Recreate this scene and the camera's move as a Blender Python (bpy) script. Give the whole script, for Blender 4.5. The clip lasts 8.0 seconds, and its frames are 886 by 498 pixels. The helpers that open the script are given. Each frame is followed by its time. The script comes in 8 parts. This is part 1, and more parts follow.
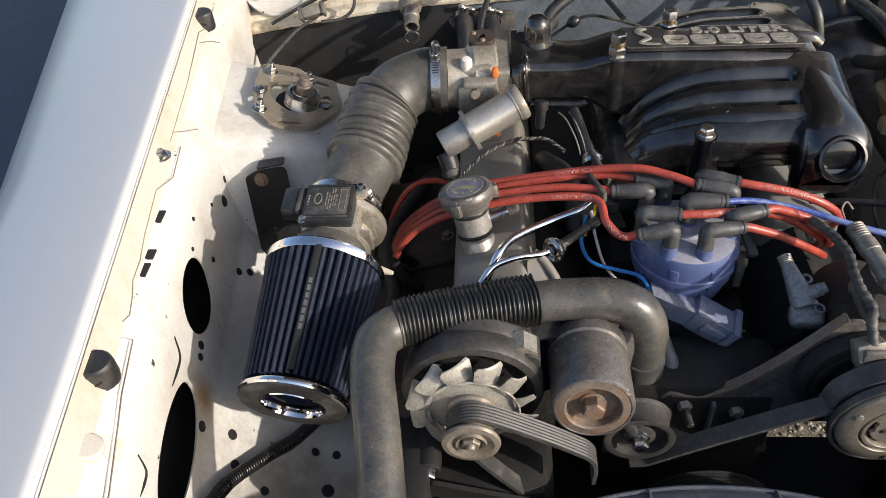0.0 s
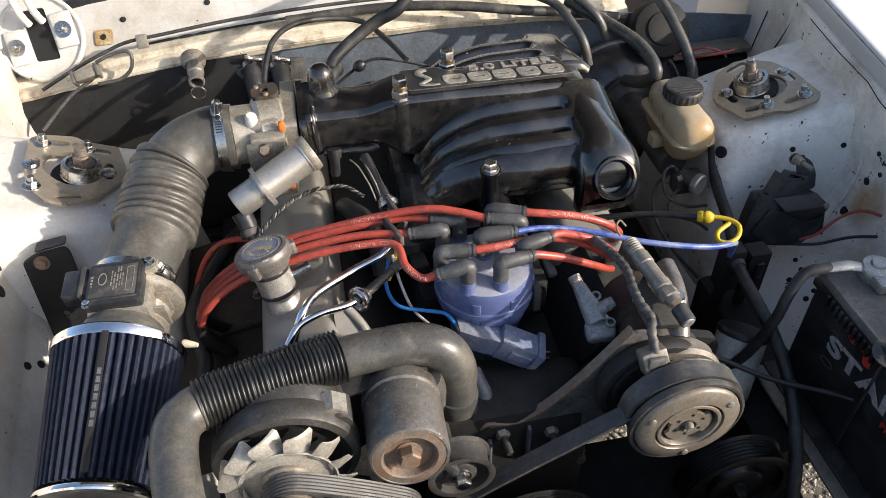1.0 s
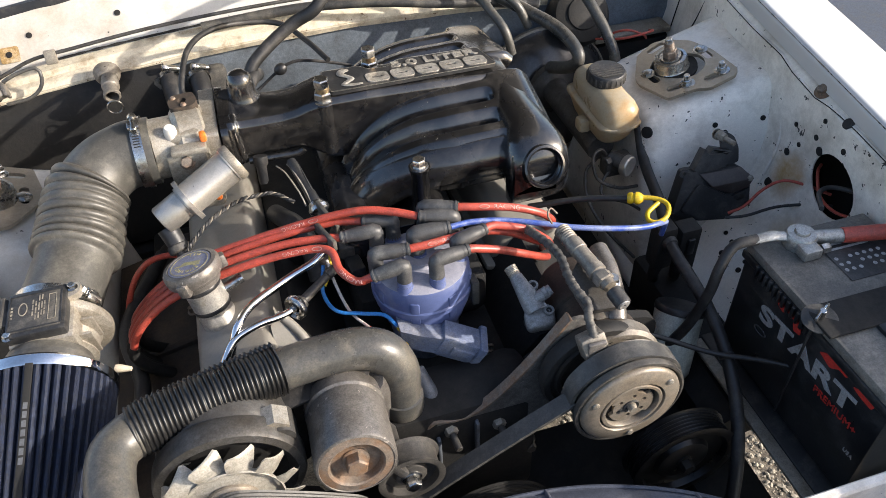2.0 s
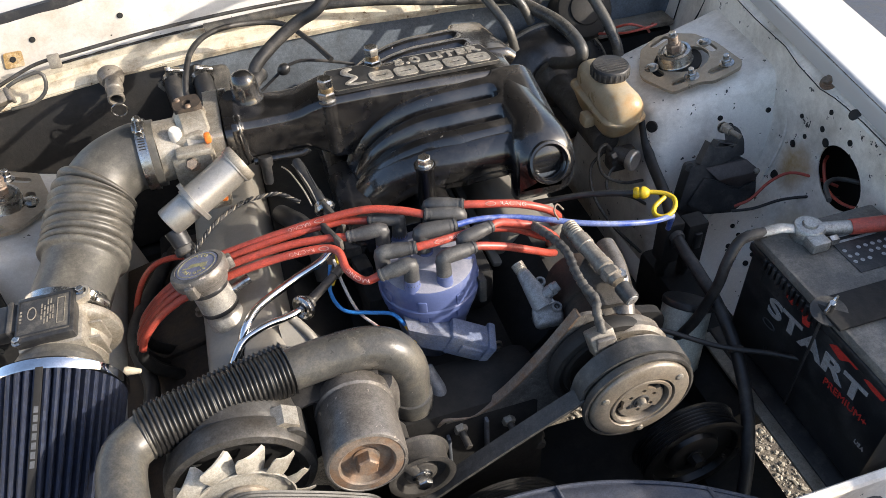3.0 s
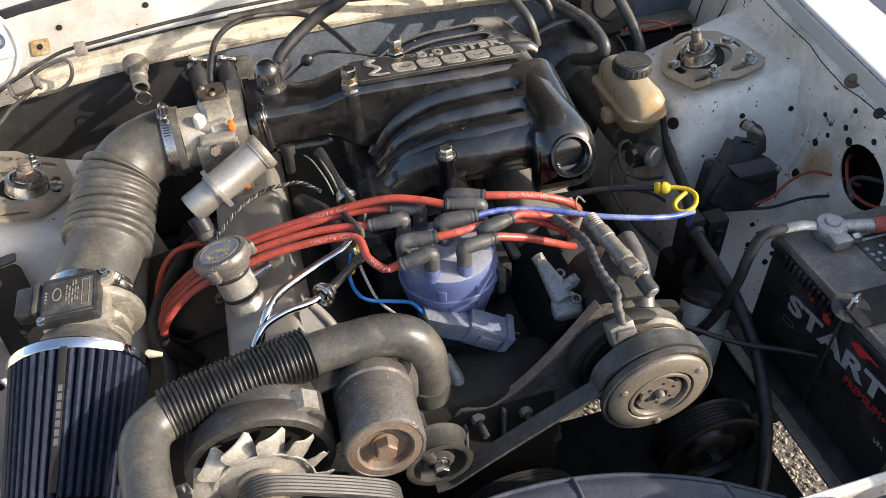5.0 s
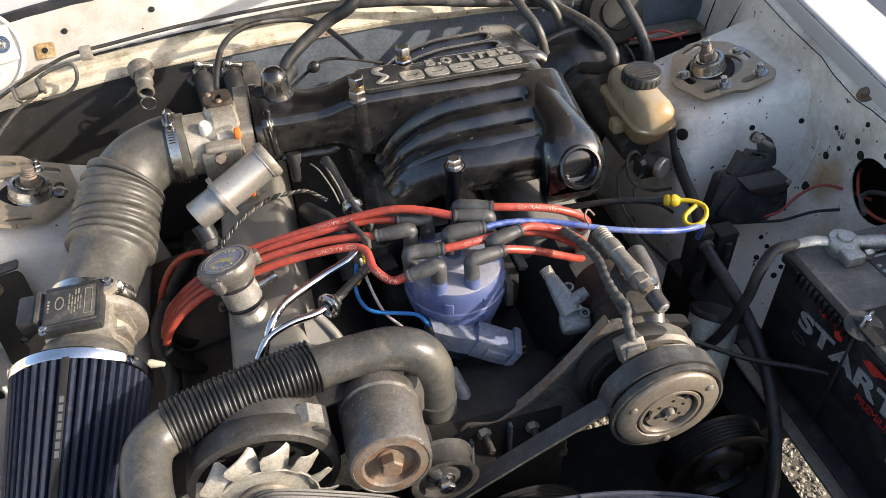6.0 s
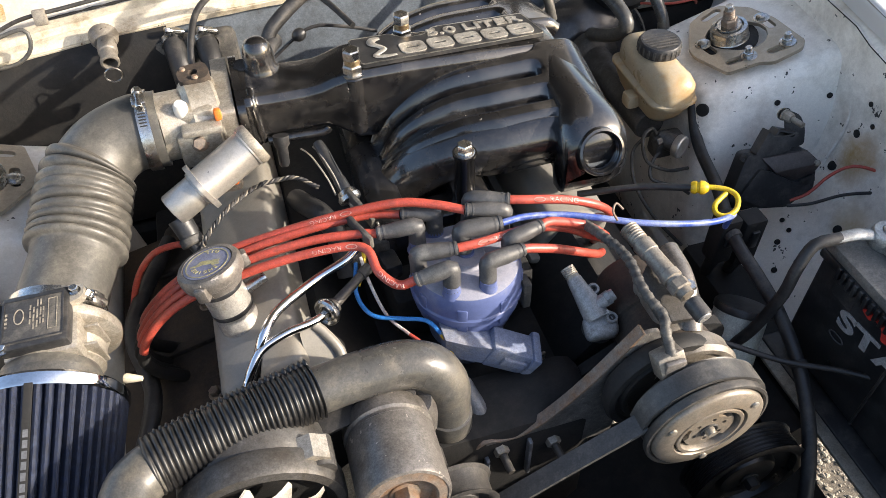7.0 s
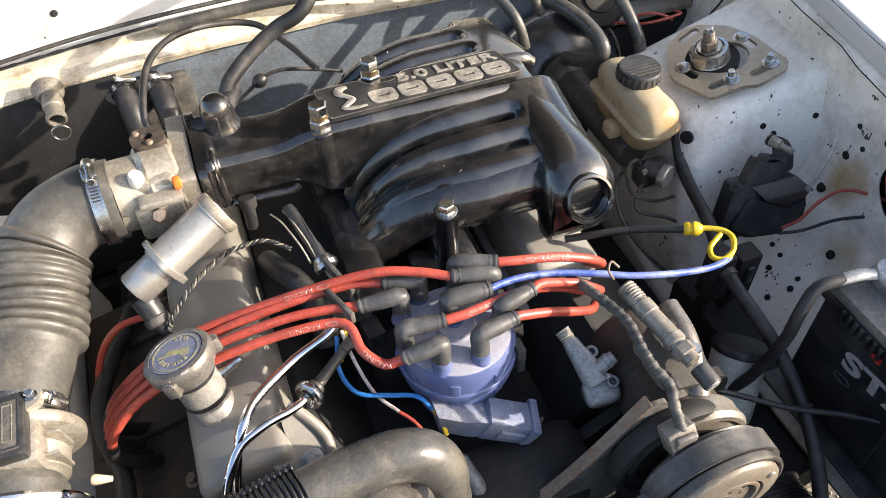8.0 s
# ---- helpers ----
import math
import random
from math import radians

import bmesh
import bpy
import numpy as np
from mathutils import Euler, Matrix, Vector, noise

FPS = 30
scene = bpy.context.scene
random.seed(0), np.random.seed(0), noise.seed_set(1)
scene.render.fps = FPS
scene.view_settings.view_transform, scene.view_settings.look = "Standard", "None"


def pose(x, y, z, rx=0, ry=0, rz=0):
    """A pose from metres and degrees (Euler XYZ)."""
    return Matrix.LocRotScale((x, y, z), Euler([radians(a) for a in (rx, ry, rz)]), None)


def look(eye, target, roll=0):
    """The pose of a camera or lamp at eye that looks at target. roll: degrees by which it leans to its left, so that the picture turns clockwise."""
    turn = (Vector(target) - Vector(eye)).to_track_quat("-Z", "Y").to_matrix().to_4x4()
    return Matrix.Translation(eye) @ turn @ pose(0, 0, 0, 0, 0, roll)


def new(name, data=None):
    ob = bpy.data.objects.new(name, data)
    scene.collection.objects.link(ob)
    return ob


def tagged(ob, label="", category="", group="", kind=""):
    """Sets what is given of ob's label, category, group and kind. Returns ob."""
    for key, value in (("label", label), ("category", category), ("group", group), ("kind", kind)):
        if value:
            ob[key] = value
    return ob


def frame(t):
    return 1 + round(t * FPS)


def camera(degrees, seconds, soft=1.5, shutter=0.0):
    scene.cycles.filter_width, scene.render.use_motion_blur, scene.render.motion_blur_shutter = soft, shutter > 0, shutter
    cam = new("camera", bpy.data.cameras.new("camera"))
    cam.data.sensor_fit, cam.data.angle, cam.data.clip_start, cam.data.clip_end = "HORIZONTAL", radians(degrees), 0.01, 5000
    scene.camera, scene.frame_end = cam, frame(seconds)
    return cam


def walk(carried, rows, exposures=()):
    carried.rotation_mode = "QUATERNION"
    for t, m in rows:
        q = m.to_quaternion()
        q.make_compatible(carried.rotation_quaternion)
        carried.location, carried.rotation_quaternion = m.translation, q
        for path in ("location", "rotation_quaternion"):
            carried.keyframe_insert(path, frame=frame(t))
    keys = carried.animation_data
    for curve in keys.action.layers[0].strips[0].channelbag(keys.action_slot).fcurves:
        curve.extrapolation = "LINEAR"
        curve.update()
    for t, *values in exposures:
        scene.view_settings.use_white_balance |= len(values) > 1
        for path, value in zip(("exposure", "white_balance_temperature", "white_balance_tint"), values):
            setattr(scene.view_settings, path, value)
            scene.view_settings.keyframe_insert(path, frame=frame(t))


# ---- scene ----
cam = camera(61.2, 8.0, soft=0.5)
PATH = [
    (0, (-0.228, -0.038, 1.508), (-0.39, 1.405, 0.132), -5.4),
    (0.5, (-0.205, -0.025, 1.519), (-0.199, 1.447, 0.165), -3.5),
    (1, (-0.165, -0.015, 1.526), (0.076, 1.444, 0.179), -2.1),
    (1.5, (-0.145, -0.011, 1.525), (0.207, 1.415, 0.168), -2.0),
    (3, (-0.148, -0.007, 1.525), (0.211, 1.406, 0.156), -4.1),
    (3.5, (-0.151, -0.012, 1.521), (0.191, 1.405, 0.152), -4.8),
    (4, (-0.156, -0.016, 1.52), (0.177, 1.401, 0.149), -4.6),
    (4.5, (-0.159, -0.016, 1.518), (0.169, 1.404, 0.148), -4.2),
    (6, (-0.165, 0.002, 1.519), (0.162, 1.431, 0.159), -3.3),
    (6.5, (-0.146, 0.043, 1.49), (0.179, 1.454, 0.11), -2.8),
    (7, (-0.181, 0.118, 1.488), (0.193, 1.446, 0.039), -1.7),
    (7.5, (-0.162, 0.18, 1.478), (0.231, 1.448, -0.017), -2.7),
    (8, (-0.163, 0.218, 1.506), (0.277, 1.501, 0.036), -2.6),
]
walk(cam, [(t, look(eye, target, roll)) for t, eye, target, roll in PATH], exposures=[(t, stops, 6350 + 50 * t, 12) for t, stops in ((0.0, 0.0), (0.5, -0.10), (1.0, 0.34), (1.5, 0.61), (3.5, 0.61), (4.5, 0.57), (6.5, 0.60), (7.5, 1.22), (8.0, 1.06))])

# ---- daylight: low sun from the car's left flank, slightly ahead of it ----
SUN = Vector((0.84, -0.42, 0.40)).normalized()
world = bpy.data.worlds.new("sky")
scene.world = world
world.use_nodes = True
wn = world.node_tree
sky = wn.nodes.new("ShaderNodeTexSky")
sky.sky_type = "NISHITA"
sky.sun_disc = False
sky.dust_density, sky.ozone_density = 2.5, 1.0
sky.sun_elevation = math.asin(SUN.z)
sky.sun_rotation = math.atan2(SUN.x, SUN.y)
wn.nodes["Background"].inputs["Strength"].default_value = 0.215
wn.links.new(sky.outputs["Color"], wn.nodes["Background"].inputs["Color"])
sun_data = bpy.data.lights.new("sun", "SUN")
sun_data.energy, sun_data.angle, sun_data.color = 5.0, radians(0.6), (1.0, 0.92, 0.80)
sun = new("sun", sun_data)
sun.matrix_world = look(SUN * 20, (0, 0, 0))


# ---- materials ----
def mat(name, col, rough=0.5, metal=0.0, var=0.18, scale=14.0, dirt=None, amount=0.35, dscale=9.0,
        bump=0.08, bscale=260.0, coat=0.0, spots=None, trans=0.0, sss=0.0, crough=0.12, rvar=0.12, grit=0.21, stain=None):
    m = bpy.data.materials.new(name)
    m.use_nodes = True
    nt = m.node_tree
    N, L = nt.nodes, nt.links
    b = N["Principled BSDF"]
    tc = N.new("ShaderNodeTexCoord")

    def noise_tex(s, detail=6.0, rough_=0.6):
        n = N.new("ShaderNodeTexNoise")
        n.inputs["Scale"].default_value = s
        n.inputs["Detail"].default_value = detail
        n.inputs["Roughness"].default_value = rough_
        L.new(tc.outputs["Object"], n.inputs["Vector"])
        return n

    def mix(fac, a, c):
        x = N.new("ShaderNodeMix")
        x.data_type = "RGBA"
        for i, v in ((0, fac), (6, a), (7, c)):
            if isinstance(v, tuple):
                x.inputs[i].default_value = (*v, 1.0)
            elif isinstance(v, float):
                x.inputs[i].default_value = v
            else:
                L.new(v, x.inputs[i])
        return x.outputs[2]

    def ramp(src, lo, hi):
        r = N.new("ShaderNodeMapRange")
        r.inputs["From Min"].default_value, r.inputs["From Max"].default_value = lo, hi
        L.new(src, r.inputs["Value"])
        return r.outputs["Result"]

    big, fine = noise_tex(scale), noise_tex(scale * 9, 4.0)
    dark = tuple(c * (1 - var) for c in col)
    light = tuple(min(1.0, c * (1 + var)) for c in col)
    c1 = mix(ramp(big.outputs["Fac"], 0.32, 0.68), dark, light)
    c2 = mix(ramp(fine.outputs["Fac"], 0.3, 0.7), tuple(c * (1 - var * 0.6) for c in col), c1)
    out = c2
    if dirt:
        dn = noise_tex(dscale, 9.0, 0.72)
        out = mix(ramp(dn.outputs["Fac"], 0.62 - amount * 0.4, 0.74 - amount * 0.2), out, dirt)
    if grit:
        for s_, d_, g_ in ((170.0, 6.0, grit), (520.0, 4.0, grit * 1.1)):
            gn = noise_tex(s_, d_, 0.7)
            gm = N.new("ShaderNodeMapRange")
            for key, val in (("From Min", 0.36), ("From Max", 0.62), ("To Min", 1.0 - g_), ("To Max", 1.0 + g_ * 0.35)):
                gm.inputs[key].default_value = val
            L.new(gn.outputs["Fac"], gm.inputs["Value"])
            x = N.new("ShaderNodeMix")
            x.data_type, x.blend_type = "RGBA", "MULTIPLY"
            x.inputs[0].default_value = 1.0
            L.new(out, x.inputs[6])
            L.new(gm.outputs["Result"], x.inputs[7])
            out = x.outputs[2]
    if spots:
        sp = noise_tex(spots[1], 3.0, 0.7)
        out = mix(ramp(sp.outputs["Fac"], spots[2], spots[2] + 0.015), out, spots[0])
    # wobbly tinted patches: stains, one of which also carries shade
    for centre, reach, tint in stain or ():
        geo = N.new("ShaderNodeNewGeometry")
        far = N.new("ShaderNodeVectorMath")
        far.operation = "DISTANCE"
        L.new(geo.outputs["Position"], far.inputs[0])
        far.inputs[1].default_value = centre
        sn_ = noise_tex(26.0, 7.0, 0.7)
        wob_ = N.new("ShaderNodeMath")
        wob_.operation = "MULTIPLY_ADD"
        L.new(sn_.outputs["Fac"], wob_.inputs[0])
        wob_.inputs[1].default_value = reach * 1.5
        L.new(far.outputs["Value"], wob_.inputs[2])
        cover_ = ramp(wob_.outputs["Value"], reach * 1.75, reach * 0.95)
        out = mix(cover_, out, tint)
    L.new(out, b.inputs["Base Color"])
    rr = N.new("ShaderNodeMapRange")
    rr.inputs["To Min"].default_value = max(0.02, rough - rvar)
    rr.inputs["To Max"].default_value = min(1.0, rough + rvar)
    rr.inputs["From Min"].default_value, rr.inputs["From Max"].default_value = 0.3, 0.7
    L.new(big.outputs["Fac"], rr.inputs["Value"])
    L.new(rr.outputs["Result"], b.inputs["Roughness"])
    b.inputs["Metallic"].default_value = metal
    b.inputs["Coat Weight"].default_value = coat
    b.inputs["Coat Roughness"].default_value = crough
    b.inputs["Transmission Weight"].default_value = trans
    if sss:
        b.inputs["Subsurface Weight"].default_value = sss
        b.inputs["Subsurface Radius"].default_value = (0.012, 0.008, 0.004)
    if bump:
        bn = noise_tex(bscale, 5.0, 0.65)
        bp = N.new("ShaderNodeBump")
        bp.inputs["Strength"].default_value = bump
        bp.inputs["Distance"].default_value = 0.002
        L.new(bn.outputs["Fac"], bp.inputs["Height"])
        L.new(bp.outputs["Normal"], b.inputs["Normal"])
        if coat:
            L.new(bp.outputs["Normal"], b.inputs["Coat Normal"])
    return m


# second patch: dirt plus the wheel house's shade, laid into the colour
WHITE = mat("white_paint_worn", (0.60, 0.585, 0.55), 0.42, 0, 0.08, 6, (0.43, 0.38, 0.31), 0.34, 5, 0.05, 120, spots=((0.05, 0.04, 0.035), 42, 0.70), grit=0.07, stain=(((-0.600, 0.50, 0.745), 0.040, (0.30, 0.21, 0.12)), ((-0.50, 0.42, 0.61), 0.13, (0.25, 0.225, 0.185)), ((-0.63, 0.34, 0.88), 0.025, (0.40, 0.29, 0.17))))
# same dusty body white, lifted and warmed to offset shade on the right
WHITE_IN = mat("white_paint_dusty_lifted", (0.88, 0.83, 0.755), 0.5, 0, 0.08, 7, (0.48, 0.43, 0.36), 0.38, 6, 0.06, 140, spots=((0.02, 0.02, 0.02), 55, 0.662), grit=0.06, coat=0.25, crough=0.3, stain=(((0.655, 0.765, 0.765), 0.050, (0.42, 0.27, 0.11)), ((0.60, 0.70, 0.70), 0.04, (0.50, 0.40, 0.26)), ((0.50, 0.92, 0.70), 0.05, (0.36, 0.31, 0.25))))
WHITE_OUT = mat("white_paint_gloss", (0.53, 0.53, 0.527), 0.36, 0, 0.03, 3, None, 0, 5, 0.02, 60, coat=0.35, grit=0.0)
CREAM = mat("cream_primer_dirty", (0.70, 0.63, 0.49), 0.55, 0, 0.10, 10, (0.36, 0.28, 0.18), 0.34, 24, 0.15, 150, spots=((0.16, 0.10, 0.05), 55, 0.675), grit=0.12)
FIREWALL = mat("blue_grey_firewall", (0.175, 0.205, 0.24), 0.45, 0.1, 0.2, 10, (0.08, 0.085, 0.09), 0.36, 8, 0.1, 120, spots=((0.45, 0.45, 0.43), 30, 0.72))
# near-black grime, lowered further so that shaded parts stay dark in sun
GRIME_SHADE = mat("black_grime_and_shade", (0.009, 0.0088, 0.0085), 0.75, 0.0, 0.5, 20, (0.020, 0.0175, 0.015), 0.3, 30, 0.3, 180)
RUBBER = mat("grey_rubber_hose", (0.066, 0.065, 0.061), 0.36, 0, 0.25, 12, (0.118, 0.106, 0.085), 0.38, 22, 0.09, 260, rvar=0.18, grit=0.24, spots=((0.17, 0.155, 0.13), 120, 0.715))
RUBBER_D = mat("black_rubber", (0.022, 0.022, 0.023), 0.5, 0, 0.25, 25, (0.06, 0.055, 0.05), 0.3, 25, 0.12, 300)
SLEEVE = mat("black_split_loom", (0.009, 0.009, 0.0095), 0.36, 0, 0.2, 25, (0.03, 0.028, 0.026), 0.25, 25, 0.06, 300, grit=0.1)
BELLOWS = mat("brown_grey_duct_rubber", (0.070, 0.067, 0.060), 0.42, 0, 0.14, 20, (0.125, 0.118, 0.102), 0.36, 34, 0.09, 260, grit=0.18)
PLASTIC = mat("black_plastic", (0.022, 0.023, 0.025), 0.42, 0, 0.2, 20, (0.07, 0.065, 0.06), 0.32, 22, 0.12, 350)
PLASTIC_D = mat("dusty_black_plastic", (0.045, 0.044, 0.043), 0.6, 0, 0.25, 20, (0.13, 0.12, 0.10), 0.42, 25, 0.15, 300)
BLACKGLOSS = mat("black_gloss_paint", (0.006, 0.006, 0.007), 0.26, 0, 0.3, 12, (0.034, 0.032, 0.030), 0.34, 16, 0.075, 170, coat=1.0, crough=0.05, spots=((0.30, 0.28, 0.25), 75, 0.735), rvar=0.08)
ALU = mat("cast_aluminium", (0.43, 0.397, 0.34), 0.44, 0.55, 0.12, 20, (0.31, 0.27, 0.21), 0.36, 34, 0.12, 420, grit=0.22)
ALU_D = mat("stained_dark_alloy", (0.105, 0.102, 0.097), 0.52, 0.5, 0.3, 22, (0.06, 0.053, 0.045), 0.46, 26, 0.25, 350)
NECK = mat("dull_nickel_neck", (0.52, 0.50, 0.46), 0.4, 0.6, 0.1, 25, (0.34, 0.31, 0.25), 0.34, 30, 0.08, 400)
STEEL = mat("zinc_steel", (0.56, 0.56, 0.55), 0.28, 1.0, 0.12, 40, (0.30, 0.25, 0.18), 0.3, 40, 0.06, 400)
CHROME = mat("chrome", (0.78, 0.78, 0.79), 0.08, 1.0, 0.04, 20, None, 0, 1, 0.02, 200, rvar=0.04, grit=0.06)
CAMPLATE = mat("golden_zinc_plate", (0.44, 0.375, 0.29), 0.36, 0.6, 0.10, 18, (0.36, 0.30, 0.22), 0.30, 16, 0.04, 300, grit=0.10)
BRASS = mat("yellow_zinc", (0.52, 0.42, 0.26), 0.4, 0.9, 0.2, 50, (0.28, 0.17, 0.09), 0.4, 60, 0.1, 400)
RUSTSTEEL = mat("rusty_steel", (0.225, 0.185, 0.15), 0.6, 0.3, 0.3, 30, (0.215, 0.118, 0.062), 0.44, 34, 0.3, 400)
GREYPAINT = mat("grey_worn_paint", (0.20, 0.185, 0.17), 0.40, 0.4, 0.2, 18, (0.085, 0.076, 0.064), 0.40, 22, 0.14, 300, spots=((0.36, 0.32, 0.28), 60, 0.655), grit=0.24)
VALVE = mat("greige_valve_cover", (0.245, 0.23, 0.20), 0.42, 0.1, 0.05, 8, (0.235, 0.21, 0.175), 0.30, 14, 0.03, 300, grit=0.07)
RED = mat("red_silicone", (0.46, 0.074, 0.048), 0.42, 0, 0.18, 40, (0.26, 0.06, 0.045), 0.36, 36, 0.04, 300)
REDTRIM = mat("red_print", (0.55, 0.04, 0.03), 0.45, 0, 0.1, 30, bump=0.02)
BLUEW = mat("blue_silicone", (0.04, 0.09, 0.38), 0.38, 0, 0.2, 20, (0.25, 0.30, 0.46), 0.44, 22, 0.04, 300, grit=0.25)
BLUEL = mat("light_blue_insulation", (0.03, 0.22, 0.62), 0.4, 0, 0.1, 30, bump=0.02)
YELLOW = mat("yellow_paint", (0.72, 0.50, 0.02), 0.38, 0, 0.10, 40, (0.40, 0.27, 0.03), 0.25, 40, 0.05, 300)
WHITEW = mat("white_insulation", (0.6, 0.57, 0.53), 0.45, 0, 0.1, 30, (0.4, 0.2, 0.16), 0.3, 30, 0.02)
BOOT = mat("grey_boot_rubber", (0.066, 0.066, 0.067), 0.46, 0, 0.14, 30, (0.13, 0.128, 0.122), 0.3, 30, 0.08, 350)
DIST = mat("violet_blue_cap", (0.090, 0.118, 0.255), 0.42, 0, 0.12, 20, (0.17, 0.19, 0.275), 0.28, 12, 0.05, 300, grit=0.06)
DISTG = mat("dusty_blue_grey_plastic", (0.15, 0.18, 0.27), 0.55, 0, 0.15, 20, (0.27, 0.27, 0.29), 0.36, 20, 0.1, 300)
RESV = mat("aged_ivory_plastic", (0.46, 0.38, 0.255), 0.36, 0, 0.10, 12, (0.40, 0.235, 0.085), 0.40, 11, 0.03, 200, sss=0.15, grit=0.07)
CASTBLUE = mat("blue_grey_casting", (0.15, 0.165, 0.19), 0.5, 0.2, 0.25, 22, (0.06, 0.06, 0.06), 0.4, 24, 0.2, 350)
SILVER = mat("clean_machined_silver", (0.50, 0.475, 0.435), 0.38, 0.7, 0.08, 25, (0.40, 0.37, 0.31), 0.34, 25, 0.08, 400, grit=0.10)
SHROUD = mat("blue_black_shroud_plastic", (0.085, 0.095, 0.125), 0.38, 0, 0.15, 14, (0.13, 0.13, 0.14), 0.3, 16, 0.06, 250)
RUSTSTAIN = mat("orange_rust_stain", (0.46, 0.30, 0.12), 0.7, 0, 0.3, 60, (0.55, 0.46, 0.33), 0.42, 60, 0.1, 300, grit=0.3)
HEADER = mat("brown_exhaust_metal", (0.038, 0.030, 0.024), 0.75, 0.1, 0.35, 30, (0.07, 0.05, 0.035), 0.42, 30, 0.25, 250)
FOAM = mat("white_canister_plastic", (0.58, 0.61, 0.55), 0.5, 0, 0.12, 12, (0.25, 0.24, 0.20), 0.4, 12, 0.06, 200)
FILTER = mat("navy_pleated_gauze", (0.006, 0.014, 0.042), 0.6, 0, 0.3, 60, (0.030, 0.040, 0.070), 0.24, 90, 0.6, 900, grit=0.5)
DISTTOP = mat("dusty_lavender_cap_top", (0.30, 0.30, 0.35), 0.55, 0, 0.12, 25, (0.20, 0.21, 0.27), 0.4, 20, 0.06, 300, grit=0.08)
REDPRINT = mat("faded_pink_print", (0.62, 0.42, 0.38), 0.5, 0, 0.2, 80, (0.45, 0.10, 0.07), 0.4, 90, 0.02)
BELTRIM = mat("black_clutch_rim", (0.062, 0.058, 0.053), 0.5, 0.2, 0.2, 30, (0.11, 0.10, 0.085), 0.34, 30, 0.12, 400)
ORANGE = mat("orange_plastic", (0.75, 0.19, 0.03), 0.5, 0, 0.1, 40, bump=0.03)
BOOST = mat("satin_black_booster", (0.034, 0.034, 0.036), 0.34, 0.2, 0.2, 10, (0.075, 0.07, 0.065), 0.34, 12, 0.08, 200, coat=0.5, crough=0.2)
BATT = mat("battery_black_case", (0.016, 0.017, 0.019), 0.38, 0, 0.2, 20, (0.05, 0.05, 0.05), 0.35, 20, 0.06, 300)
BATTOP = mat("dusty_battery_lid", (0.13, 0.125, 0.115), 0.6, 0, 0.18, 25, (0.24, 0.22, 0.19), 0.42, 20, 0.12, 300)
LEAD = mat("lead_clamp", (0.5, 0.5, 0.48), 0.45, 0.8, 0.2, 40, (0.3, 0.29, 0.27), 0.4, 40, 0.25, 400)
LETTER = mat("raised_letter_metal", (0.64, 0.615, 0.56), 0.4, 0.7, 0.15, 60, (0.28, 0.26, 0.22), 0.35, 50, 0.1, 400)
DIMPRINT = mat("dim_grey_print", (0.10, 0.105, 0.115), 0.5, 0, 0.2, 60, bump=0.02)
PRINT = mat("white_print", (0.40, 0.40, 0.395), 0.5, 0, 0.08, 60, (0.24, 0.235, 0.23), 0.3, 60, 0.02)
WHITEP = mat("milky_white_plastic", (0.62, 0.60, 0.56), 0.4, 0, 0.05, 20, (0.6, 0.57, 0.5), 0.3, 20, 0.02, grit=0.05)
TANPRINT = mat("worn_tan_print", (0.30, 0.27, 0.21), 0.5, 0, 0.25, 90, (0.10, 0.09, 0.08), 0.38, 120, 0.02)
GOLDPRINT = mat("gold_print", (0.42, 0.375, 0.17), 0.5, 0, 0.1, 60, (0.22, 0.21, 0.20), 0.42, 150, bump=0.02)
CAPBLUE = mat("slate_grey_decal", (0.19, 0.20, 0.28), 0.45, 0, 0.15, 40, (0.27, 0.27, 0.29), 0.36, 40, 0.04)
MODULE = mat("dusty_brown_black_module", (0.045, 0.036, 0.034), 0.55, 0, 0.15, 20, (0.075, 0.062, 0.055), 0.35, 25, 0.08, 300)
WEB = mat("dark_speckled_steel", (0.185, 0.178, 0.168), 0.42, 0.25, 0.25, 18, (0.085, 0.08, 0.074), 0.46, 24, 0.2, 200, spots=((0.22, 0.20, 0.17), 70, 0.66), grit=0.3)
FITTING = mat("speckled_brown_alloy", (0.255, 0.232, 0.198), 0.5, 0.3, 0.15, 25, (0.155, 0.13, 0.10), 0.42, 30, 0.10, 380, spots=((0.07, 0.055, 0.045), 90, 0.66), grit=0.2)
FAN = mat("pale_alloy_fan", (0.40, 0.38, 0.335), 0.5, 0.35, 0.1, 30, (0.26, 0.235, 0.19), 0.35, 30, 0.08, 300)
BELT = mat("ribbed_belt_rubber", (0.060, 0.0585, 0.056), 0.50, 0, 0.15, 40, (0.105, 0.10, 0.09), 0.36, 40, 0.12, 500)
GRAVEL = mat("gravel_dirt", (0.24, 0.21, 0.165), 0.9, 0, 0.4, 40, (0.12, 0.10, 0.08), 0.45, 45, 1.0, 60, grit=0.5)
DULLALU = mat("dull_grey_casting", (0.31, 0.315, 0.32), 0.46, 0.3, 0.12, 25, (0.17, 0.16, 0.15), 0.34, 30, 0.12, 380, grit=0.24)
LIP = mat("gritty_lip", (0.36, 0.33, 0.28), 0.75, 0, 0.2, 30, (0.12, 0.09, 0.06), 0.45, 60, 0.4, 260, spots=((0.05, 0.038, 0.026), 170, 0.56), grit=0.2)
FLANGE = mat("smudged_cream_flange", (0.50, 0.472, 0.42), 0.45, 0, 0.05, 7, (0.44, 0.39, 0.31), 0.26, 11, 0.04, 140, spots=((0.12, 0.10, 0.08), 34, 0.72), grit=0.05)
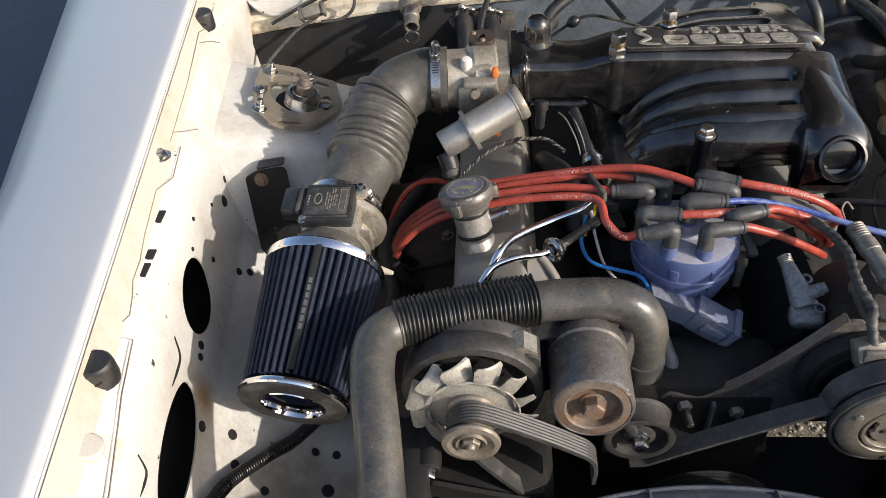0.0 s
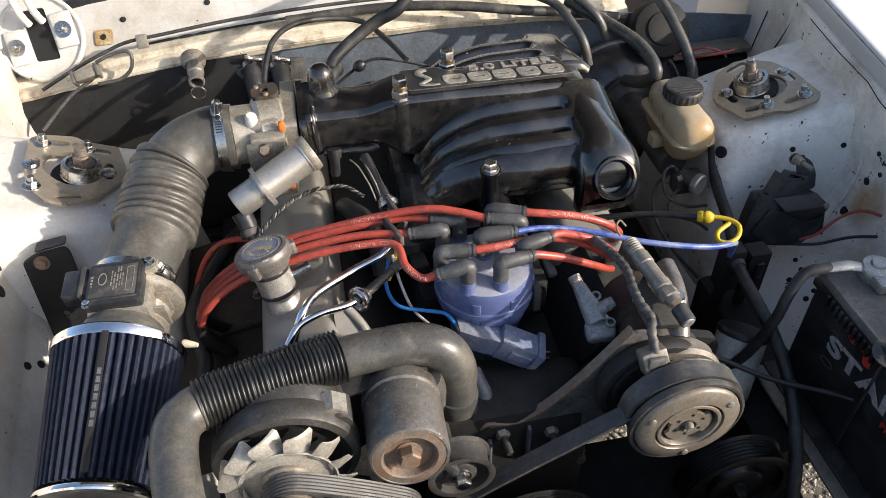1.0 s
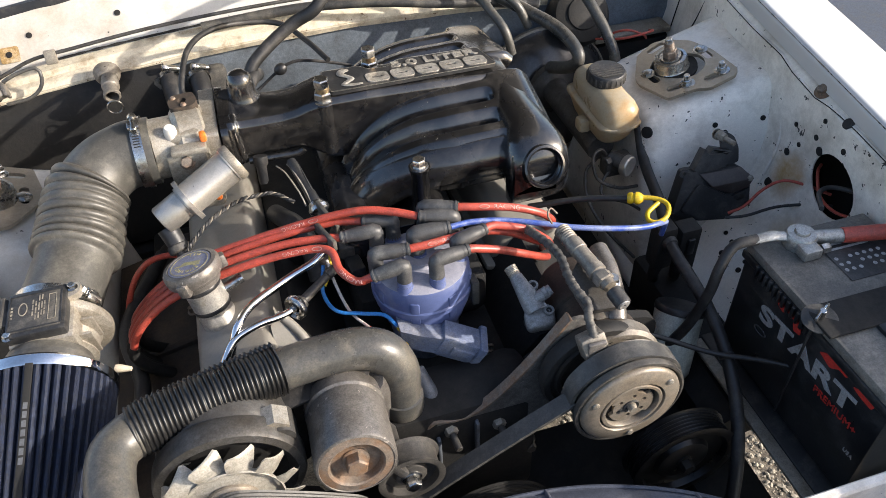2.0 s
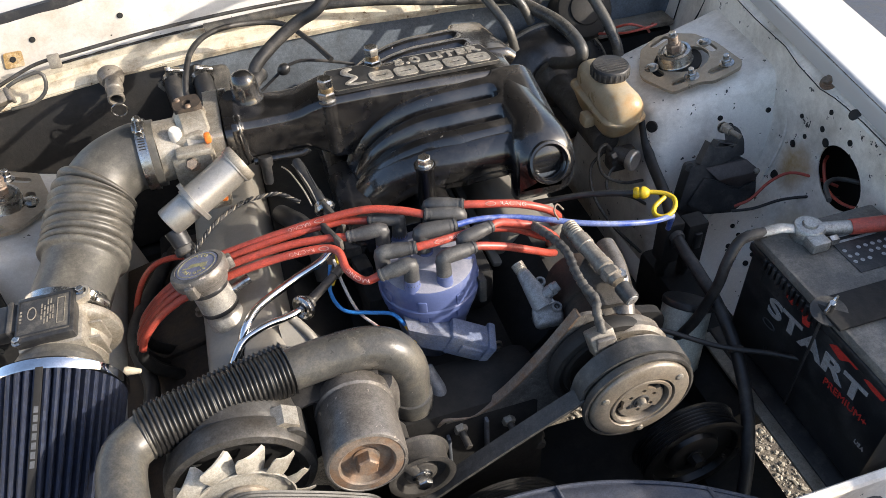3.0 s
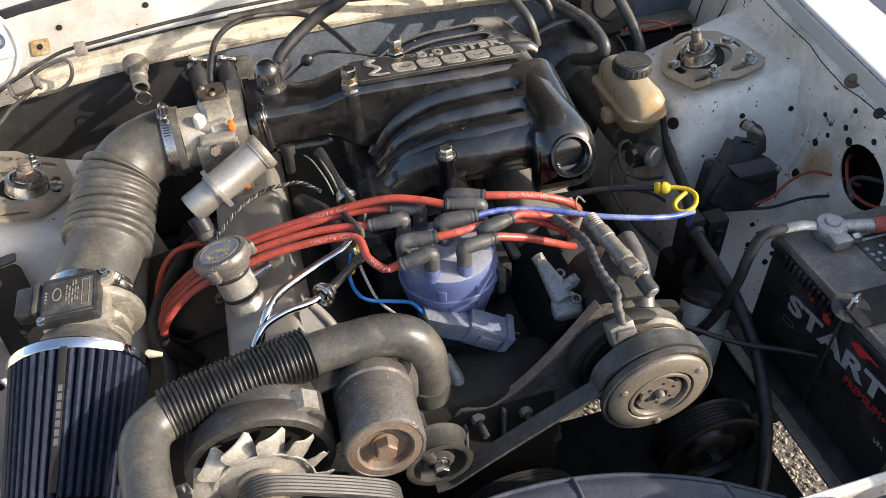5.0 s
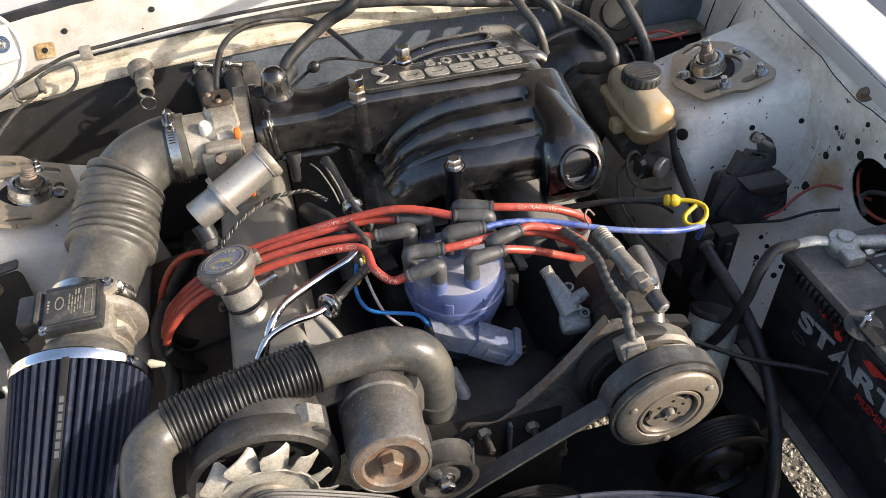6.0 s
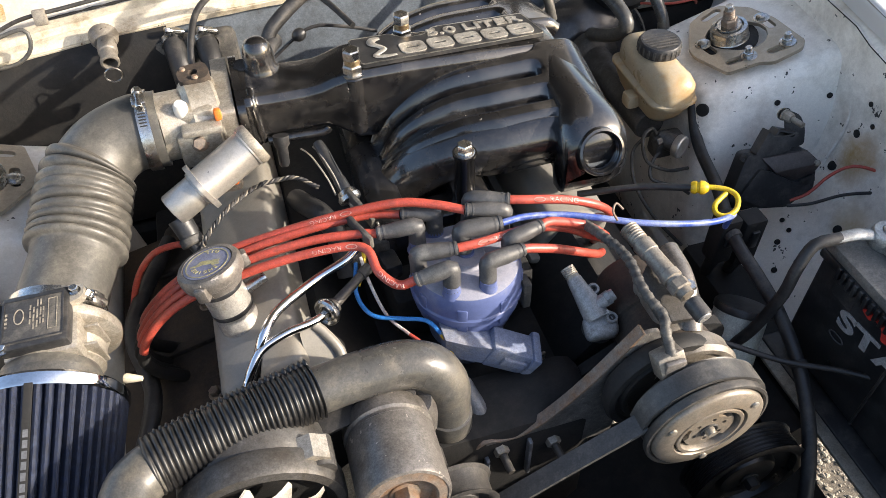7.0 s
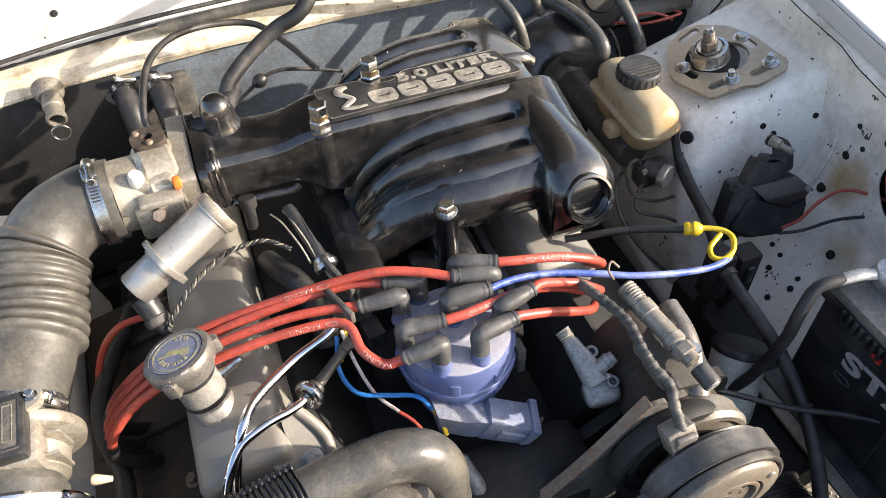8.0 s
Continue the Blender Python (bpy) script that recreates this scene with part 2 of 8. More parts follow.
DUSTY = mat("beige_dusty_steel", (0.33, 0.30, 0.25), 0.5, 0.3, 0.2, 22, (0.17, 0.145, 0.11), 0.44, 20, 0.12, 300)
PLATE = mat("beige_clutch_face", (0.265, 0.23, 0.185), 0.45, 0.3, 0.16, 18, (0.215, 0.17, 0.12), 0.42, 16, 0.08, 300, grit=0.18)
STONE = mat("gravel_stone", (0.42, 0.38, 0.31), 0.85, 0, 0.3, 40, (0.25, 0.22, 0.17), 0.4, 40, 0.4, 200)
ASPHALT = mat("ground_asphalt", (0.075, 0.09, 0.118), 0.85, 0, 0.2, 5, (0.085, 0.085, 0.085), 0.3, 12, 0.5, 150)
# black for openings, whose inner shade is painted on; plain black trim too
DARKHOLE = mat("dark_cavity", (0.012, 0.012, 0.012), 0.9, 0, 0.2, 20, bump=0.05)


# ---- mesh helpers ----
def V(*a):
    return Vector(a)


def lerp_list(tab, u):
    """Linear look-up in a list of (u, value)."""
    for (a, va), (b, vb) in zip(tab, tab[1:]):
        if u <= b:
            k = (u - a) / max(1e-9, b - a)
            return va + (vb - va) * max(0.0, min(1.0, k))
    return tab[-1][1]


def axis_matrix(p, q, spin=0.0):
    """A frame at p whose z runs to q."""
    d = (Vector(q) - Vector(p)).normalized()
    m = d.to_track_quat("Z", "Y").to_matrix().to_4x4()
    return Matrix.Translation(Vector(p)) @ m @ Matrix.Rotation(radians(spin), 4, "Z")


def loft(rings, caps=True, closed=True):
    bm = bmesh.new()
    rows = [[bm.verts.new(p) for p in r] for r in rings]
    n = len(rows[0])
    for a, b in zip(rows, rows[1:]):
        for i in range(n if closed else n - 1):
            j = (i + 1) % n
            bm.faces.new((a[i], a[j], b[j], b[i]))
    if caps:
        bm.faces.new(list(reversed(rows[0])))
        bm.faces.new(rows[-1])
    return bm


def lathe(profile, p, q, seg=32):
    """profile: (radius, distance from p along p-q); closed at poles where the radius is 0."""
    m = axis_matrix(p, q)
    bm = bmesh.new()
    rows = []
    for r, h in profile:
        if r < 1e-6:
            rows.append([bm.verts.new(m @ V(0, 0, h))])
        else:
            rows.append([bm.verts.new(m @ V(r * math.cos(2 * math.pi * i / seg), r * math.sin(2 * math.pi * i / seg), h)) for i in range(seg)])
    for a, b in zip(rows, rows[1:]):
        for i in range(seg):
            j = (i + 1) % seg
            if len(a) == 1 and len(b) == 1:
                continue
            if len(a) == 1:
                bm.faces.new((a[0], b[j], b[i]))
            elif len(b) == 1:
                bm.faces.new((a[i], a[j], b[0]))
            else:
                bm.faces.new((a[i], a[j], b[j], b[i]))
    bmesh.ops.recalc_face_normals(bm, faces=bm.faces)
    return bm


def rod(p, q, r, seg=20, chamfer=None):
    h = (Vector(q) - Vector(p)).length
    c = min(r, h) * 0.15 if chamfer is None else chamfer
    return lathe([(0, 0), (r - c, 0), (r, c), (r, h - c), (r - c, h), (0, h)], p, q, seg)


def hexbolt(p, q, r, washer=1.45):
    """A hex head that stands at p and points to q (its height), with a flange washer below."""
    m = axis_matrix(p, q, 15)
    h = (Vector(q) - Vector(p)).length
    ring = lambda k, z: [m @ V(k * r * math.cos(math.pi * i / 3), k * r * math.sin(math.pi * i / 3), z) for i in range(6)]
    bm = loft([ring(0.98, 0), ring(1.0, 0.05 * h), ring(1.0, 0.88 * h), ring(0.86, h)])
    if washer:
        w = lathe([(0, -0.0005), (washer * r, -0.0005), (washer * r, 0.10 * h), (washer * r * 0.92, 0.14 * h), (0, 0.14 * h)], p, q, 24)
        join(bm, w)
    return bm


def join(a, b):
    me = bpy.data.meshes.new("t")
    b.to_mesh(me)
    a.from_mesh(me)
    b.free()
    bpy.data.meshes.remove(me)
    return a


def spline(pts, step=0.008):
    """A smooth line through the points, resampled."""
    P = [Vector(p) for p in pts]
    if len(P) == 2:
        n = max(2, int((P[1] - P[0]).length / step))
        return [P[0].lerp(P[1], i / n) for i in range(n + 1)], [i / n for i in range(n + 1)]
    E = [2 * P[0] - P[1]] + P + [2 * P[-1] - P[-2]]
    out, us = [], []
    for k in range(1, len(E) - 2):
        p0, p1, p2, p3 = E[k - 1:k + 3]
        n = max(2, int((p2 - p1).length / step))
        for i in range(n):
            t = i / n
            out.append(0.5 * (2 * p1 + (p2 - p0) * t + (2 * p0 - 5 * p1 + 4 * p2 - p3) * t * t + (3 * p1 - p0 - 3 * p2 + p3) * t ** 3))
            us.append((k - 1 + t) / (len(P) - 1))
    return out + [P[-1]], us + [1.0]


def tube(pts, r, seg=14, step=0.008, flat=1.0, up=None, caps=True):
    """A tube along a smooth line; r: radius, or a list of radii at the points, or a function of (u, length)."""
    line, us = spline(pts, step)
    dist = [0.0]
    for a, b in zip(line, line[1:]):
        dist.append(dist[-1] + (b - a).length)
    rings = []
    t0 = (line[1] - line[0]).normalized()
    nrm = (Vector(up) if up else (V(0, 0, 1) if abs(t0.z) < 0.9 else V(0, 1, 0)))
    for i, p in enumerate(line):
        t = (line[min(i + 1, len(line) - 1)] - line[max(i - 1, 0)]).normalized()
        nrm = (nrm - t * nrm.dot(t)).normalized()
        side = t.cross(nrm)
        if callable(r):
            rad = r(us[i], dist[i])
        elif isinstance(r, (list, tuple)):
            f = us[i] * (len(r) - 1)
            k = min(int(f), len(r) - 2)
            rad = r[k] + (r[k + 1] - r[k]) * (f - k)
        else:
            rad = r
        rings.append([p + rad * (flat * math.sin(2 * math.pi * j / seg) * nrm + math.cos(2 * math.pi * j / seg) * side) for j in range(seg)])
    bm = loft(rings, caps)
    bmesh.ops.recalc_face_normals(bm, faces=bm.faces)
    return bm


def box(c, size, bevel=0.003, m=None, seg=2):
    bm = bmesh.new()
    bmesh.ops.create_cube(bm, size=1.0)
    bmesh.ops.scale(bm, vec=size, verts=bm.verts)
    if bevel:
        bmesh.ops.bevel(bm, geom=list(bm.edges), offset=bevel, segments=seg, profile=0.5, affect="EDGES")
    bmesh.ops.transform(bm, matrix=(m if m else Matrix.Translation(Vector(c))), verts=bm.verts)
    return bm


def slab(poly, h, m, holes=(), bevel=0.0):
    """A flat plate: polygon (x, y) with holes, thickness h up from the frame m."""
    bm = bmesh.new()
    edges = []
    for loop in (poly, *holes):
        vs = [bm.verts.new((x, y, 0)) for x, y in loop]
        edges += [bm.edges.new((vs[i], vs[(i + 1) % len(vs)])) for i in range(len(vs))]
    bmesh.ops.triangle_fill(bm, use_beauty=True, edges=edges)
    ext = bmesh.ops.extrude_face_region(bm, geom=list(bm.faces))
    bmesh.ops.translate(bm, vec=(0, 0, h), verts=[v for v in ext["geom"] if isinstance(v, bmesh.types.BMVert)])
    bmesh.ops.recalc_face_normals(bm, faces=bm.faces)
    bmesh.ops.transform(bm, matrix=m, verts=bm.verts)
    return bm


def circle(cx, cy, r, n=20, ry=None):
    return [(cx + r * math.cos(2 * math.pi * i / n), cy + (ry or r) * math.sin(2 * math.pi * i / n)) for i in range(n)]


def slot(cx, cy, length, r, ang=0.0, n=8):
    a, pts = radians(ang), []
    for k in range(2 * n):
        th = math.pi * k / (n - 1) - math.pi / 2 if k < n else math.pi * (k - n) / (n - 1) + math.pi / 2
        x = (length / 2 if k < n else -length / 2) + r * math.cos(th)
        y = r * math.sin(th)
        pts.append((cx + x * math.cos(a) - y * math.sin(a), cy + x * math.sin(a) + y * math.cos(a)))
    return pts


def rounded(poly, r, n=4):
    """A polygon with rounded corners."""
    out, k = [], len(poly)
    for i in range(k):
        p, a, b = (Vector(poly[j % k]) for j in (i, i - 1, i + 1))
        da, db = (a - p), (b - p)
        ra, rb = min(r, da.length * 0.45), min(r, db.length * 0.45)
        s, e = p + da.normalized() * ra, p + db.normalized() * rb
        for j in range(n + 1):
            t = j / n
            q = s * (1 - t) ** 2 + p * 2 * t * (1 - t) + e * t * t
            out.append((q.x, q.y))
    return out


def frame_of(o, xdir, ydir):
    """A frame at o from two directions."""
    x = Vector(xdir).normalized()
    z = x.cross(Vector(ydir)).normalized()
    y = z.cross(x)
    m = Matrix((x, y, z)).transposed().to_4x4()
    m.translation = Vector(o)
    return m


def words(body, size, m, depth=0.0006, align="CENTER", squeeze=1.0, bold=0.0):
    cu = bpy.data.curves.new("text", "FONT")
    cu.body, cu.size, cu.extrude = body, size, depth
    cu.align_x, cu.align_y, cu.offset = align, "CENTER", bold
    ob = bpy.data.objects.new("text", cu)
    scene.collection.objects.link(ob)
    dg = bpy.context.evaluated_depsgraph_get()
    me = bpy.data.meshes.new_from_object(ob.evaluated_get(dg))
    bm = bmesh.new()
    bm.from_mesh(me)
    bpy.data.objects.remove(ob)
    bpy.data.curves.remove(cu)
    bpy.data.meshes.remove(me)
    bmesh.ops.transform(bm, matrix=m @ Matrix.Diagonal((squeeze, 1, 1, 1)), verts=bm.verts)
    return bm


def finish(bm, name, material, origin, smooth=38.0):
    bmesh.ops.translate(bm, vec=-Vector(origin), verts=bm.verts)
    me = bpy.data.meshes.new(name)
    bm.to_mesh(me)
    bm.free()
    me.materials.append(material)
    if smooth:
        me.shade_smooth()
        me.set_sharp_from_angle(angle=radians(smooth))
    return me


def thing(name, base, label, category, group="", kind=""):
    ob = new(name)
    ob.empty_display_size = 0.02
    ob.location = base
    return tagged(ob, label, category, group, kind)


def root_of(ob):
    while ob.parent:
        ob = ob.parent
    return ob


def part(name, bm, material, parent, label="", smooth=38.0):
    """Links a bmesh, given in world metres, as one mesh object under a thing or part."""
    ob = new(name, finish(bm, name, material, root_of(parent).location, smooth))
    ob.parent = parent
    if label:
        tagged(ob, label)
    return ob


def solo(name, bm, material, label, category="", group="", kind="", smooth=38.0, base=None):
    """Links a bmesh, given in world metres, as a thing of one mesh."""
    o = Vector(base) if base else sum((v.co for v in bm.verts), Vector()) / len(bm.verts)
    if not base:
        o.z = min(v.co.z for v in bm.verts)
    ob = new(name, finish(bm, name, material, o, smooth))
    ob.location = o
    return tagged(ob, label, category, group, kind)


# ---- ground ----
def ground_sheet():
    bm = bmesh.new()
    bmesh.ops.create_grid(bm, x_segments=2, y_segments=2, size=400)
    return bm


solo("ground", ground_sheet(), GRAVEL, "dry gravel and dirt ground under the car", "ground", kind="structure", base=(0, 0, 0))
bm = box((-3.05, 0.5, 0.002), (4.3, 14, 0.004), 0)
solo("pavement", bm, ASPHALT, "dark shaded asphalt beside the fender", "pavement", kind="structure")
bm = box((3.1, 1.5, 0.002), (4.0, 14, 0.004), 0)
solo("pavement", bm, ASPHALT, "dark asphalt on the driver's side of the car", "pavement", kind="structure")


def edge_x(y):
    """Distance of the fender's inner edge from the car's middle."""
    return 0.625 + 0.115 * y


PROFILE = [(0.022, 0.967), (0.025, 0.952), (0.031, 0.938), (0.040, 0.926), (0.050, 0.918), (0.053, 0.906), (0.058, 0.897), (0.062, 0.875), (0.066, 0.80),
           (0.080, 0.735), (0.120, 0.67), (0.195, 0.605), (0.275, 0.565), (0.30, 0.54), (0.305, 0.40)]


WIDER = 0.020        # the ledge beside the driver's tower reaches further in


def drop(z):
    """The driver's fender edge lies a little lower."""
    return 0.016 * max(0.0, min(1.0, (z - 0.915) / 0.05))


def profile_at(s, side=-1):
    """Offset and height at arc length s down the inner fender."""
    for (o1, z1), (o2, z2) in zip(PROFILE, PROFILE[1:]):
        d = math.hypot(o2 - o1, z2 - z1)
        if s <= d:
            o, z = o1 + (o2 - o1) * s / d, z1 + (z2 - z1) * s / d
            return (o, z) if side < 0 else (max(o, min(o + WIDER, 0.068)), z - drop(z))
        s -= d
    return PROFILE[-1]


SPAN = sum(math.hypot(b[0] - a[0], b[1] - a[1]) for a, b in zip(PROFILE, PROFILE[1:]))


def apron_point(side, y, s):
    o, z = profile_at(s, side)
    wob = 0.002 * noise.noise(V(y * 6, s * 7, side * 3))
    return V(side * (edge_x(y) - o + wob), y, z + 0.05 * (y - 0.9))


def s_of_z(z):
    s = 0
    for (o1, z1), (o2, z2) in zip(PROFILE, PROFILE[1:]):
        d = math.hypot(o2 - o1, z2 - z1)
        if z >= z2:
            return s + d * (z1 - z) / (z1 - z2)
        s += d
    return s


def apron(side, holes):
    """The inner fender: gutter, ledge, wall and wheel house, with round openings through the sheet."""
    ys = [0.08 + 0.0105 * i for i in range(119)]
    ns = 84
    ss = [SPAN * j / ns for j in range(ns + 1)]
    cuts = [(cy, s_of_z(cz), ry, rs) for cy, cz, ry, rs in holes]

    def level(y, s):
        return min((((y - cy) / ry) ** 2 + ((s - cs) / rs) ** 2 for cy, cs, ry, rs in cuts), default=9)

    bm = bmesh.new()
    keep = {}
    cells = []
    for i in range(len(ys) - 1):
        for j in range(ns):
            gap = side > 0 and ys[i] < 0.50 and profile_at(ss[j])[1] < 0.63
            if level((ys[i] + ys[i + 1]) / 2, (ss[j] + ss[j + 1]) / 2) > 1 and not gap:
                cells.append((i, j))
    used = set(cells)
    for i, j in cells:
        for a, b in ((i, j), (i + 1, j), (i + 1, j + 1), (i, j + 1)):
            if (a, b) not in keep:
                y, s = ys[a], ss[b]
                around = [(a - 1, b - 1), (a, b - 1), (a - 1, b), (a, b)]
                if any(c not in used and 0 <= c[0] < len(ys) - 1 and 0 <= c[1] < ns for c in around) and level(y, s) < 1.8:
                    cy, cs, ry, rs = min(cuts, key=lambda c: (c[0] - y) ** 2 + (c[1] - s) ** 2)
                    k = math.sqrt(((y - cy) / ry) ** 2 + ((s - cs) / rs) ** 2)
                    y, s = cy + (y - cy) / k, cs + (s - cs) / k
                keep[a, b] = bm.verts.new(apron_point(side, y, s))
        bm.faces.new([keep[i, j], keep[i + 1, j], keep[i + 1, j + 1], keep[i, j + 1]])
    bmesh.ops.recalc_face_normals(bm, faces=bm.faces)
    ext = bmesh.ops.extrude_face_region(bm, geom=list(bm.faces))
    bmesh.ops.translate(bm, vec=(side * 0.0025, 0, -0.001), verts=[v for v in ext["geom"] if isinstance(v, bmesh.types.BMVert)])
    bmesh.ops.recalc_face_normals(bm, faces=bm.faces)
    return bm


def fender(side):
    """The outer fender: rolled inner edge, crowned top, flank with a wheel arch."""
    wide = 0.90 if side > 0 else 1.06
    prof = [(-0.0245, 0.945), (-0.0242, 0.966), (-0.0228, 0.9705), (-0.0195, 0.9725), (-0.015, 0.9725), (0.0, 0.9695)] + [(o * wide, z) for o, z in (
        (0.03, 0.9640), (0.06, 0.9565), (0.09, 0.948), (0.14, 0.932), (0.18, 0.912), (0.207, 0.888), (0.226, 0.855), (0.234, 0.79), (0.236, 0.66))]
    ys = [-0.25 + 0.05 * i for i in range(48)]
    rings = []
    for y in ys:
        arch = max(0.0, 0.36 ** 2 - (y - 0.98) ** 2) ** 0.5 + 0.32
        low = max(0.24, arch) if arch > 0.33 else 0.24
        flare = 1.0 + (0.5 * max(0.0, y - 0.75) if side < 0 else 0.0)
        row = [(o * flare if o > 0 else o, z) for o, z in prof] + [(0.235 * wide * flare, 0.655 + (low - 0.655) * k / 4) for k in (1, 2, 3, 4)]
        rings.append([V(side * (edge_x(y) + o - (WIDER + 0.014 if side > 0 else -0.006)), y, z - (0.016 if side > 0 else 0) + 0.05 * (y - 0.9)) for o, z in row])
    bm = loft(rings, caps=False, closed=False)
    ext = bmesh.ops.extrude_face_region(bm, geom=list(bm.faces))
    bmesh.ops.translate(bm, vec=(-side * 0.003, 0, -0.002), verts=[v for v in ext["geom"] if isinstance(v, bmesh.types.BMVert)])
    bmesh.ops.recalc_face_normals(bm, faces=bm.faces)
    return bm


def strut_tower(side):
    """The sheet-metal tower that carries the camber plate."""
    def corner(x, y, z):
        return V(side * x, y, z)
    top = [(0.452, 0.908, 0.819), (0.452, 1.10, 0.819), (0.72, 1.115, 0.889), (0.71, 0.872, 0.889)]
    mid = [(0.448, 0.872, 0.74), (0.448, 1.13, 0.74), (0.69, 1.14, 0.74), (0.68, 0.845, 0.76)]
    low = [(0.435, 0.80, 0.50), (0.435, 1.20, 0.50), (0.69, 1.20, 0.50), (0.68, 0.79, 0.50)]
    bm = loft([[corner(*p) for p in r] for r in (low, mid, top)])
    bmesh.ops.recalc_face_normals(bm, faces=bm.faces)
    bmesh.ops.bevel(bm, geom=list(bm.edges), offset=0.022, segments=4, profile=0.5, affect="EDGES")
    return bm


for side, word in ((-1, "left"), (1, "right")):
    holes = [(0.616, 0.822, 0.052, 0.046), (0.410, 0.797, 0.086, 0.038)] if side < 0 else [(0.672, 0.823, 0.053, 0.045)]
    solo("inner_fender_" + word, apron(side, holes), WHITE if side < 0 else WHITE_IN,
         "worn white sheet-metal inner fender with open holes" if side < 0 else "dusty white inner fender panel in the shade", "car body", kind="structure", smooth=50)
    solo("fender_" + word, fender(side), WHITE_OUT, "white painted front fender with a rolled inner edge", "fender", kind="structure", smooth=50)
    solo("strut_tower_" + word, strut_tower(side), WHITE if side < 0 else WHITE_IN, "white pressed-steel strut tower beside the inner fender", "car body", kind="structure", smooth=60)


def flange(side):
    """The painted flange between the fender and the ledge, smudged, with a folded lap edge on the ledge."""
    rings = []
    for i in range(90):
        y = 0.09 + 0.0138 * i
        row = []
        for o, z in ((0.0235, 0.964), (0.0255, 0.953), (0.0315, 0.9390), (0.0375, 0.9300)):
            row.append(V(side * (edge_x(y) - o - 0.0012 - (WIDER if side > 0 else 0)), y, z + 0.0012 - (drop(z) if side > 0 else 0) + 0.05 * (y - 0.9)))
        rings.append(row)
    bm = loft(rings, caps=False, closed=False)
    ext = bmesh.ops.extrude_face_region(bm, geom=list(bm.faces))
    bmesh.ops.translate(bm, vec=(side * 0.0008, 0, -0.0008), verts=[v for v in ext["geom"] if isinstance(v, bmesh.types.BMVert)])
    bmesh.ops.recalc_face_normals(bm, faces=bm.faces)
    return bm


for side, word in ((-1, "left"), (1, "right")):
    solo("fender_flange_" + word, flange(side), FLANGE, "smudged cream fender mounting flange", "car body", kind="structure", smooth=50)


def lip_edge(side):
    """The dirty raw edge of the fender's folded lip."""
    rings = []
    for i in range(120):
        y = 0.09 + 0.0104 * i
        w = 0.0012 * noise.noise(V(y * 30, 5, side))
        rings.append([V(side * (edge_x(y) + o - (WIDER + 0.014 if side > 0 else -0.006)), y, z + w - (0.016 if side > 0 else 0) + 0.05 * (y - 0.9)) for o, z in ((-0.0262, 0.948), (-0.0266, 0.962 + w), (-0.0250, 0.9705), (-0.0238, 0.9680), (-0.0246, 0.950))])
    bm = loft(rings)
    bmesh.ops.recalc_face_normals(bm, faces=bm.faces)
    return bm


solo("fender_lip", lip_edge(1), LIP, "gritty brown edge of the folded fender lip", "car body", kind="structure", smooth=50)


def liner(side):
    """Black sheet added between the inner fender and the outer skin, coloured as the cavity's shade."""
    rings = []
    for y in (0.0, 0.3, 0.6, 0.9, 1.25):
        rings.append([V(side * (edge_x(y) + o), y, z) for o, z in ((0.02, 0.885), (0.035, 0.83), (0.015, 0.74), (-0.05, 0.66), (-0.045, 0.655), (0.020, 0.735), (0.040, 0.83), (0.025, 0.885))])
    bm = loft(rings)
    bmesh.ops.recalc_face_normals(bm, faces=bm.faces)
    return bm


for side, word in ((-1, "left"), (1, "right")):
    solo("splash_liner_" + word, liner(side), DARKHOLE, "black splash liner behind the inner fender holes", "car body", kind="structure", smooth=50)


# ---- cowl and firewall ----
def crown(x):
    return 0.905 - 0.115 * x * x


def strip_sheet(rows, x0=-0.78, x1=0.78, n=120, thick=(0, 0, -0.003)):
    """A sheet across the car from section points (y, z above the crown line)."""
    rings = []
    for i in range(n + 1):
        x = x0 + (x1 - x0) * i / n
        rings.append([V(x, y + 0.0022 * noise.noise(V(x * 14, k, 3)), crown(x) + z + 0.0016 * noise.noise(V(x * 9, k, 0)) + 0.0008 * noise.noise(V(x * 45, k, 7))) for k, (y, z) in enumerate(rows)])
    bm = loft(rings, caps=False, closed=False)
    ext = bmesh.ops.extrude_face_region(bm, geom=list(bm.faces))
    bmesh.ops.translate(bm, vec=thick, verts=[v for v in ext["geom"] if isinstance(v, bmesh.types.BMVert)])
    bmesh.ops.recalc_face_normals(bm, faces=bm.faces)
    return bm


cowl = thing("cowl_panel", (0, 1.34, 0.86), "white cowl panel with a cream pinch-weld flange and rust spots", "car body", kind="structure")
part("flange", strip_sheet([(1.284, -0.018), (1.280, -0.008), (1.287, 0.0), (1.302, 0.003), (1.308, 0.011), (1.330, 0.014), (1.336, 0.006)], -0.78, 0.43), CREAM, cowl, "dirty cream pinch-weld flange")
part("panel", strip_sheet([(1.334, 0.004), (1.344, 0.016), (1.375, 0.048), (1.405, 0.078), (1.41, 0.083)], thick=(0, 0.002, -0.002)), WHITE, cowl)
part("rubber_seal", strip_sheet([(1.408, 0.082), (1.414, 0.094), (1.424, 0.094), (1.432, 0.086)], -0.76, 0.76), RUBBER_D, cowl, "black rubber cowl seal")
part("top_sheet", strip_sheet([(1.43, 0.085), (1.47, 0.115), (1.62, 0.16), (1.9, 0.20)]), WHITE_OUT, cowl)


def firewall():
    rows = [(1.292, -0.014), (1.290, -0.05), (1.29, -0.12), (1.30, -0.25), (1.29, -0.42), (1.24, -0.60)]
    return strip_sheet(rows, -0.74, 0.74, 40, (0, 0.004, 0))


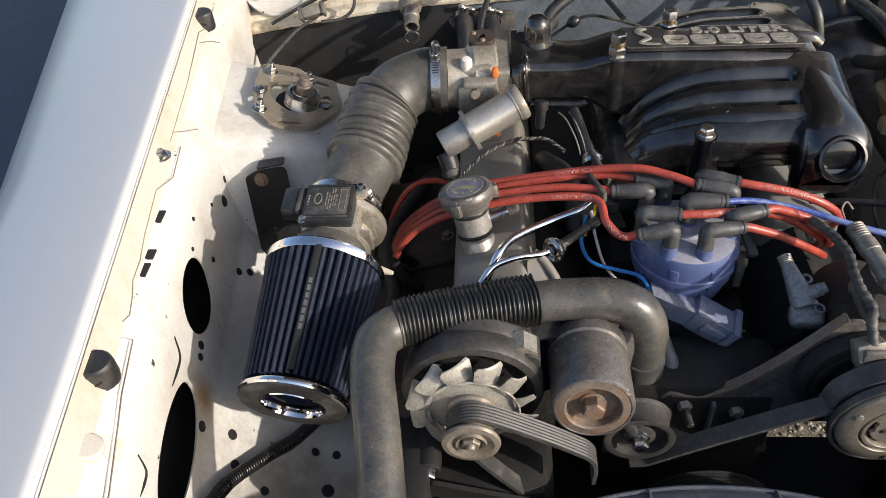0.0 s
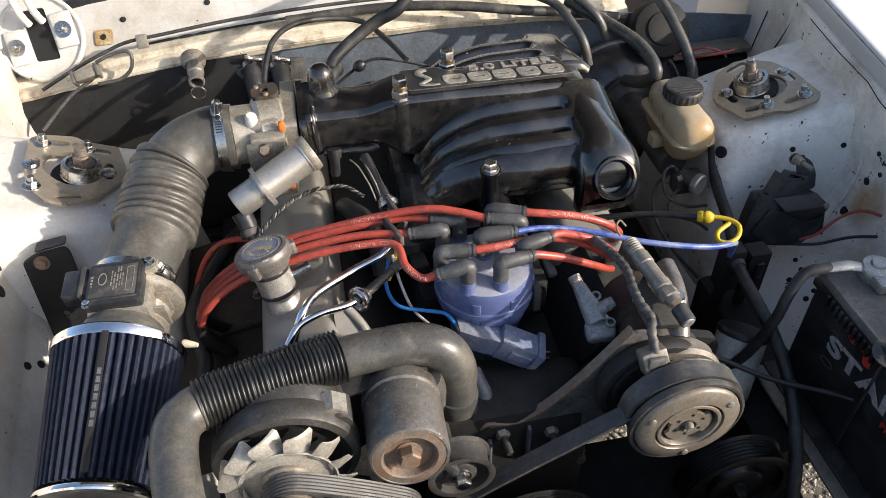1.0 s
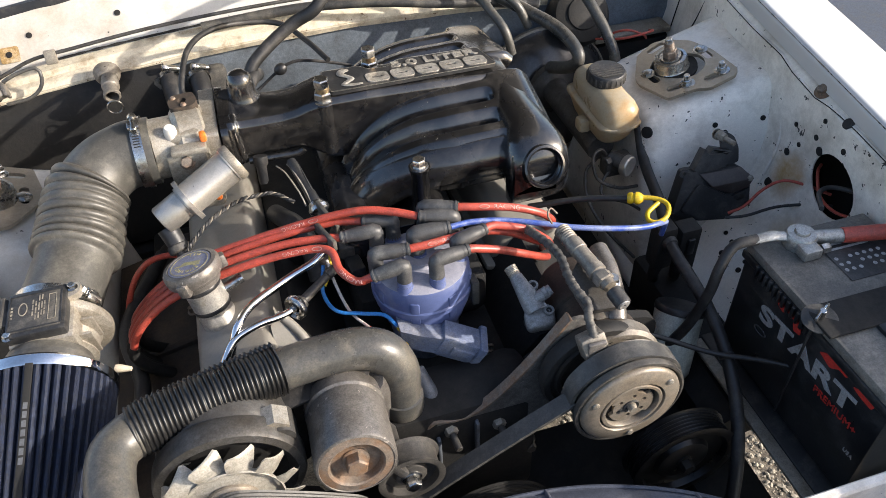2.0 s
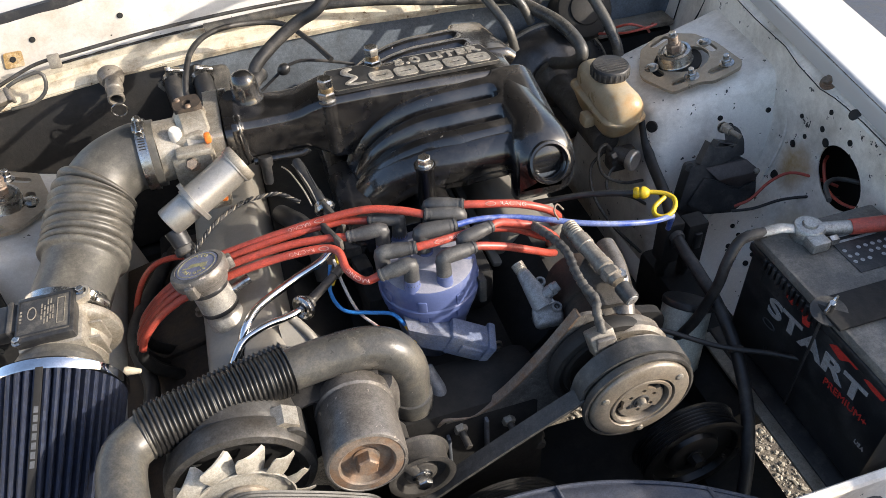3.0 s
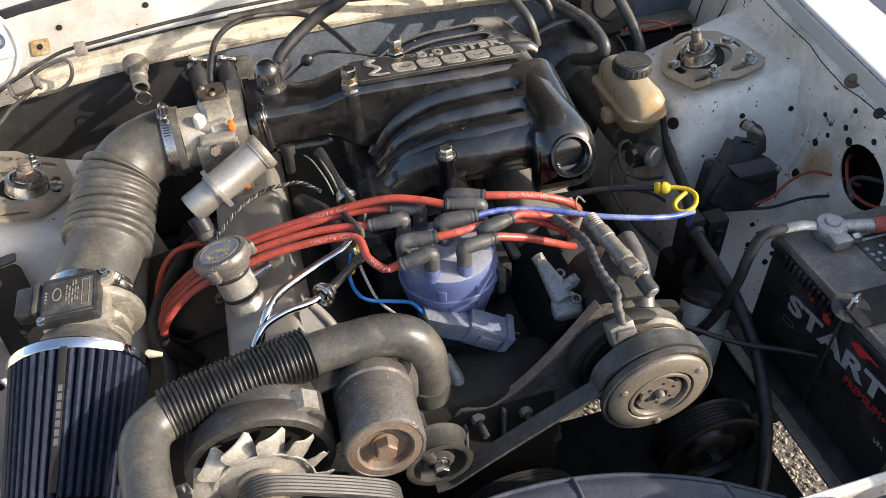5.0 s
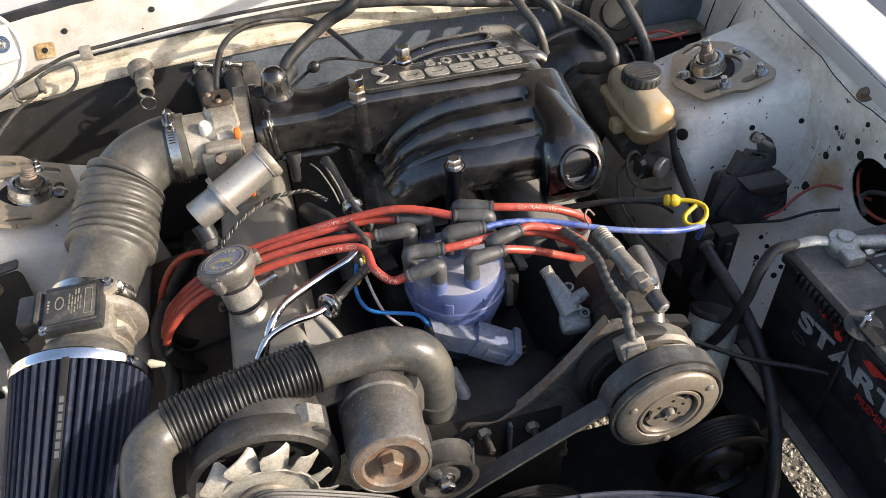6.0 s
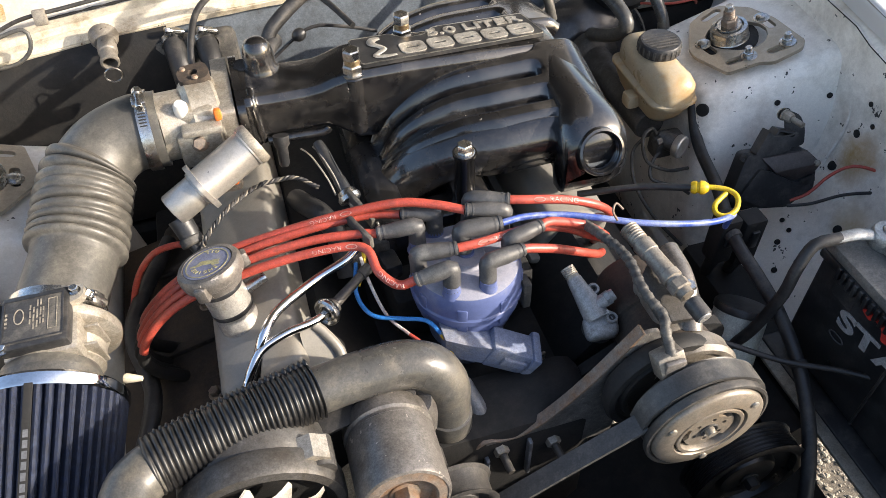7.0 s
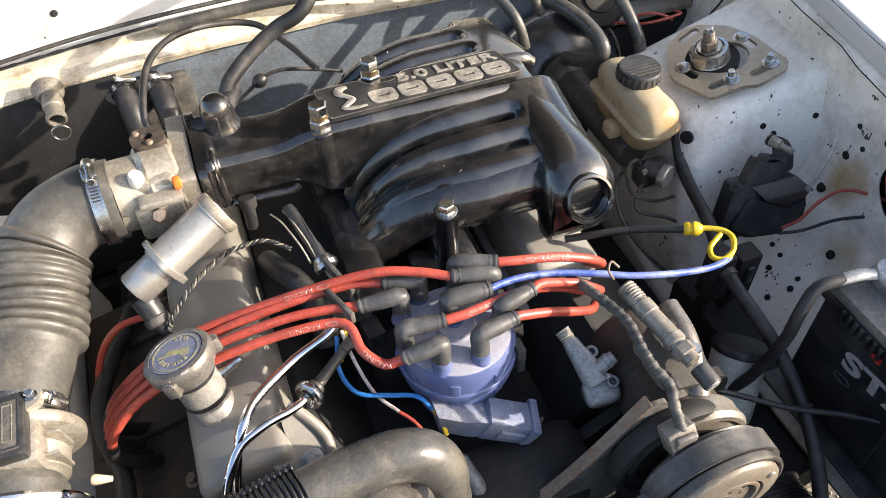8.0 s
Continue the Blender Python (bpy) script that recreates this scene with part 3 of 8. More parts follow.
solo("firewall", firewall(), FIREWALL, "blue-grey painted steel firewall stained with black grime", "car body", kind="structure", smooth=50)
# dark sheet for shade and grime on the passenger half of the firewall
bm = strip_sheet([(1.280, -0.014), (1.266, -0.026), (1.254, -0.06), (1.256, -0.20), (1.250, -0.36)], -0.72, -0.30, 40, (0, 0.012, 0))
solo("firewall_insulation", bm, GRIME_SHADE, "near-black sheet for the shaded, grimy firewall", "insulation", kind="structure")

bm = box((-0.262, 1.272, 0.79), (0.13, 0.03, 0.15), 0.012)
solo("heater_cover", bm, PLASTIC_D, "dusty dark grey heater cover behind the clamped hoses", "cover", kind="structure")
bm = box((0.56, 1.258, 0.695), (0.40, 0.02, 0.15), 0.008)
solo("firewall_insulation", bm, GRIME_SHADE, "near-black pad low in the firewall corner", "insulation", kind="structure")
bm = box((0.605, 1.262, 0.788), (0.17, 0.05, 0.012), 0.004)
solo("firewall_ledge", bm, DUSTY, "dirty beige ledge with rust in the firewall corner", "car body", kind="structure")

# ---- the closed cabin behind the cowl, which shades the ground beside it ----
bm = loft([[V(x, y, z) for x, z in ((-w, 0.25), (-w - 0.02, 0.8), (-w, 1.02), (-t_, h), (t_, h), (w, 1.02), (w + 0.02, 0.8), (w, 0.25))] for y, w, t_, h in ((1.9, 0.83, 0.70, 1.08), (2.45, 0.86, 0.58, 1.36), (3.4, 0.86, 0.56, 1.38), (4.1, 0.82, 0.66, 1.05))])
bmesh.ops.recalc_face_normals(bm, faces=bm.faces)
solo("car_cabin", bm, WHITE_OUT, "plain white car cabin behind the cowl", "car body", kind="structure", smooth=30)

# ---- the raised hood, out of view, hinged at the cowl; its dark liner is assumed, to darken the intake's reflections ----
hood = thing("hood", (0, 1.47, 1.03), "raised white hood with a dark liner underneath", "hood", kind="structure")
HD = frame_of((0, 1.47, 1.04), (1, 0, 0), (0, -0.52, 0.854))
part("skin", box(None, (1.36, 1.16, 0.012), 0.004, HD @ Matrix.Translation(V(0, 0.58, -0.030))), WHITE_OUT, hood)
part("liner", box(None, (1.20, 1.04, 0.018), 0.006, HD @ Matrix.Translation(V(0, 0.58, -0.012))), PLASTIC_D, hood, "dark hood underside assumed for the intake's reflections")

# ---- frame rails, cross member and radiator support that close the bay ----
# the shade low in the bay is part of their black
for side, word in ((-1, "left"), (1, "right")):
    solo("frame_rail_" + word, box((side * 0.37, 0.80 if side > 0 else 0.65, 0.47), (0.10, 1.0 if side > 0 else 1.35, 0.13), 0.012), GRIME_SHADE, "grimy boxed steel frame rail below the inner fender", "car body", kind="structure")
solo("lower_brace", box((0.0, 0.42, 0.46), (0.74, 0.40, 0.03), 0.01), GRIME_SHADE, "greasy lower brace in front of the engine, blackened for shade", "car body", kind="structure")
solo("cross_member", box((0, 0.93, 0.36), (0.74, 0.20, 0.10), 0.02), GRIME_SHADE, "oily cross member under the engine, blackened for shade", "car body", kind="structure")
solo("toe_board", box((0, 1.25, 0.30), (1.4, 0.04, 0.42), 0.01), GRIME_SHADE, "grimy lower firewall, blackened for shade", "car body", kind="structure")

rad = thing("radiator", (0.0, 0.2, 0.40), "black radiator with a plastic fan shroud behind it", "radiator")
part("core", box((0, 0.205, 0.57), (0.66, 0.045, 0.40), 0.004), GRIME_SHADE, rad)
part("tank", box((0, 0.205, 0.80), (0.68, 0.06, 0.06), 0.012), PLASTIC, rad)
support = thing("radiator_support", (0.0, 0.15, 0.70), "grey-white painted steel radiator support", "car body", kind="structure")
bm = loft([[V(x, y, z + 0.03 * abs(x)) for y, z in ((0.09, 0.745), (0.09, 0.80), (0.125, 0.815), (0.15, 0.81), (0.152, 0.79))] for x in (-0.66, -0.3, 0.0, 0.3, 0.66)])
bmesh.ops.recalc_face_normals(bm, faces=bm.faces)
part("top_bar", bm, WHITE_IN, support)
bm = loft([[V(x, y, z) for y, z in ((0.15, 0.742), (0.252, 0.757), (0.2535, 0.796), (0.256, 0.7985), (0.263, 0.7985), (0.265, 0.796), (0.265, 0.785), (0.262, 0.785), (0.258, 0.752), (0.15, 0.736))] for x in (0.245, 0.32, 0.40, 0.52, 0.66)])
bmesh.ops.recalc_face_normals(bm, faces=bm.faces)
part("corner_gusset", bm, WHITE_IN, support)


# ================= engine =================
# ---- long block, only partly seen below the intake ----
block = thing("engine_block", (0, 0.8, 0.42), "oil-stained engine block darkened for shade, with grey timing cover", "engine")
# the block's black holds oil and the shade below the intake
part("crankcase", box((0.0, 0.86, 0.56), (0.30, 0.56, 0.28), 0.03), GRIME_SHADE, block)
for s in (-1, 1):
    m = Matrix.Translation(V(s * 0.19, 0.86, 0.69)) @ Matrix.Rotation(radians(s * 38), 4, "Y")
    part("cylinder_head", box(None, (0.15, 0.54, 0.13), 0.012, m), GRIME_SHADE, block)
# added block that keeps the gap under the neck as dark as shade
part("lower_intake", box((-0.10, 0.96, 0.742), (0.17, 0.28, 0.10), 0.02), GRIME_SHADE, block)
part("intake_valley", box((0.01, 0.90, 0.745), (0.19, 0.42, 0.08), 0.02), GRIME_SHADE, block)
cover = part("timing_cover", box((0.0, 0.545, 0.64), (0.22, 0.09, 0.24), 0.025), GRIME_SHADE, block, "near-black timing cover")
for x, z, r in ((-0.03, 0.70, 0.026), (0.045, 0.715, 0.022), (0.07, 0.66, 0.03)):
    part("cover_boss", rod((x, 0.545, z), (x, 0.513, z), r), CASTBLUE, block)
part("front_plate", slab(rounded([(-0.10, -0.10), (0.08, -0.10), (0.07, 0.02), (0.03, 0.07), (-0.03, 0.10), (-0.09, 0.05)], 0.03), 0.012,
     frame_of((0.03, 0.533, 0.66), (1, 0, 0), (0, 0, 1))), CASTBLUE, block)
part("cover_boss", rod((-0.038, 0.57, 0.772), (-0.020, 0.520, 0.740), 0.012), CASTBLUE, block)
part("cover_rib", box((0.020, 0.498, 0.70), (0.005, 0.012, 0.07), 0.002), CASTBLUE, block)
part("cover_rib", box((-0.03, 0.498, 0.69), (0.005, 0.012, 0.06), 0.002), CASTBLUE, block)
for x, z in ((0.095, 0.70), (-0.045, 0.69), (0.10, 0.62)):
    part("bolt", hexbolt((x, 0.520, z), (x, 0.503, z + 0.002), 0.0080), BELTRIM, block)
    part("stud_sleeve", rod((x, 0.518, z), (x, 0.535, z), 0.012), BELTRIM, block)


# ---- valve covers ----
def valve_cover(s):
    m = Matrix.Translation(V(s * 0.237, 0.865, 0.775)) @ Matrix.Rotation(radians(s * 20), 4, "Y")
    return m


vc = thing("valve_cover", (-0.245, 0.865, 0.70), "greige painted steel valve cover under the spark plug wires", "valve cover", "valve covers")
part("cover", box(None, (0.104, 0.50, 0.075), 0.011, valve_cover(-1), 3), VALVE, vc)
part("rim", box(None, (0.126, 0.52, 0.010), 0.004, valve_cover(-1) @ Matrix.Translation(V(0, 0, -0.036))), VALVE, vc)
for y in (0.64, 0.78, 0.94, 1.08):
    for dx in (-0.057, 0.057):
        p = valve_cover(-1) @ V(dx, y - 0.865, -0.030)
        part("bolt", hexbolt(p, p + V(-0.003, 0, 0.010), 0.006), STEEL, vc)
le = thing("lifting_eye", (-0.19, 0.62, 0.77), "greige steel lifting eye with one bolt", "bracket")
LE = frame_of((-0.186, 0.622, 0.800), (1, 0.25, 0.05), (-0.2, 0.75, 0.65))
part("plate", slab(rounded([(-0.034, -0.010), (-0.010, -0.026), (0.020, -0.026), (0.024, 0.004), (0.012, 0.042), (-0.004, 0.044), (-0.010, 0.012), (-0.032, 0.012)], 0.007), 0.005, LE), VALVE, le)
part("bolt", hexbolt(LE @ V(0.004, -0.010, 0.005), LE @ V(0.004, -0.010, 0.014), 0.0085, 1.35), DULLALU, le)
part("curved_rim", tube([LE @ V(*p) for p in ((0.022, -0.020, 0.003), (0.027, 0.004, 0.006), (0.018, 0.034, 0.005), (0.008, 0.050, 0.001))], 0.006, 10), VALVE, le)
vc2 = thing("valve_cover", (0.19, 0.93, 0.70), "greige painted steel valve cover behind the distributor", "valve cover", "valve covers")
VM = Matrix.Translation(V(0.185, 0.935, 0.758)) @ Matrix.Rotation(radians(12), 4, "Y")
part("cover", box(None, (0.10, 0.36, 0.070), 0.014, VM, 3), VALVE, vc2)
part("rim", box(None, (0.122, 0.38, 0.010), 0.004, VM @ Matrix.Translation(V(0, 0, -0.034))), VALVE, vc2)

# ---- oil filler ----
fil = thing("oil_filler", (-0.257, 0.700, 0.80), "silver oil filler neck with a dark blue labelled cap", "oil filler")
A, B = V(-0.257, 0.702, 0.775), V(-0.275, 0.7225, 0.873)
part("neck", lathe([(0.027, 0.0), (0.027, 0.004), (0.0235, 0.008), (0.0235, 0.040), (0.0222, 0.042), (0.0222, 0.048), (0.0240, 0.050), (0.0240, 0.10), (0.0, 0.10)], A, B, 36), NECK, fil)
for h in (0.050, 0.082):
    part("band", lathe([(0.0241, h), (0.0246, h + 0.001), (0.0246, h + 0.005), (0.0241, h + 0.006)], A, B, 36), PLASTIC, fil)
part("breather_stub", lathe([(0.0, 0.0), (0.0062, 0.0), (0.0062, 0.030), (0.0068, 0.031), (0.0068, 0.036), (0.0045, 0.036), (0.0040, 0.030), (0.0, 0.030)], (-0.256, 0.718, 0.838), (-0.226, 0.730, 0.843), 16), STEEL, fil)
up = (B - A).normalized()
cap = part("cap", lathe([(0.0, -0.012), (0.028, -0.012), (0.030, -0.004), (0.0355, 0.0), (0.0365, 0.006), (0.0365, 0.013), (0.034, 0.017), (0.029, 0.018), (0.028, 0.0165), (0.0, 0.0168)], B, B + up, 44), GREYPAINT, fil, "grey oil cap with a blue decal")
for a in (30, 150, 270):
    mm = axis_matrix(B, B + up) @ Matrix.Rotation(radians(a), 4, "Z") @ Matrix.Translation(V(0.036, 0, 0.003))
    part("lug", box(None, (0.012, 0.014, 0.018), 0.003, mm), GREYPAINT, cap)
C = B + up * 0.0169
part("decal", lathe([(0.0, 0.0), (0.0275, 0.0), (0.0275, 0.0006), (0.0, 0.0007)], C, C + up, 40), CAPBLUE, cap)
xr_ = V(1, 0.30, 0.0)
xr_ = (xr_ - up * xr_.dot(up)).normalized()
fm = frame_of(C + up * 0.0008, xr_, up.cross(xr_))
part("ring", slab(circle(0, 0, 0.0248, 40), 0.0003, fm, [circle(0, 0, 0.0236, 40)]), GOLDPRINT, cap)
fm = fm @ Matrix.Rotation(math.pi - 0.65, 4, "Z")
for body, rad, step in (("ENGINE", 0.0158, 22.0), ("OIL", -0.0200, 18.0)):
    for k, ch in enumerate(body):
        turn = radians((len(body) - 1) / 2 * step - k * step) * (1 if rad > 0 else -1)
        part("letter", words(ch, 0.0066, fm @ Matrix.Rotation(turn, 4, "Z") @ Matrix.Translation(V(0, rad, 0)), 0.0003, bold=0.0002), GOLDPRINT, cap)
part("oil_can_symbol", slab([(-0.014, -0.004), (0.008, -0.004), (0.012, 0.002), (0.019, 0.004), (0.018, 0.006), (0.010, 0.005), (0.004, 0.003), (-0.006, 0.003), (-0.008, 0.006), (-0.016, 0.004), (-0.014, 0.001)], 0.0003, fm), GOLDPRINT, cap)


# ---- upper intake ----
ui = thing("upper_intake", (0.07, 0.95, 0.78), "gloss black upper intake manifold with a raised metal badge", "intake manifold")


def runner_bank(y0, y1, z0, z1, sp0, sp1):
    """Three cast runners that sweep from the plenum over and down; the grooves between them end in round pockets."""
    way, us = spline([(x, 0, dz) for x, dz in ((0.252, -0.016), (0.235, -0.004), (0.20, 0.0), (0.15, 0.0), (0.10, -0.001), (0.055, -0.007), (0.015, -0.022), (-0.022, -0.050), (-0.047, -0.088), (-0.060, -0.130), (-0.066, -0.185))], 0.004)
    rings = []
    for i, p in enumerate(way):
        t = (way[min(i + 1, len(way) - 1)] - way[max(i - 1, 0)]).normalized()
        n = V(0, 1, 0).cross(t).normalized()
        if n.z < 0 or (abs(n.z) < 0.05 and n.x > 0):
            n = -n
        k = max(0.0, min(1.0, (0.10 - p.x) / 0.16))
        open_ = max(0.0, min(1.0, (0.186 - p.x) / 0.014))
        open_ = open_ * open_ * (3 - 2 * open_)
        row = []
        for j in range(49):
            v = j / 48
            c = abs(((v * 3) % 1.0) - 0.5) * 2                # 0 on the crest, 1 in the groove
            groove = max(0.0, (c - 0.30) / 0.70) ** 1.7
            edge = 1.0 if 0 < v < 1 else 1.6
            d = -(0.021 * groove * edge + 0.004 * c * c) * open_
            y = y0 + (y1 - y0) * v + (sp0 + (sp1 - sp0) * v) * k
            row.append(V(p.x, y, z0 + (z1 - z0) * v + p.z) + n * d)
        f, g = row[0], row[-1]
        row = [f + V(0, -0.002, 0) - n * 0.036, f + V(0, -0.006, 0) - n * 0.026, f + V(0, -0.0085, 0) - n * 0.014, f + V(0, -0.005, 0) - n * 0.005] + row
        row += [g + V(0, 0.005, 0) - n * 0.005, g + V(0, 0.007, 0) - n * 0.030]
        rings.append(row)
    bm = loft(rings)
    bmesh.ops.recalc_face_normals(bm, faces=bm.faces)
    return bm


part("runner_bank", runner_bank(0.818, 0.946, 0.916, 0.946, 0.03, 0.0), BLACKGLOSS, ui, smooth=60)
part("runner_bank", runner_bank(1.004, 1.152, 0.946, 0.920, 0.0, -0.03), BLACKGLOSS, ui, smooth=60)


def plenum():
    """The log at the runners' end, highest along its middle."""
    rings = []
    for y, zt, xr, zb in ((0.7680, 0.884, 0.232, 0.846), (0.7700, 0.900, 0.247, 0.832), (0.776, 0.912, 0.255, 0.824), (0.787, 0.921, 0.258, 0.819), (0.802, 0.928, 0.258, 0.818), (0.83, 0.934, 0.254, 0.822), (0.90, 0.940, 0.246, 0.84), (0.97, 0.945, 0.238, 0.86), (1.05, 0.938, 0.236, 0.86), (1.12, 0.926, 0.228, 0.85), (1.15, 0.912, 0.216, 0.85), (1.156, 0.90, 0.205, 0.86)):
        xl = 0.168 if y < 0.83 else 0.178
        sec = [(xl, zb), (xr - 0.018, zb), (xr - 0.004, zb + 0.010), (xr, zb + 0.026), (xr, zt - 0.040), (xr - 0.005, zt - 0.022), (xr - 0.018, zt - 0.008), (xr - 0.038, zt - 0.002), (xl + 0.02, zt - 0.002), (xl, zt - 0.010)]
        rings.append([V(x, y, z) for x, z in sec])
    bm = loft(rings)
    bmesh.ops.recalc_face_normals(bm, faces=bm.faces)
    return bm


part("plenum", plenum(), BLACKGLOSS, ui, smooth=75)
part("front_runner", tube([(0.246, 0.838, 0.872), (0.20, 0.840, 0.876), (0.15, 0.841, 0.878), (0.10, 0.842, 0.876), (0.055, 0.850, 0.870), (0.015, 0.858, 0.853), (-0.022, 0.866, 0.822), (-0.047, 0.870, 0.784)], 0.0370, 40), BLACKGLOSS, ui, smooth=80)
OUT_A, OUT_B = V(0.2095, 0.766, 0.8900), V(0.2095, 0.690, 0.9290)
out = part("outlet", lathe([(0.0330, -0.030), (0.0318, -0.010), (0.0308, -0.002), (0.0308, 0.004), (0.0300, 0.006), (0.0268, 0.0068), (0.0250, 0.005), (0.0244, 0.001), (0.0244, -0.03)], OUT_A, OUT_B, 48), BLACKGLOSS, ui)
for h in (0.0, -0.005, -0.010):
    part("thread_ring", lathe([(0.0244, h), (0.0232, h + 0.0015), (0.0244, h + 0.003)], OUT_A, OUT_B, 48), BLACKGLOSS, out)
part("plug", lathe([(0.0, -0.0105), (0.0240, -0.0100), (0.0240, -0.015), (0.0, -0.015)], OUT_A, OUT_B, 40), BLACKGLOSS, out)


def spine():
    """The ridge under the badge and the neck towards the throttle body."""
    rings = []
    for x, y0, y1, z0, z1 in ((-0.205, 0.926, 1.034, 0.874, 0.950), (-0.193, 0.926, 1.034, 0.874, 0.950), (-0.188, 0.934, 1.028, 0.881, 0.945), (-0.165, 0.934, 1.022, 0.882, 0.944), (-0.125, 0.932, 1.014, 0.882, 0.945), (-0.104, 0.929, 1.008, 0.884, 0.949), (-0.088, 0.926, 1.004, 0.876, 0.956), (-0.065, 0.922, 1.004, 0.86, 0.963), (0.0, 0.924, 1.01, 0.85, 0.961), (0.1, 0.928, 1.012, 0.85, 0.954), (0.2, 0.934, 1.012, 0.86, 0.944), (0.225, 0.945, 1.005, 0.87, 0.938)):
        c = 0.008
        rings.append([V(x, y0, z0 + c), V(x, y0 + c, z0), V(x, y1 - c, z0), V(x, y1, z0 + c), V(x, y1, z1 - c), V(x, y1 - c, z1), V(x, y0 + c, z1), V(x, y0, z1 - c)])
    bm = loft(rings)
    bmesh.ops.recalc_face_normals(bm, faces=bm.faces)
    bmesh.ops.bevel(bm, geom=list(bm.edges), offset=0.0025, segments=2, profile=0.5, affect="EDGES")
    return bm


part("neck", spine(), BLACKGLOSS, ui)
part("neck_collar", tube([(-0.189, 0.934, 0.882), (-0.191, 0.930, 0.90), (-0.192, 0.930, 0.925), (-0.193, 0.936, 0.944), (-0.193, 0.952, 0.947)], 0.0055, 12), BLACKGLOSS, ui)
part("neck_flange", slab(rounded([(-0.062, -0.045), (0.062, -0.045), (0.066, 0.045), (-0.066, 0.045)], 0.018), 0.010, frame_of((-0.212, 0.981, 0.906), (0, 1, 0.02), (0, 0, 1))), BLACKGLOSS, ui)
part("neck_bottom_lip", tube([(-0.184, 0.931, 0.882), (-0.15, 0.930, 0.881), (-0.112, 0.927, 0.882), (-0.104, 0.928, 0.886)], 0.0055, 12), BLACKGLOSS, ui)
part("drain_pin", lathe([(0.0, 0.0), (0.0105, 0.0), (0.0105, 0.012), (0.0075, 0.016), (0.0072, 0.038), (0.005, 0.042), (0.0, 0.043)], (-0.168, 0.926, 0.890), (-0.171, 0.912, 0.850), 18), PLASTIC, ui)
part("vacuum_cap", lathe([(0.0, 0.0), (0.024, 0.0), (0.0225, 0.006), (0.0205, 0.009), (0.0200, 0.024), (0.0182, 0.034), (0.0140, 0.0415), (0.008, 0.0455), (0.0, 0.0465)], (-0.172, 1.004, 0.943), (-0.173, 1.002, 0.99), 28), BLACKGLOSS, ui, "black domed vacuum cap")
part("side_plug", lathe([(0.0, 0.0), (0.011, 0.0), (0.0115, 0.010), (0.009, 0.016), (0.0, 0.0165)], (-0.196, 1.012, 0.940), (-0.198, 0.998, 0.965), 20), BLACKGLOSS, ui)
part("cap_stub", tube([(-0.165, 1.03, 0.945), (-0.15, 1.06, 0.945), (-0.145, 1.09, 0.93)], 0.011, 14), PLASTIC, ui)
# badge plate and its raised marks
bq = V(-0.052, 0.928, 0.9645)
bx = (V(0.206, 0.946, 0.950) - bq).normalized()
bm_ = frame_of(bq, bx, V(-0.01, 1, -0.03))
badge = part("badge_plate", slab(rounded([(0.0, 0.0), (0.258, 0.003), (0.250, 0.064), (0.118, 0.066), (0.100, 0.050), (0.072, 0.050), (0.058, 0.066), (0.0, 0.066)], 0.006), 0.006, bm_), PLASTIC, ui, "black badge plate with bare metal edges")
part("badge_edge", slab(rounded([(0.0, 0.0), (0.258, 0.003), (0.250, 0.064), (0.118, 0.066), (0.100, 0.050), (0.072, 0.050), (0.058, 0.066), (0.0, 0.066)], 0.006), 0.0008, bm_ @ Matrix.Translation(V(0, 0, 0.0052)),
     [rounded([(0.0018, 0.0018), (0.2562, 0.0046), (0.2484, 0.0622), (0.1186, 0.0642), (0.1008, 0.0482), (0.0712, 0.0482), (0.0572, 0.0642), (0.0018, 0.0642)], 0.005)]), LETTER, badge)
part("lettering", words("5.0 LITER", 0.0215, bm_ @ Matrix.Translation(V(0.172, 0.0485, 0.0068)), 0.0009, squeeze=1.62, bold=0.0006), LETTER, badge)
for k in range(5):
    x0 = 0.058 + 0.0385 * k
    outer = rounded([(x0, 0.008), (x0 + 0.0345, 0.008), (x0 + 0.0345, 0.034), (x0, 0.034)], 0.008)
    inner = rounded([(x0 + 0.009, 0.0185), (x0 + 0.0255, 0.0185), (x0 + 0.0255, 0.0235), (x0 + 0.009, 0.0235)], 0.002)
    part("plain_mark", slab(outer, 0.0015, bm_ @ Matrix.Translation(V(0, 0, 0.006)), [inner]), LETTER, badge)
part("emblem", tube([bm_ @ V(*p, 0.0072) for p in ((0.050, 0.009), (0.034, 0.009), (0.022, 0.013), (0.030, 0.020), (0.038, 0.027), (0.033, 0.036), (0.026, 0.044), (0.030, 0.053), (0.040, 0.055))], [0.002, 0.0035, 0.003, 0.004, 0.0045, 0.004, 0.0055, 0.006, 0.003], 8, 0.003, 0.35), LETTER, badge)
# studs through the manifold
for nm, x, y, zt, r in (("a", 0.020, 1.003, 0.988, 0.0135), ("b", -0.062, 0.936, 0.990, 0.0135)):
    bolt = part("stud_bolt", hexbolt((x, y, zt - 0.012), (x, y, zt), r * 0.85, 0), STEEL, ui)
    part("collar", rod((x, y, zt - 0.021), (x, y, zt - 0.012), r * 0.72), BRASS, bolt)
    part("nut", hexbolt((x, y, zt - 0.034), (x, y, zt - 0.020), r, 1.15), STEEL, bolt)
    part("boss", rod((x, y, zt - 0.12), (x, y, zt - 0.034), 0.0165), BLACKGLOSS, ui)
post = part("front_post", lathe([(0.0, 0), (0.013, 0), (0.0125, 0.12), (0.0145, 0.124), (0.0145, 0.128), (0.0, 0.128)], (0.033, 0.772, 0.802), (0.033, 0.772, 0.93), 24), BLACKGLOSS, ui)
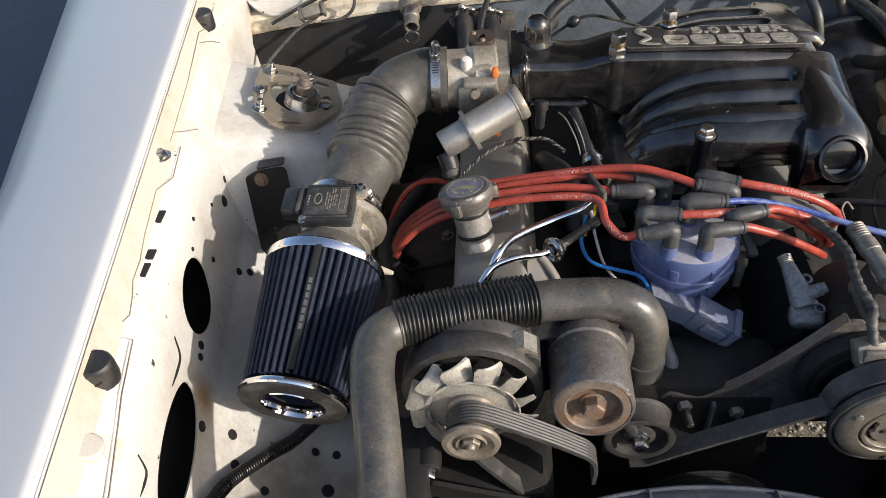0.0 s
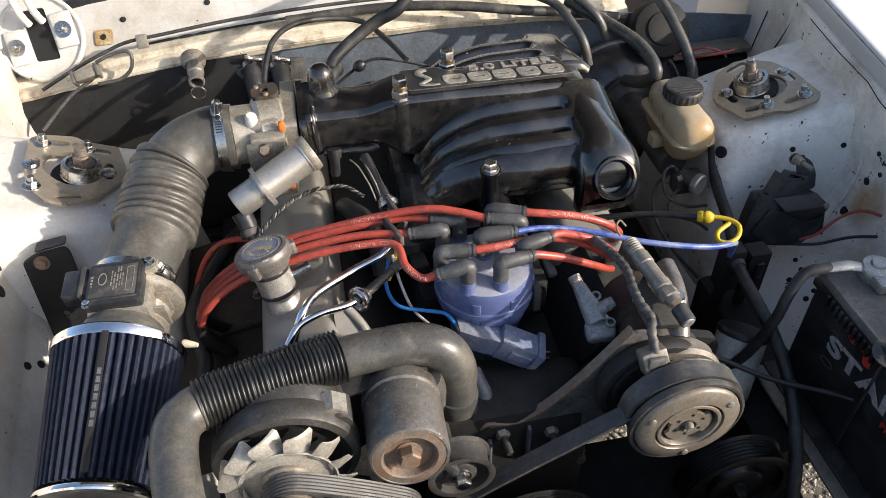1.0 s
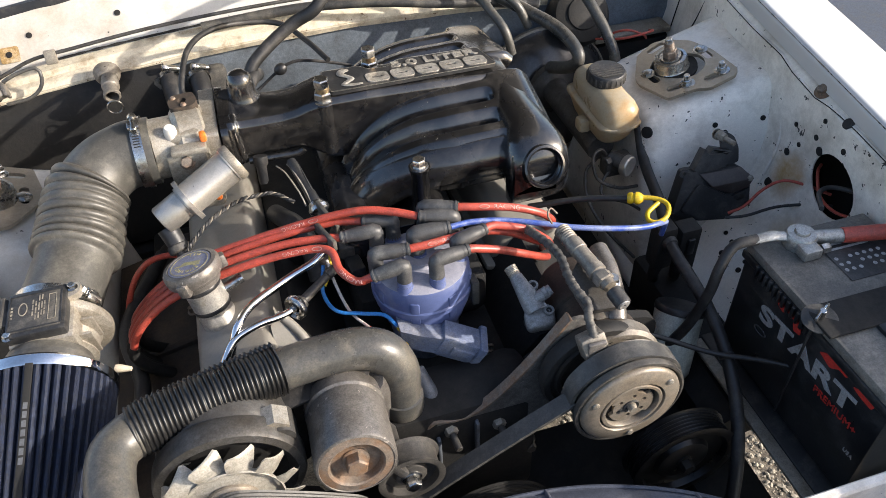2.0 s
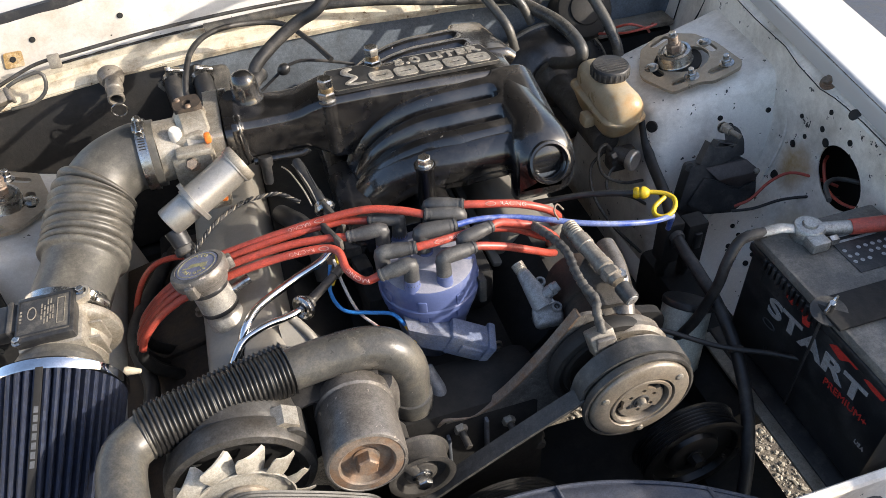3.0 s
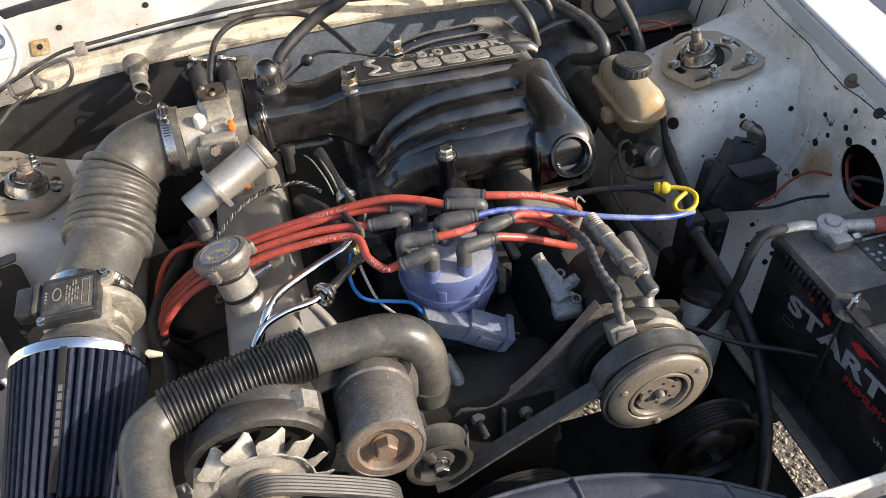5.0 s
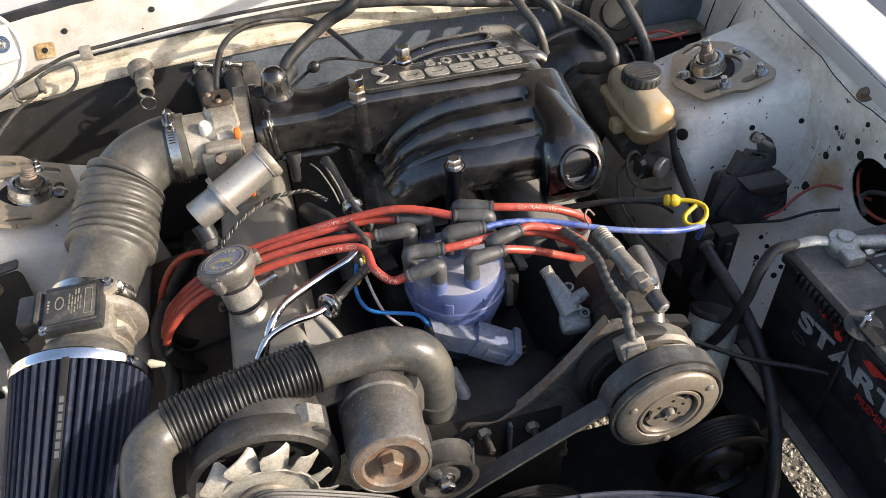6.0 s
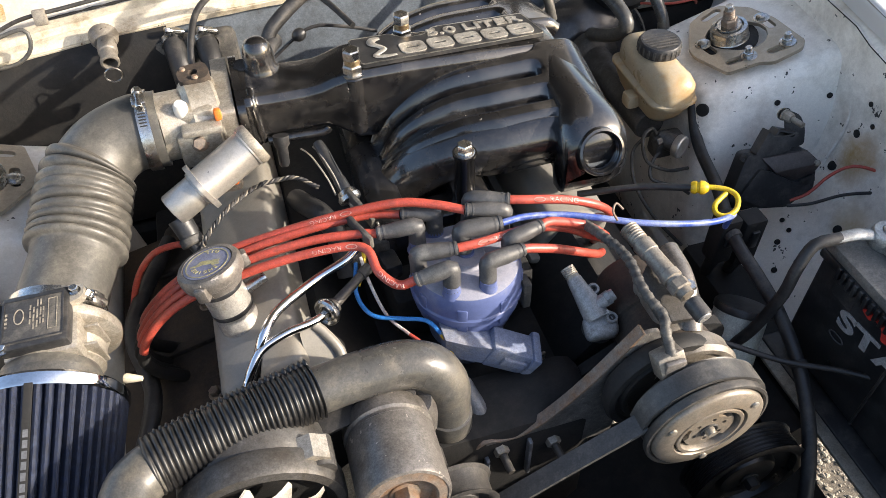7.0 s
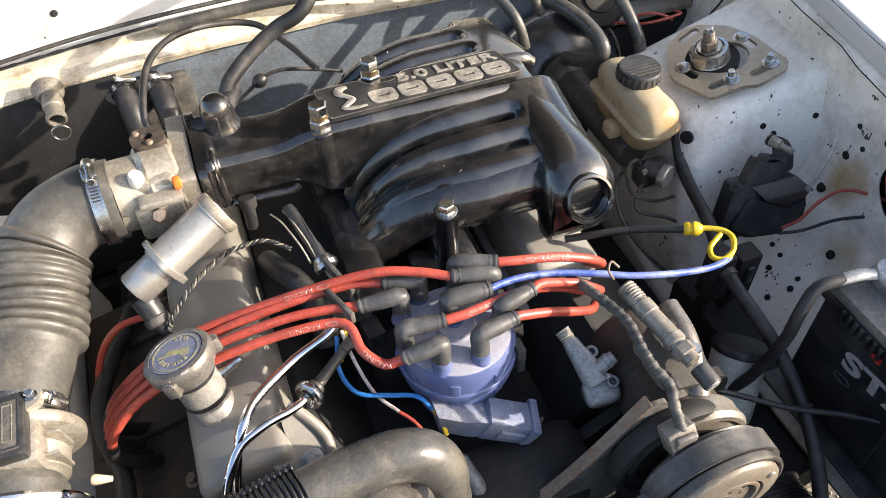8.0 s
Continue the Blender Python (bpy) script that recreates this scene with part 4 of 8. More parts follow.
part("post_bolt", hexbolt((0.033, 0.772, 0.929), (0.033, 0.772, 0.942), 0.0095, 1.3), STEEL, post)
part("front_pad", box((0.030, 0.80, 0.805), (0.075, 0.05, 0.05), 0.012), BLACKGLOSS, ui)
for x in (-0.06, 0.05):
    part("lower_leg", box((x, 0.93, 0.80), (0.05, 0.36, 0.09), 0.012), BLACKGLOSS, ui)

# ---- throttle body, air duct, meter and filter ----
tb = thing("throttle_body", (-0.26, 0.955, 0.86), "cast aluminium throttle body with a dark position sensor", "throttle body")
part("flange", slab(rounded([(-0.064, -0.042), (0.060, -0.042), (0.062, 0.040), (-0.062, 0.040)], 0.006), 0.021, frame_of((-0.236, 0.981, 0.908), (0, 1, 0.02), (0, 0, 1))), ALU, tb)
part("spacer", slab(rounded([(-0.056, -0.036), (0.056, -0.036), (0.058, 0.034), (-0.058, 0.034)], 0.010), 0.008, frame_of((-0.243, 0.978, 0.904), (0, 1, 0.02), (0, 0, 1))), PLASTIC, tb)
part("bore", lathe([(0.046, 0.0), (0.050, 0.004), (0.050, 0.035), (0.043, 0.042), (0.043, 0.075), (0.038, 0.075), (0.038, 0.0)], (-0.238, 0.965, 0.911), (-0.315, 0.953, 0.917), 40), ALU, tb)
part("top_housing", box((-0.260, 0.960, 0.940), (0.044, 0.075, 0.024), 0.008), ALU, tb)
part("sensor_boss", rod((-0.256, 0.982, 0.935), (-0.256, 0.982, 0.956), 0.0225), ALU, tb)
sens = part("position_sensor", slab(rounded([(-0.019, -0.016), (0.013, -0.018), (0.020, -0.006), (0.018, 0.016), (-0.012, 0.018), (-0.020, 0.004)], 0.007), 0.014, frame_of((-0.256, 0.984, 0.955), (1, 0.15, 0), (-0.15, 1, 0.05)), [circle(0.0, 0.0, 0.0062, 14)]), HEADER, tb, "rust-brown throttle sensor")
part("sensor_well", rod((-0.256, 0.984, 0.953), (-0.256, 0.984, 0.957), 0.0065), DARKHOLE, sens)
for p in (V(-0.268, 0.991, 0.969), V(-0.254, 0.970, 0.969)):
    part("sensor_screw", lathe([(0.0, 0.0035), (0.003, 0.003), (0.0045, 0.0), (0.0, -0.001)], p, p + V(0, 0, 1), 14), RUSTSTEEL, sens)
part("idle_cap", lathe([(0.0, 0.0), (0.0082, 0.0), (0.0090, 0.008), (0.0084, 0.018), (0.006, 0.022), (0.0, 0.023)], (-0.278, 0.934, 0.942), (-0.276, 0.922, 0.985), 20), WHITEP, tb, "white plastic plug")
part("side_arm", box((-0.264, 0.918, 0.905), (0.055, 0.024, 0.05), 0.006), ALU, tb)
part("side_rib", box((-0.258, 0.908, 0.936), (0.048, 0.020, 0.010), 0.003), ALU, tb)
part("side_bolt", hexbolt((-0.265, 0.908, 0.916), (-0.265, 0.896, 0.923), 0.0085, 1.3), RUSTSTEEL, tb)
for y, z in ((0.914, 0.948), (0.890, 0.864)):
    part("orange_tag", box((-0.236, y, z), (0.009, 0.010, 0.015), 0.003), ORANGE, tb, "orange plastic clip")
part("lower_body", box((-0.245, 0.91, 0.865), (0.035, 0.035, 0.05), 0.006), ALU, tb)

egr = thing("idle_air_valve", (-0.25, 0.87, 0.86), "silver cylindrical idle air valve with a black connector", "valve")
A, B = V(-0.313, 0.842, 0.874), V(-0.199, 0.882, 0.921)
L_ = (B - A).length
part("body", lathe([(0.0, 0.0), (0.0195, 0.0), (0.0210, 0.002), (0.0210, 0.038), (0.0235, 0.039), (0.0235, 0.046), (0.0232, 0.047), (0.0240, L_ - 0.014), (0.0258, L_ - 0.013), (0.0258, L_ - 0.002), (0.024, L_), (0.021, L_), (0.020, L_ - 0.004), (0.0, L_ - 0.004)], A, B, 40), SILVER, egr)
part("end_ring", lathe([(0.0258, L_ - 0.011), (0.0268, L_ - 0.009), (0.0268, L_ - 0.003), (0.0252, L_ + 0.001), (0.0205, L_ + 0.001)], A, B, 40), DUSTY, egr)
mm = axis_matrix(A, B) @ Matrix.Translation(V(0, 0, 0.049))
part("clamp", slab(rounded([(-0.024, -0.026), (0.030, -0.026), (0.034, -0.012), (0.026, 0.024), (-0.024, 0.026), (-0.030, 0.0)], 0.012), 0.006, mm @ Matrix.Translation(V(0, 0, -0.007)), [circle(0, 0, 0.0212, 30)]), SILVER, egr)
pl = part("plug", tube([(-0.309, 0.840, 0.862), (-0.303, 0.828, 0.848), (-0.299, 0.818, 0.838)], [0.0145, 0.0135, 0.012], 14), PLASTIC, egr, "black connector plug")
part("plug_collar", rod((-0.302, 0.824, 0.844), (-0.299, 0.816, 0.836), 0.0145), PLASTIC_D, pl)
part("plug_neck", tube([(-0.299, 0.817, 0.837), (-0.294, 0.808, 0.832), (-0.287, 0.804, 0.838)], [0.0085, 0.007, 0.005], 12), PLASTIC, pl)


def twisted(pts, off, turn, half):
    """One strand of a twisted pair that winds round a smooth line."""
    line, _ = spline(pts, 0.002)
    out, way = [], 0.0
    for i, p in enumerate(line):
        t = (line[min(i + 1, len(line) - 1)] - line[max(i - 1, 0)]).normalized()
        way += (p - line[max(i - 1, 0)]).length
        n = t.cross(V(0, 0, 1)).normalized()
        b = n.cross(t)
        a = 2 * math.pi * way / turn + half
        out.append(p + off * (n * math.cos(a) + b * math.sin(a)))
    return out[::2] + [out[-1]]


LEAD_WAY = [(-0.290, 0.806, 0.836), (-0.280, 0.811, 0.851), (-0.25, 0.839, 0.862), (-0.213, 0.878, 0.854), (-0.185, 0.890, 0.848), (-0.16, 0.890, 0.845), (-0.135, 0.880, 0.830)]
for k, (m_, lab) in enumerate(((PLASTIC, ""), (PLASTIC, ""), (DUSTY, "thin pale strand"))):
    part("lead_strand", tube(twisted(LEAD_WAY, 0.0019, 0.018, k * 2.094), 0.0018 if k < 2 else 0.0011, 8, 0.004), m_, egr, lab)

duct = thing("intake_duct", (-0.40, 0.88, 0.80), "brown-grey ribbed rubber intake duct", "air duct")
DP = [V(-0.308, 0.953, 0.916), V(-0.345, 0.951, 0.917), V(-0.378, 0.938, 0.910), V(-0.402, 0.912, 0.897), V(-0.413, 0.880, 0.884), V(-0.421, 0.845, 0.870), V(-0.430, 0.81, 0.860), V(-0.442, 0.765, 0.852), V(-0.451, 0.735, 0.846)]


def duct_r(u, s):
    r = lerp_list([(0, 0.0475), (0.10, 0.0475), (0.16, 0.046), (0.30, 0.047), (0.42, 0.048), (0.70, 0.0495), (0.76, 0.0475), (1.0, 0.0475)], u)
    if 0.33 < u < 0.73:
        k = abs(math.sin((u - 0.33) / 0.40 * math.pi * 9))
        r += 0.0088 * k ** 0.42 - 0.001
    return r


part("duct", tube(DP, duct_r, 44, 0.0016), BELLOWS, duct, smooth=70)


def clamp_on(parent, p, q, r, toward, width=0.012):
    m = axis_matrix(p, q)
    band = part("hose_clamp", slab(circle(0, 0, r + 0.0012, 44), width, m, [circle(0, 0, r - 0.0005, 44)]), STEEL, parent, "stainless worm-drive hose clamp")
    d = m.to_3x3().inverted() @ Vector(toward)
    b = m @ Matrix.Rotation(math.atan2(d.y, d.x), 4, "Z")
    part("screw_housing", box(None, (0.009, 0.017, width + 0.003), 0.003, b @ Matrix.Translation(V(r + 0.005, 0, width / 2))), STEEL, band)
    part("screw", rod(b @ V(r + 0.0055, -0.012, width / 2), b @ V(r + 0.0055, 0.012, width / 2), 0.0048), STEEL, band)
    part("screw_head", hexbolt(b @ V(r + 0.0055, 0.010, width / 2), b @ V(r + 0.0055, 0.019, width / 2), 0.0060, 1.1), STEEL, band)
    for k in range(5):
        part("band_slot", box(None, (0.0008, 0.0016, width * 0.62), 0, b @ Matrix.Rotation(-(0.30 + 0.075 * k), 4, "Z") @ Matrix.Translation(V(r + 0.0011, 0, width / 2))), DARKHOLE, band)


clamp_on(duct, V(-0.318, 0.9525, 0.9165), V(-0.330, 0.952, 0.917), 0.0495, (0.0, -0.25, 1.0), 0.014)
clamp_on(duct, V(-0.4485, 0.748, 0.849), V(-0.4505, 0.736, 0.847), 0.0495, (0.93, -0.1, 0.42), 0.013)

maf = thing("air_flow_meter", (-0.455, 0.70, 0.79), "cast aluminium air flow meter with a black electronics box", "air flow meter")
A, B = V(-0.451, 0.740, 0.847), V(-0.458, 0.652, 0.832)
part("housing", lathe([(0.044, 0.0), (0.047, 0.002), (0.047, 0.020), (0.043, 0.030), (0.041, 0.060), (0.044, 0.068), (0.044, 0.095), (0.038, 0.095), (0.038, 0.0)], A, B, 44), ALU, maf)
part("neck_sleeve", lathe([(0.0445, 0.070), (0.0475, 0.0705), (0.0490, 0.074), (0.0495, 0.086), (0.0480, 0.0895), (0.0445, 0.090)], A, B, 48), BELLOWS, maf, "grey rubber neck sleeve")
LOW = V(0.008, 0.0, -0.010)
part("flow_body", lathe([(0.030, 0.008), (0.0530, 0.010), (0.0565, 0.013), (0.0575, 0.018), (0.0565, 0.024), (0.0530, 0.027), (0.0440, 0.029), (0.0420, 0.036), (0.0420, 0.060), (0.030, 0.066)], A + LOW, B + LOW, 44), ALU, maf)
mm = frame_of((-0.402, 0.690, 0.846), (1, -0.06, 0.0), (0.06, 1, 0.16))
for y in (-0.012, 0.010):
    part("rib", box(None, (0.016, 0.004, 0.040), 0.0015, mm @ Matrix.Translation(V(-0.006, y, 0.0))), ALU, maf)
em = frame_of((-0.4535, 0.700, 0.886), (1, -0.03, 0.02), (0.05, 1, 0.12))
part("pedestal", box(None, (0.074, 0.070, 0.030), 0.006, em @ Matrix.Translation(V(0.002, -0.003, -0.020))), ALU, maf)
part("pedestal_ear", slab(rounded([(0.026, 0.010), (0.046, 0.018), (0.048, 0.034), (0.026, 0.036)], 0.005), 0.010, em @ Matrix.Translation(V(0, 0, -0.006))), ALU, maf)
eb = part("electronics_box", box(None, (0.067, 0.066, 0.016), 0.003, em), PLASTIC, maf, "black electronics cover with pale print")
part("cover_panel", box(None, (0.058, 0.054, 0.002), 0.0008, em @ Matrix.Translation(V(0, 0, 0.0085))), PLASTIC_D, eb)
part("oval_mark", slab(circle(-0.014, 0.004, 0.0052, 24, 0.0095), 0.0005, em @ Matrix.Translation(V(0, 0, 0.0096)), [circle(-0.014, 0.004, 0.0042, 24, 0.0083)]), TANPRINT, eb)
for x, y, w in ((-0.0265, 0.006, 0.0), (-0.0265, 0.011, 0.0), (-0.0265, 0.016, 0.0), (-0.0265, 0.021, 0.0)):
    part("print_bar", box(None, (0.0022, 0.0028, 0.0005), 0, em @ Matrix.Translation(V(x, y - 0.012, 0.0097))), TANPRINT, eb)
for x, y, w in ((-0.003, 0.004, 0.026), (0.0005, -0.001, 0.030), (0.004, 0.004, 0.038), (0.0072, 0.006, 0.034), (0.0100, 0.001, 0.022)):
    for k in range(3):
        part("print_bar", box(None, (0.0014, w * (0.22 + 0.07 * (k % 2)), 0.0005), 0, em @ Matrix.Translation(V(x, y + w * (k - 1) * 0.34, 0.0097))), TANPRINT, eb)
part("print_frame", slab([(0.0145, -0.018), (0.0235, -0.018), (0.0235, 0.020), (0.0145, 0.020)], 0.0005, em @ Matrix.Translation(V(0, 0, 0.0095)), [[(0.0152, -0.0173), (0.0228, -0.0173), (0.0228, 0.0193), (0.0152, 0.0193)]]), TANPRINT, eb)
part("frame_line", slab([(-0.030, -0.026), (0.030, -0.026), (0.030, 0.026), (-0.030, 0.026)], 0.0008, em @ Matrix.Translation(V(0, 0, 0.0094)), [[(-0.0285, -0.0245), (0.0285, -0.0245), (0.0285, 0.0245), (-0.0285, 0.0245)]]), PLASTIC, eb)
part("connector", box(None, (0.032, 0.042, 0.022), 0.004, em @ Matrix.Translation(V(-0.048, 0.008, -0.004))), PLASTIC, eb)
part("plug_rim", box(None, (0.006, 0.046, 0.026), 0.002, em @ Matrix.Translation(V(-0.040, 0.008, -0.004))), PLASTIC_D, eb)
for x, y in ((0.0385, 0.0265), (-0.030, -0.029)):
    p = em @ V(x, y, 0.0045)
    part("screw", hexbolt(p, p + V(0, 0, 0.006), 0.0048, 1.3), STEEL, maf)

flt = thing("air_filter", (-0.466, 0.56, 0.74), "blue pleated cone air filter with chrome end rims", "air filter")
A, B = V(-0.459, 0.652, 0.830), V(-0.478, 0.462, 0.783)
FL = (B - A).length
am = axis_matrix(A, B)


def cone_wall():
    """A pleated wall between the rims."""
    n, rings = 44, []
    for k in range(9):
        h = 0.018 + (FL - 0.032) * k / 8
        row = []
        for i in range(4 * n):
            a = 2 * math.pi * i / (4 * n)
            base = 0.0745 - 0.0125 * k / 8
            d = (0.0, 0.0014, 0.0, -0.0075)[i % 4]
            row.append(am @ V((base + d) * math.cos(a), (base + d) * math.sin(a), h))
        rings.append(row)
    return loft(rings, caps=False)


part("pleated_wall", cone_wall(), FILTER, flt, "navy blue pleated gauze", smooth=25)
part("inner_wall", lathe([(0.052, 0.02), (0.034, FL - 0.012)], A, B, 40), FILTER, flt)
part("collar", lathe([(0.047, -0.012), (0.052, -0.012), (0.052, 0.004), (0.060, 0.006), (0.066, 0.010)], A, B, 44), RUBBER, flt)
part("base_rim", lathe([(0.060, 0.006), (0.073, 0.006), (0.0775, 0.010), (0.0775, 0.020), (0.076, 0.022), (0.070, 0.022)], A, B, 52), CHROME, flt)
part("front_rim", lathe([(0.062, FL - 0.008), (0.0665, FL - 0.008), (0.0672, FL - 0.007), (0.0672, FL - 0.003), (0.0655, FL - 0.001)], A, B, 52), CHROME, flt)
part("front_cap", lathe([(0.066, FL - 0.004), (0.064, FL + 0.001), (0.040, FL + 0.002), (0.0385, FL - 0.001), (0.0365, FL - 0.008), (0.036, FL - 0.025)], A, B, 52), PLASTIC_D, flt, "dusty grey rubber end cap")
part("inner_rim", lathe([(0.0392, FL + 0.0005), (0.0375, FL + 0.0028), (0.0358, FL - 0.002), (0.0352, FL - 0.012), (0.0362, FL - 0.012)], A, B, 48), CHROME, flt)
part("inner_bottom", lathe([(0.0, 0.03), (0.052, 0.03)], A, B, 40), FILTER, flt)

# smooth seam strip along the cone with plain bars where a name is printed
(am.to_3x3() @ V(1, 0, 0)).normalized()
fd = (B - A).normalized()
want = V(0.13, -0.25, 0.95)
want = (want - fd * want.dot(fd)).normalized()


def on_cone(h, lift):
    return A + fd * h + want * (0.0752 - 0.0125 * (h - 0.018) / (FL - 0.032) + lift)


slope = (on_cone(0.15, 0) - on_cone(0.05, 0)).normalized()
side_v = slope.cross(want).normalized()
sm = frame_of(on_cone(FL / 2, 0.0012), slope, -side_v)
part("seam_strip", box(None, (FL - 0.036, 0.0080, 0.0016), 0.0006, sm), DARKHOLE, flt, "smooth seam strip")
for k in range(7):
    part("print_bar", box(None, (0.0072, 0.0044, 0.0004), 0, sm @ Matrix.Translation(V(-0.030 + 0.0098 * k, 0, 0.0011))), DIMPRINT, flt)

# ---- upper radiator hose ----
hose = thing("radiator_hose", (-0.2, 0.5, 0.80), "grey rubber upper radiator hose with a ribbed middle", "hose")
HP = [V(-0.340, 0.225, 0.795), V(-0.346, 0.29, 0.832), V(-0.357, 0.37, 0.862), V(-0.368, 0.435, 0.876), V(-0.367, 0.476, 0.880), V(-0.352, 0.496, 0.879), V(-0.330, 0.506, 0.877)]
part("front_bend", tube(HP, [0.0235, 0.0235, 0.0235, 0.0238, 0.0245, 0.0246, 0.0240], 28, 0.005), RUBBER, hose)
CP = [V(-0.349, 0.5015, 0.878), V(-0.320, 0.510, 0.877), V(-0.26, 0.525, 0.875), V(-0.194, 0.5405, 0.871)]
part("ribbed_sleeve", tube(CP, lambda u, s: 0.0256 + 0.0026 * abs(math.sin(s / 0.0051 * math.pi)) ** 0.8, 30, 0.00064), SLEEVE, hose, "black corrugated sleeve", smooth=80)
EP = [V(-0.200, 0.539, 0.871), V(-0.15, 0.547, 0.868), V(-0.106, 0.550, 0.863), V(-0.077, 0.547, 0.848), V(-0.063, 0.541, 0.820), V(-0.063, 0.535, 0.785), V(-0.064, 0.533, 0.745)]
part("rear_bend", tube(EP, [0.0238, 0.0242, 0.0250, 0.0258, 0.0252, 0.0238, 0.0235], 28, 0.005), RUBBER, hose)
part("cuff", lathe([(0.0235, -0.012), (0.0262, -0.011), (0.0266, -0.002), (0.0262, 0.012), (0.0235, 0.014)], (-0.0635, 0.534, 0.768), (-0.064, 0.533, 0.745), 32), RUBBER, hose, "scuffed hose cuff")
# zip edge of the split loom behind the sleeve
part("loom_edge", tube([(-0.345, 0.522, 0.893), (-0.26, 0.546, 0.891), (-0.196, 0.562, 0.888)], lambda u, s: 0.0042 + 0.0018 * (1 if math.sin(s / 0.0056 * 6.283) > 0 else -0.3), 8, 0.0014), SLEEVE, hose, smooth=80)
solo("thermostat_housing", join(rod((-0.058, 0.535, 0.70), (-0.058, 0.534, 0.75), 0.021), box((-0.05, 0.56, 0.70), (0.07, 0.07, 0.035), 0.01)), ALU_D, "stained alloy thermostat housing under the radiator hose", "housing")

# ---- alternator ----
alt = thing("alternator", (-0.265, 0.44, 0.76), "cast aluminium alternator with a pale cooling fan", "alternator")
AX, AZ = -0.266, 0.812
part("rear_case", lathe([(0.0, 0.0), (0.055, 0.0), (0.072, 0.010), (0.076, 0.03), (0.076, 0.060), (0.073, 0.064), (0.060, 0.068), (0.0, 0.068)], (AX, 0.545, AZ), (AX, 0.43, AZ), 48), ALU_D, alt)
part("front_lip", lathe([(0.060, 0.060), (0.0785, 0.062), (0.0800, 0.066), (0.0800, 0.084), (0.0780, 0.088), (0.070, 0.090), (0.066, 0.084), (0.060, 0.080)], (AX, 0.545, AZ), (AX, 0.43, AZ), 48), ALU_D, alt)
part("vent_face", lathe([(0.062, 0.0), (0.066, 0.003), (0.024, 0.006), (0.022, 0.0)], (AX, 0.468, AZ), (AX, 0.40, AZ), 40), GRIME_SHADE, alt)


def fan_disc():
    bm = lathe([(0.018, 0.006), (0.030, 0.006), (0.036, 0.002), (0.048, 0.001), (0.052, 0.006), (0.0535, 0.005), (0.049, -0.002), (0.018, 0.003)], (AX, 0.438, AZ), (AX, 0.33, AZ), 48)
    return bm


fan = part("fan", fan_disc(), FAN, alt, "pale pressed-metal cooling fan")
for k in range(12):
    a = 2 * math.pi * (k + 0.35) / 12
    mm = axis_matrix((AX, 0.438, AZ), (AX, 0.33, AZ)) @ Matrix.Rotation(a, 4, "Z")
    rows = []
    for r, y0, y1, z0, z1 in ((0.047, -0.012, 0.013, -0.002, 0.002), (0.054, -0.013, 0.015, -0.005, 0.005), (0.062, -0.013, 0.017, -0.010, 0.006), (0.0685, -0.0125, 0.0185, -0.013, 0.005), (0.0715, -0.009, 0.016, -0.014, 0.003)):
        n_ = 4
        top = [mm @ V(r, y0 + (y1 - y0) * i / n_, z0 + (z1 - z0) * i / n_ + 0.003 * math.sin(math.pi * i / n_) + 0.0016) for i in range(n_ + 1)]
        low = [mm @ V(r, y0 + (y1 - y0) * i / n_, z0 + (z1 - z0) * i / n_ + 0.003 * math.sin(math.pi * i / n_)) for i in range(n_, -1, -1)]
        rows.append(top + low)
    bl = loft(rows)
    bmesh.ops.recalc_face_normals(bl, faces=bl.faces)
    part("blade", bl, FAN, fan, smooth=60)
PZ = AZ + 0.005
pul = part("pulley", lathe([(0.0, 0.004), (0.012, 0.004), (0.0130, 0.009), (0.0160, 0.0105), (0.0172, 0.007), (0.0190, 0.0075), (0.025, 0.011), (0.0305, 0.010), (0.0318, 0.007), (0.0305, 0.004), (0.0232, -0.001), (0.0232, -0.026), (0.028, -0.031), (0.028, -0.034), (0.0, -0.036)], (AX, 0.398, PZ), (AX, 0.33, PZ), 44), PLATE, alt, "pale dusty belt pulley")
part("pulley_nut", hexbolt((AX, 0.398, PZ), (AX, 0.386, PZ), 0.0105, 1.25), PLATE, pul)
part("shaft_tip", lathe([(0.0, 0.005), (0.0035, 0.0045), (0.005, 0.002), (0.005, 0.0)], (AX, 0.386, PZ), (AX, 0.33, PZ), 18), DUSTY, pul)
part("top_ear", loft([[V(x, y, z) for y, z in ((0.470, 0.850), (0.494, 0.850), (0.494, zt), (0.470, zt))] for x, zt in ((-0.245, 0.866), (-0.225, 0.872), (-0.208, 0.876), (-0.194, 0.866))]), ALU, alt)
part("ear_lug", lathe([(0.006, -0.010), (0.0150, -0.010), (0.0150, 0.022), (0.006, 0.022)], (-0.205, 0.488, 0.852), (-0.205, 0.44, 0.850), 24), ALU_D, alt)
part("case_lug", box((-0.302, 0.490, 0.852), (0.016, 0.026, 0.022), 0.004), ALU_D, alt)
part("case_bolt", lathe([(0.0, 0.0), (0.0075, 0.0), (0.0078, 0.004), (0.0078, 0.018), (0.0066, 0.020), (0.0, 0.020)], (-0.302, 0.484, 0.850), (-0.302, 0.45, 0.868), 18), FAN, alt)
part("lower_lug", rod((-0.318, 0.45, 0.745), (-0.318, 0.40, 0.742), 0.015), GRIME_SHADE, alt)
part("lower_bolt", hexbolt((-0.318, 0.405, 0.742), (-0.318, 0.390, 0.742), 0.009, 1.2), STEEL, alt)

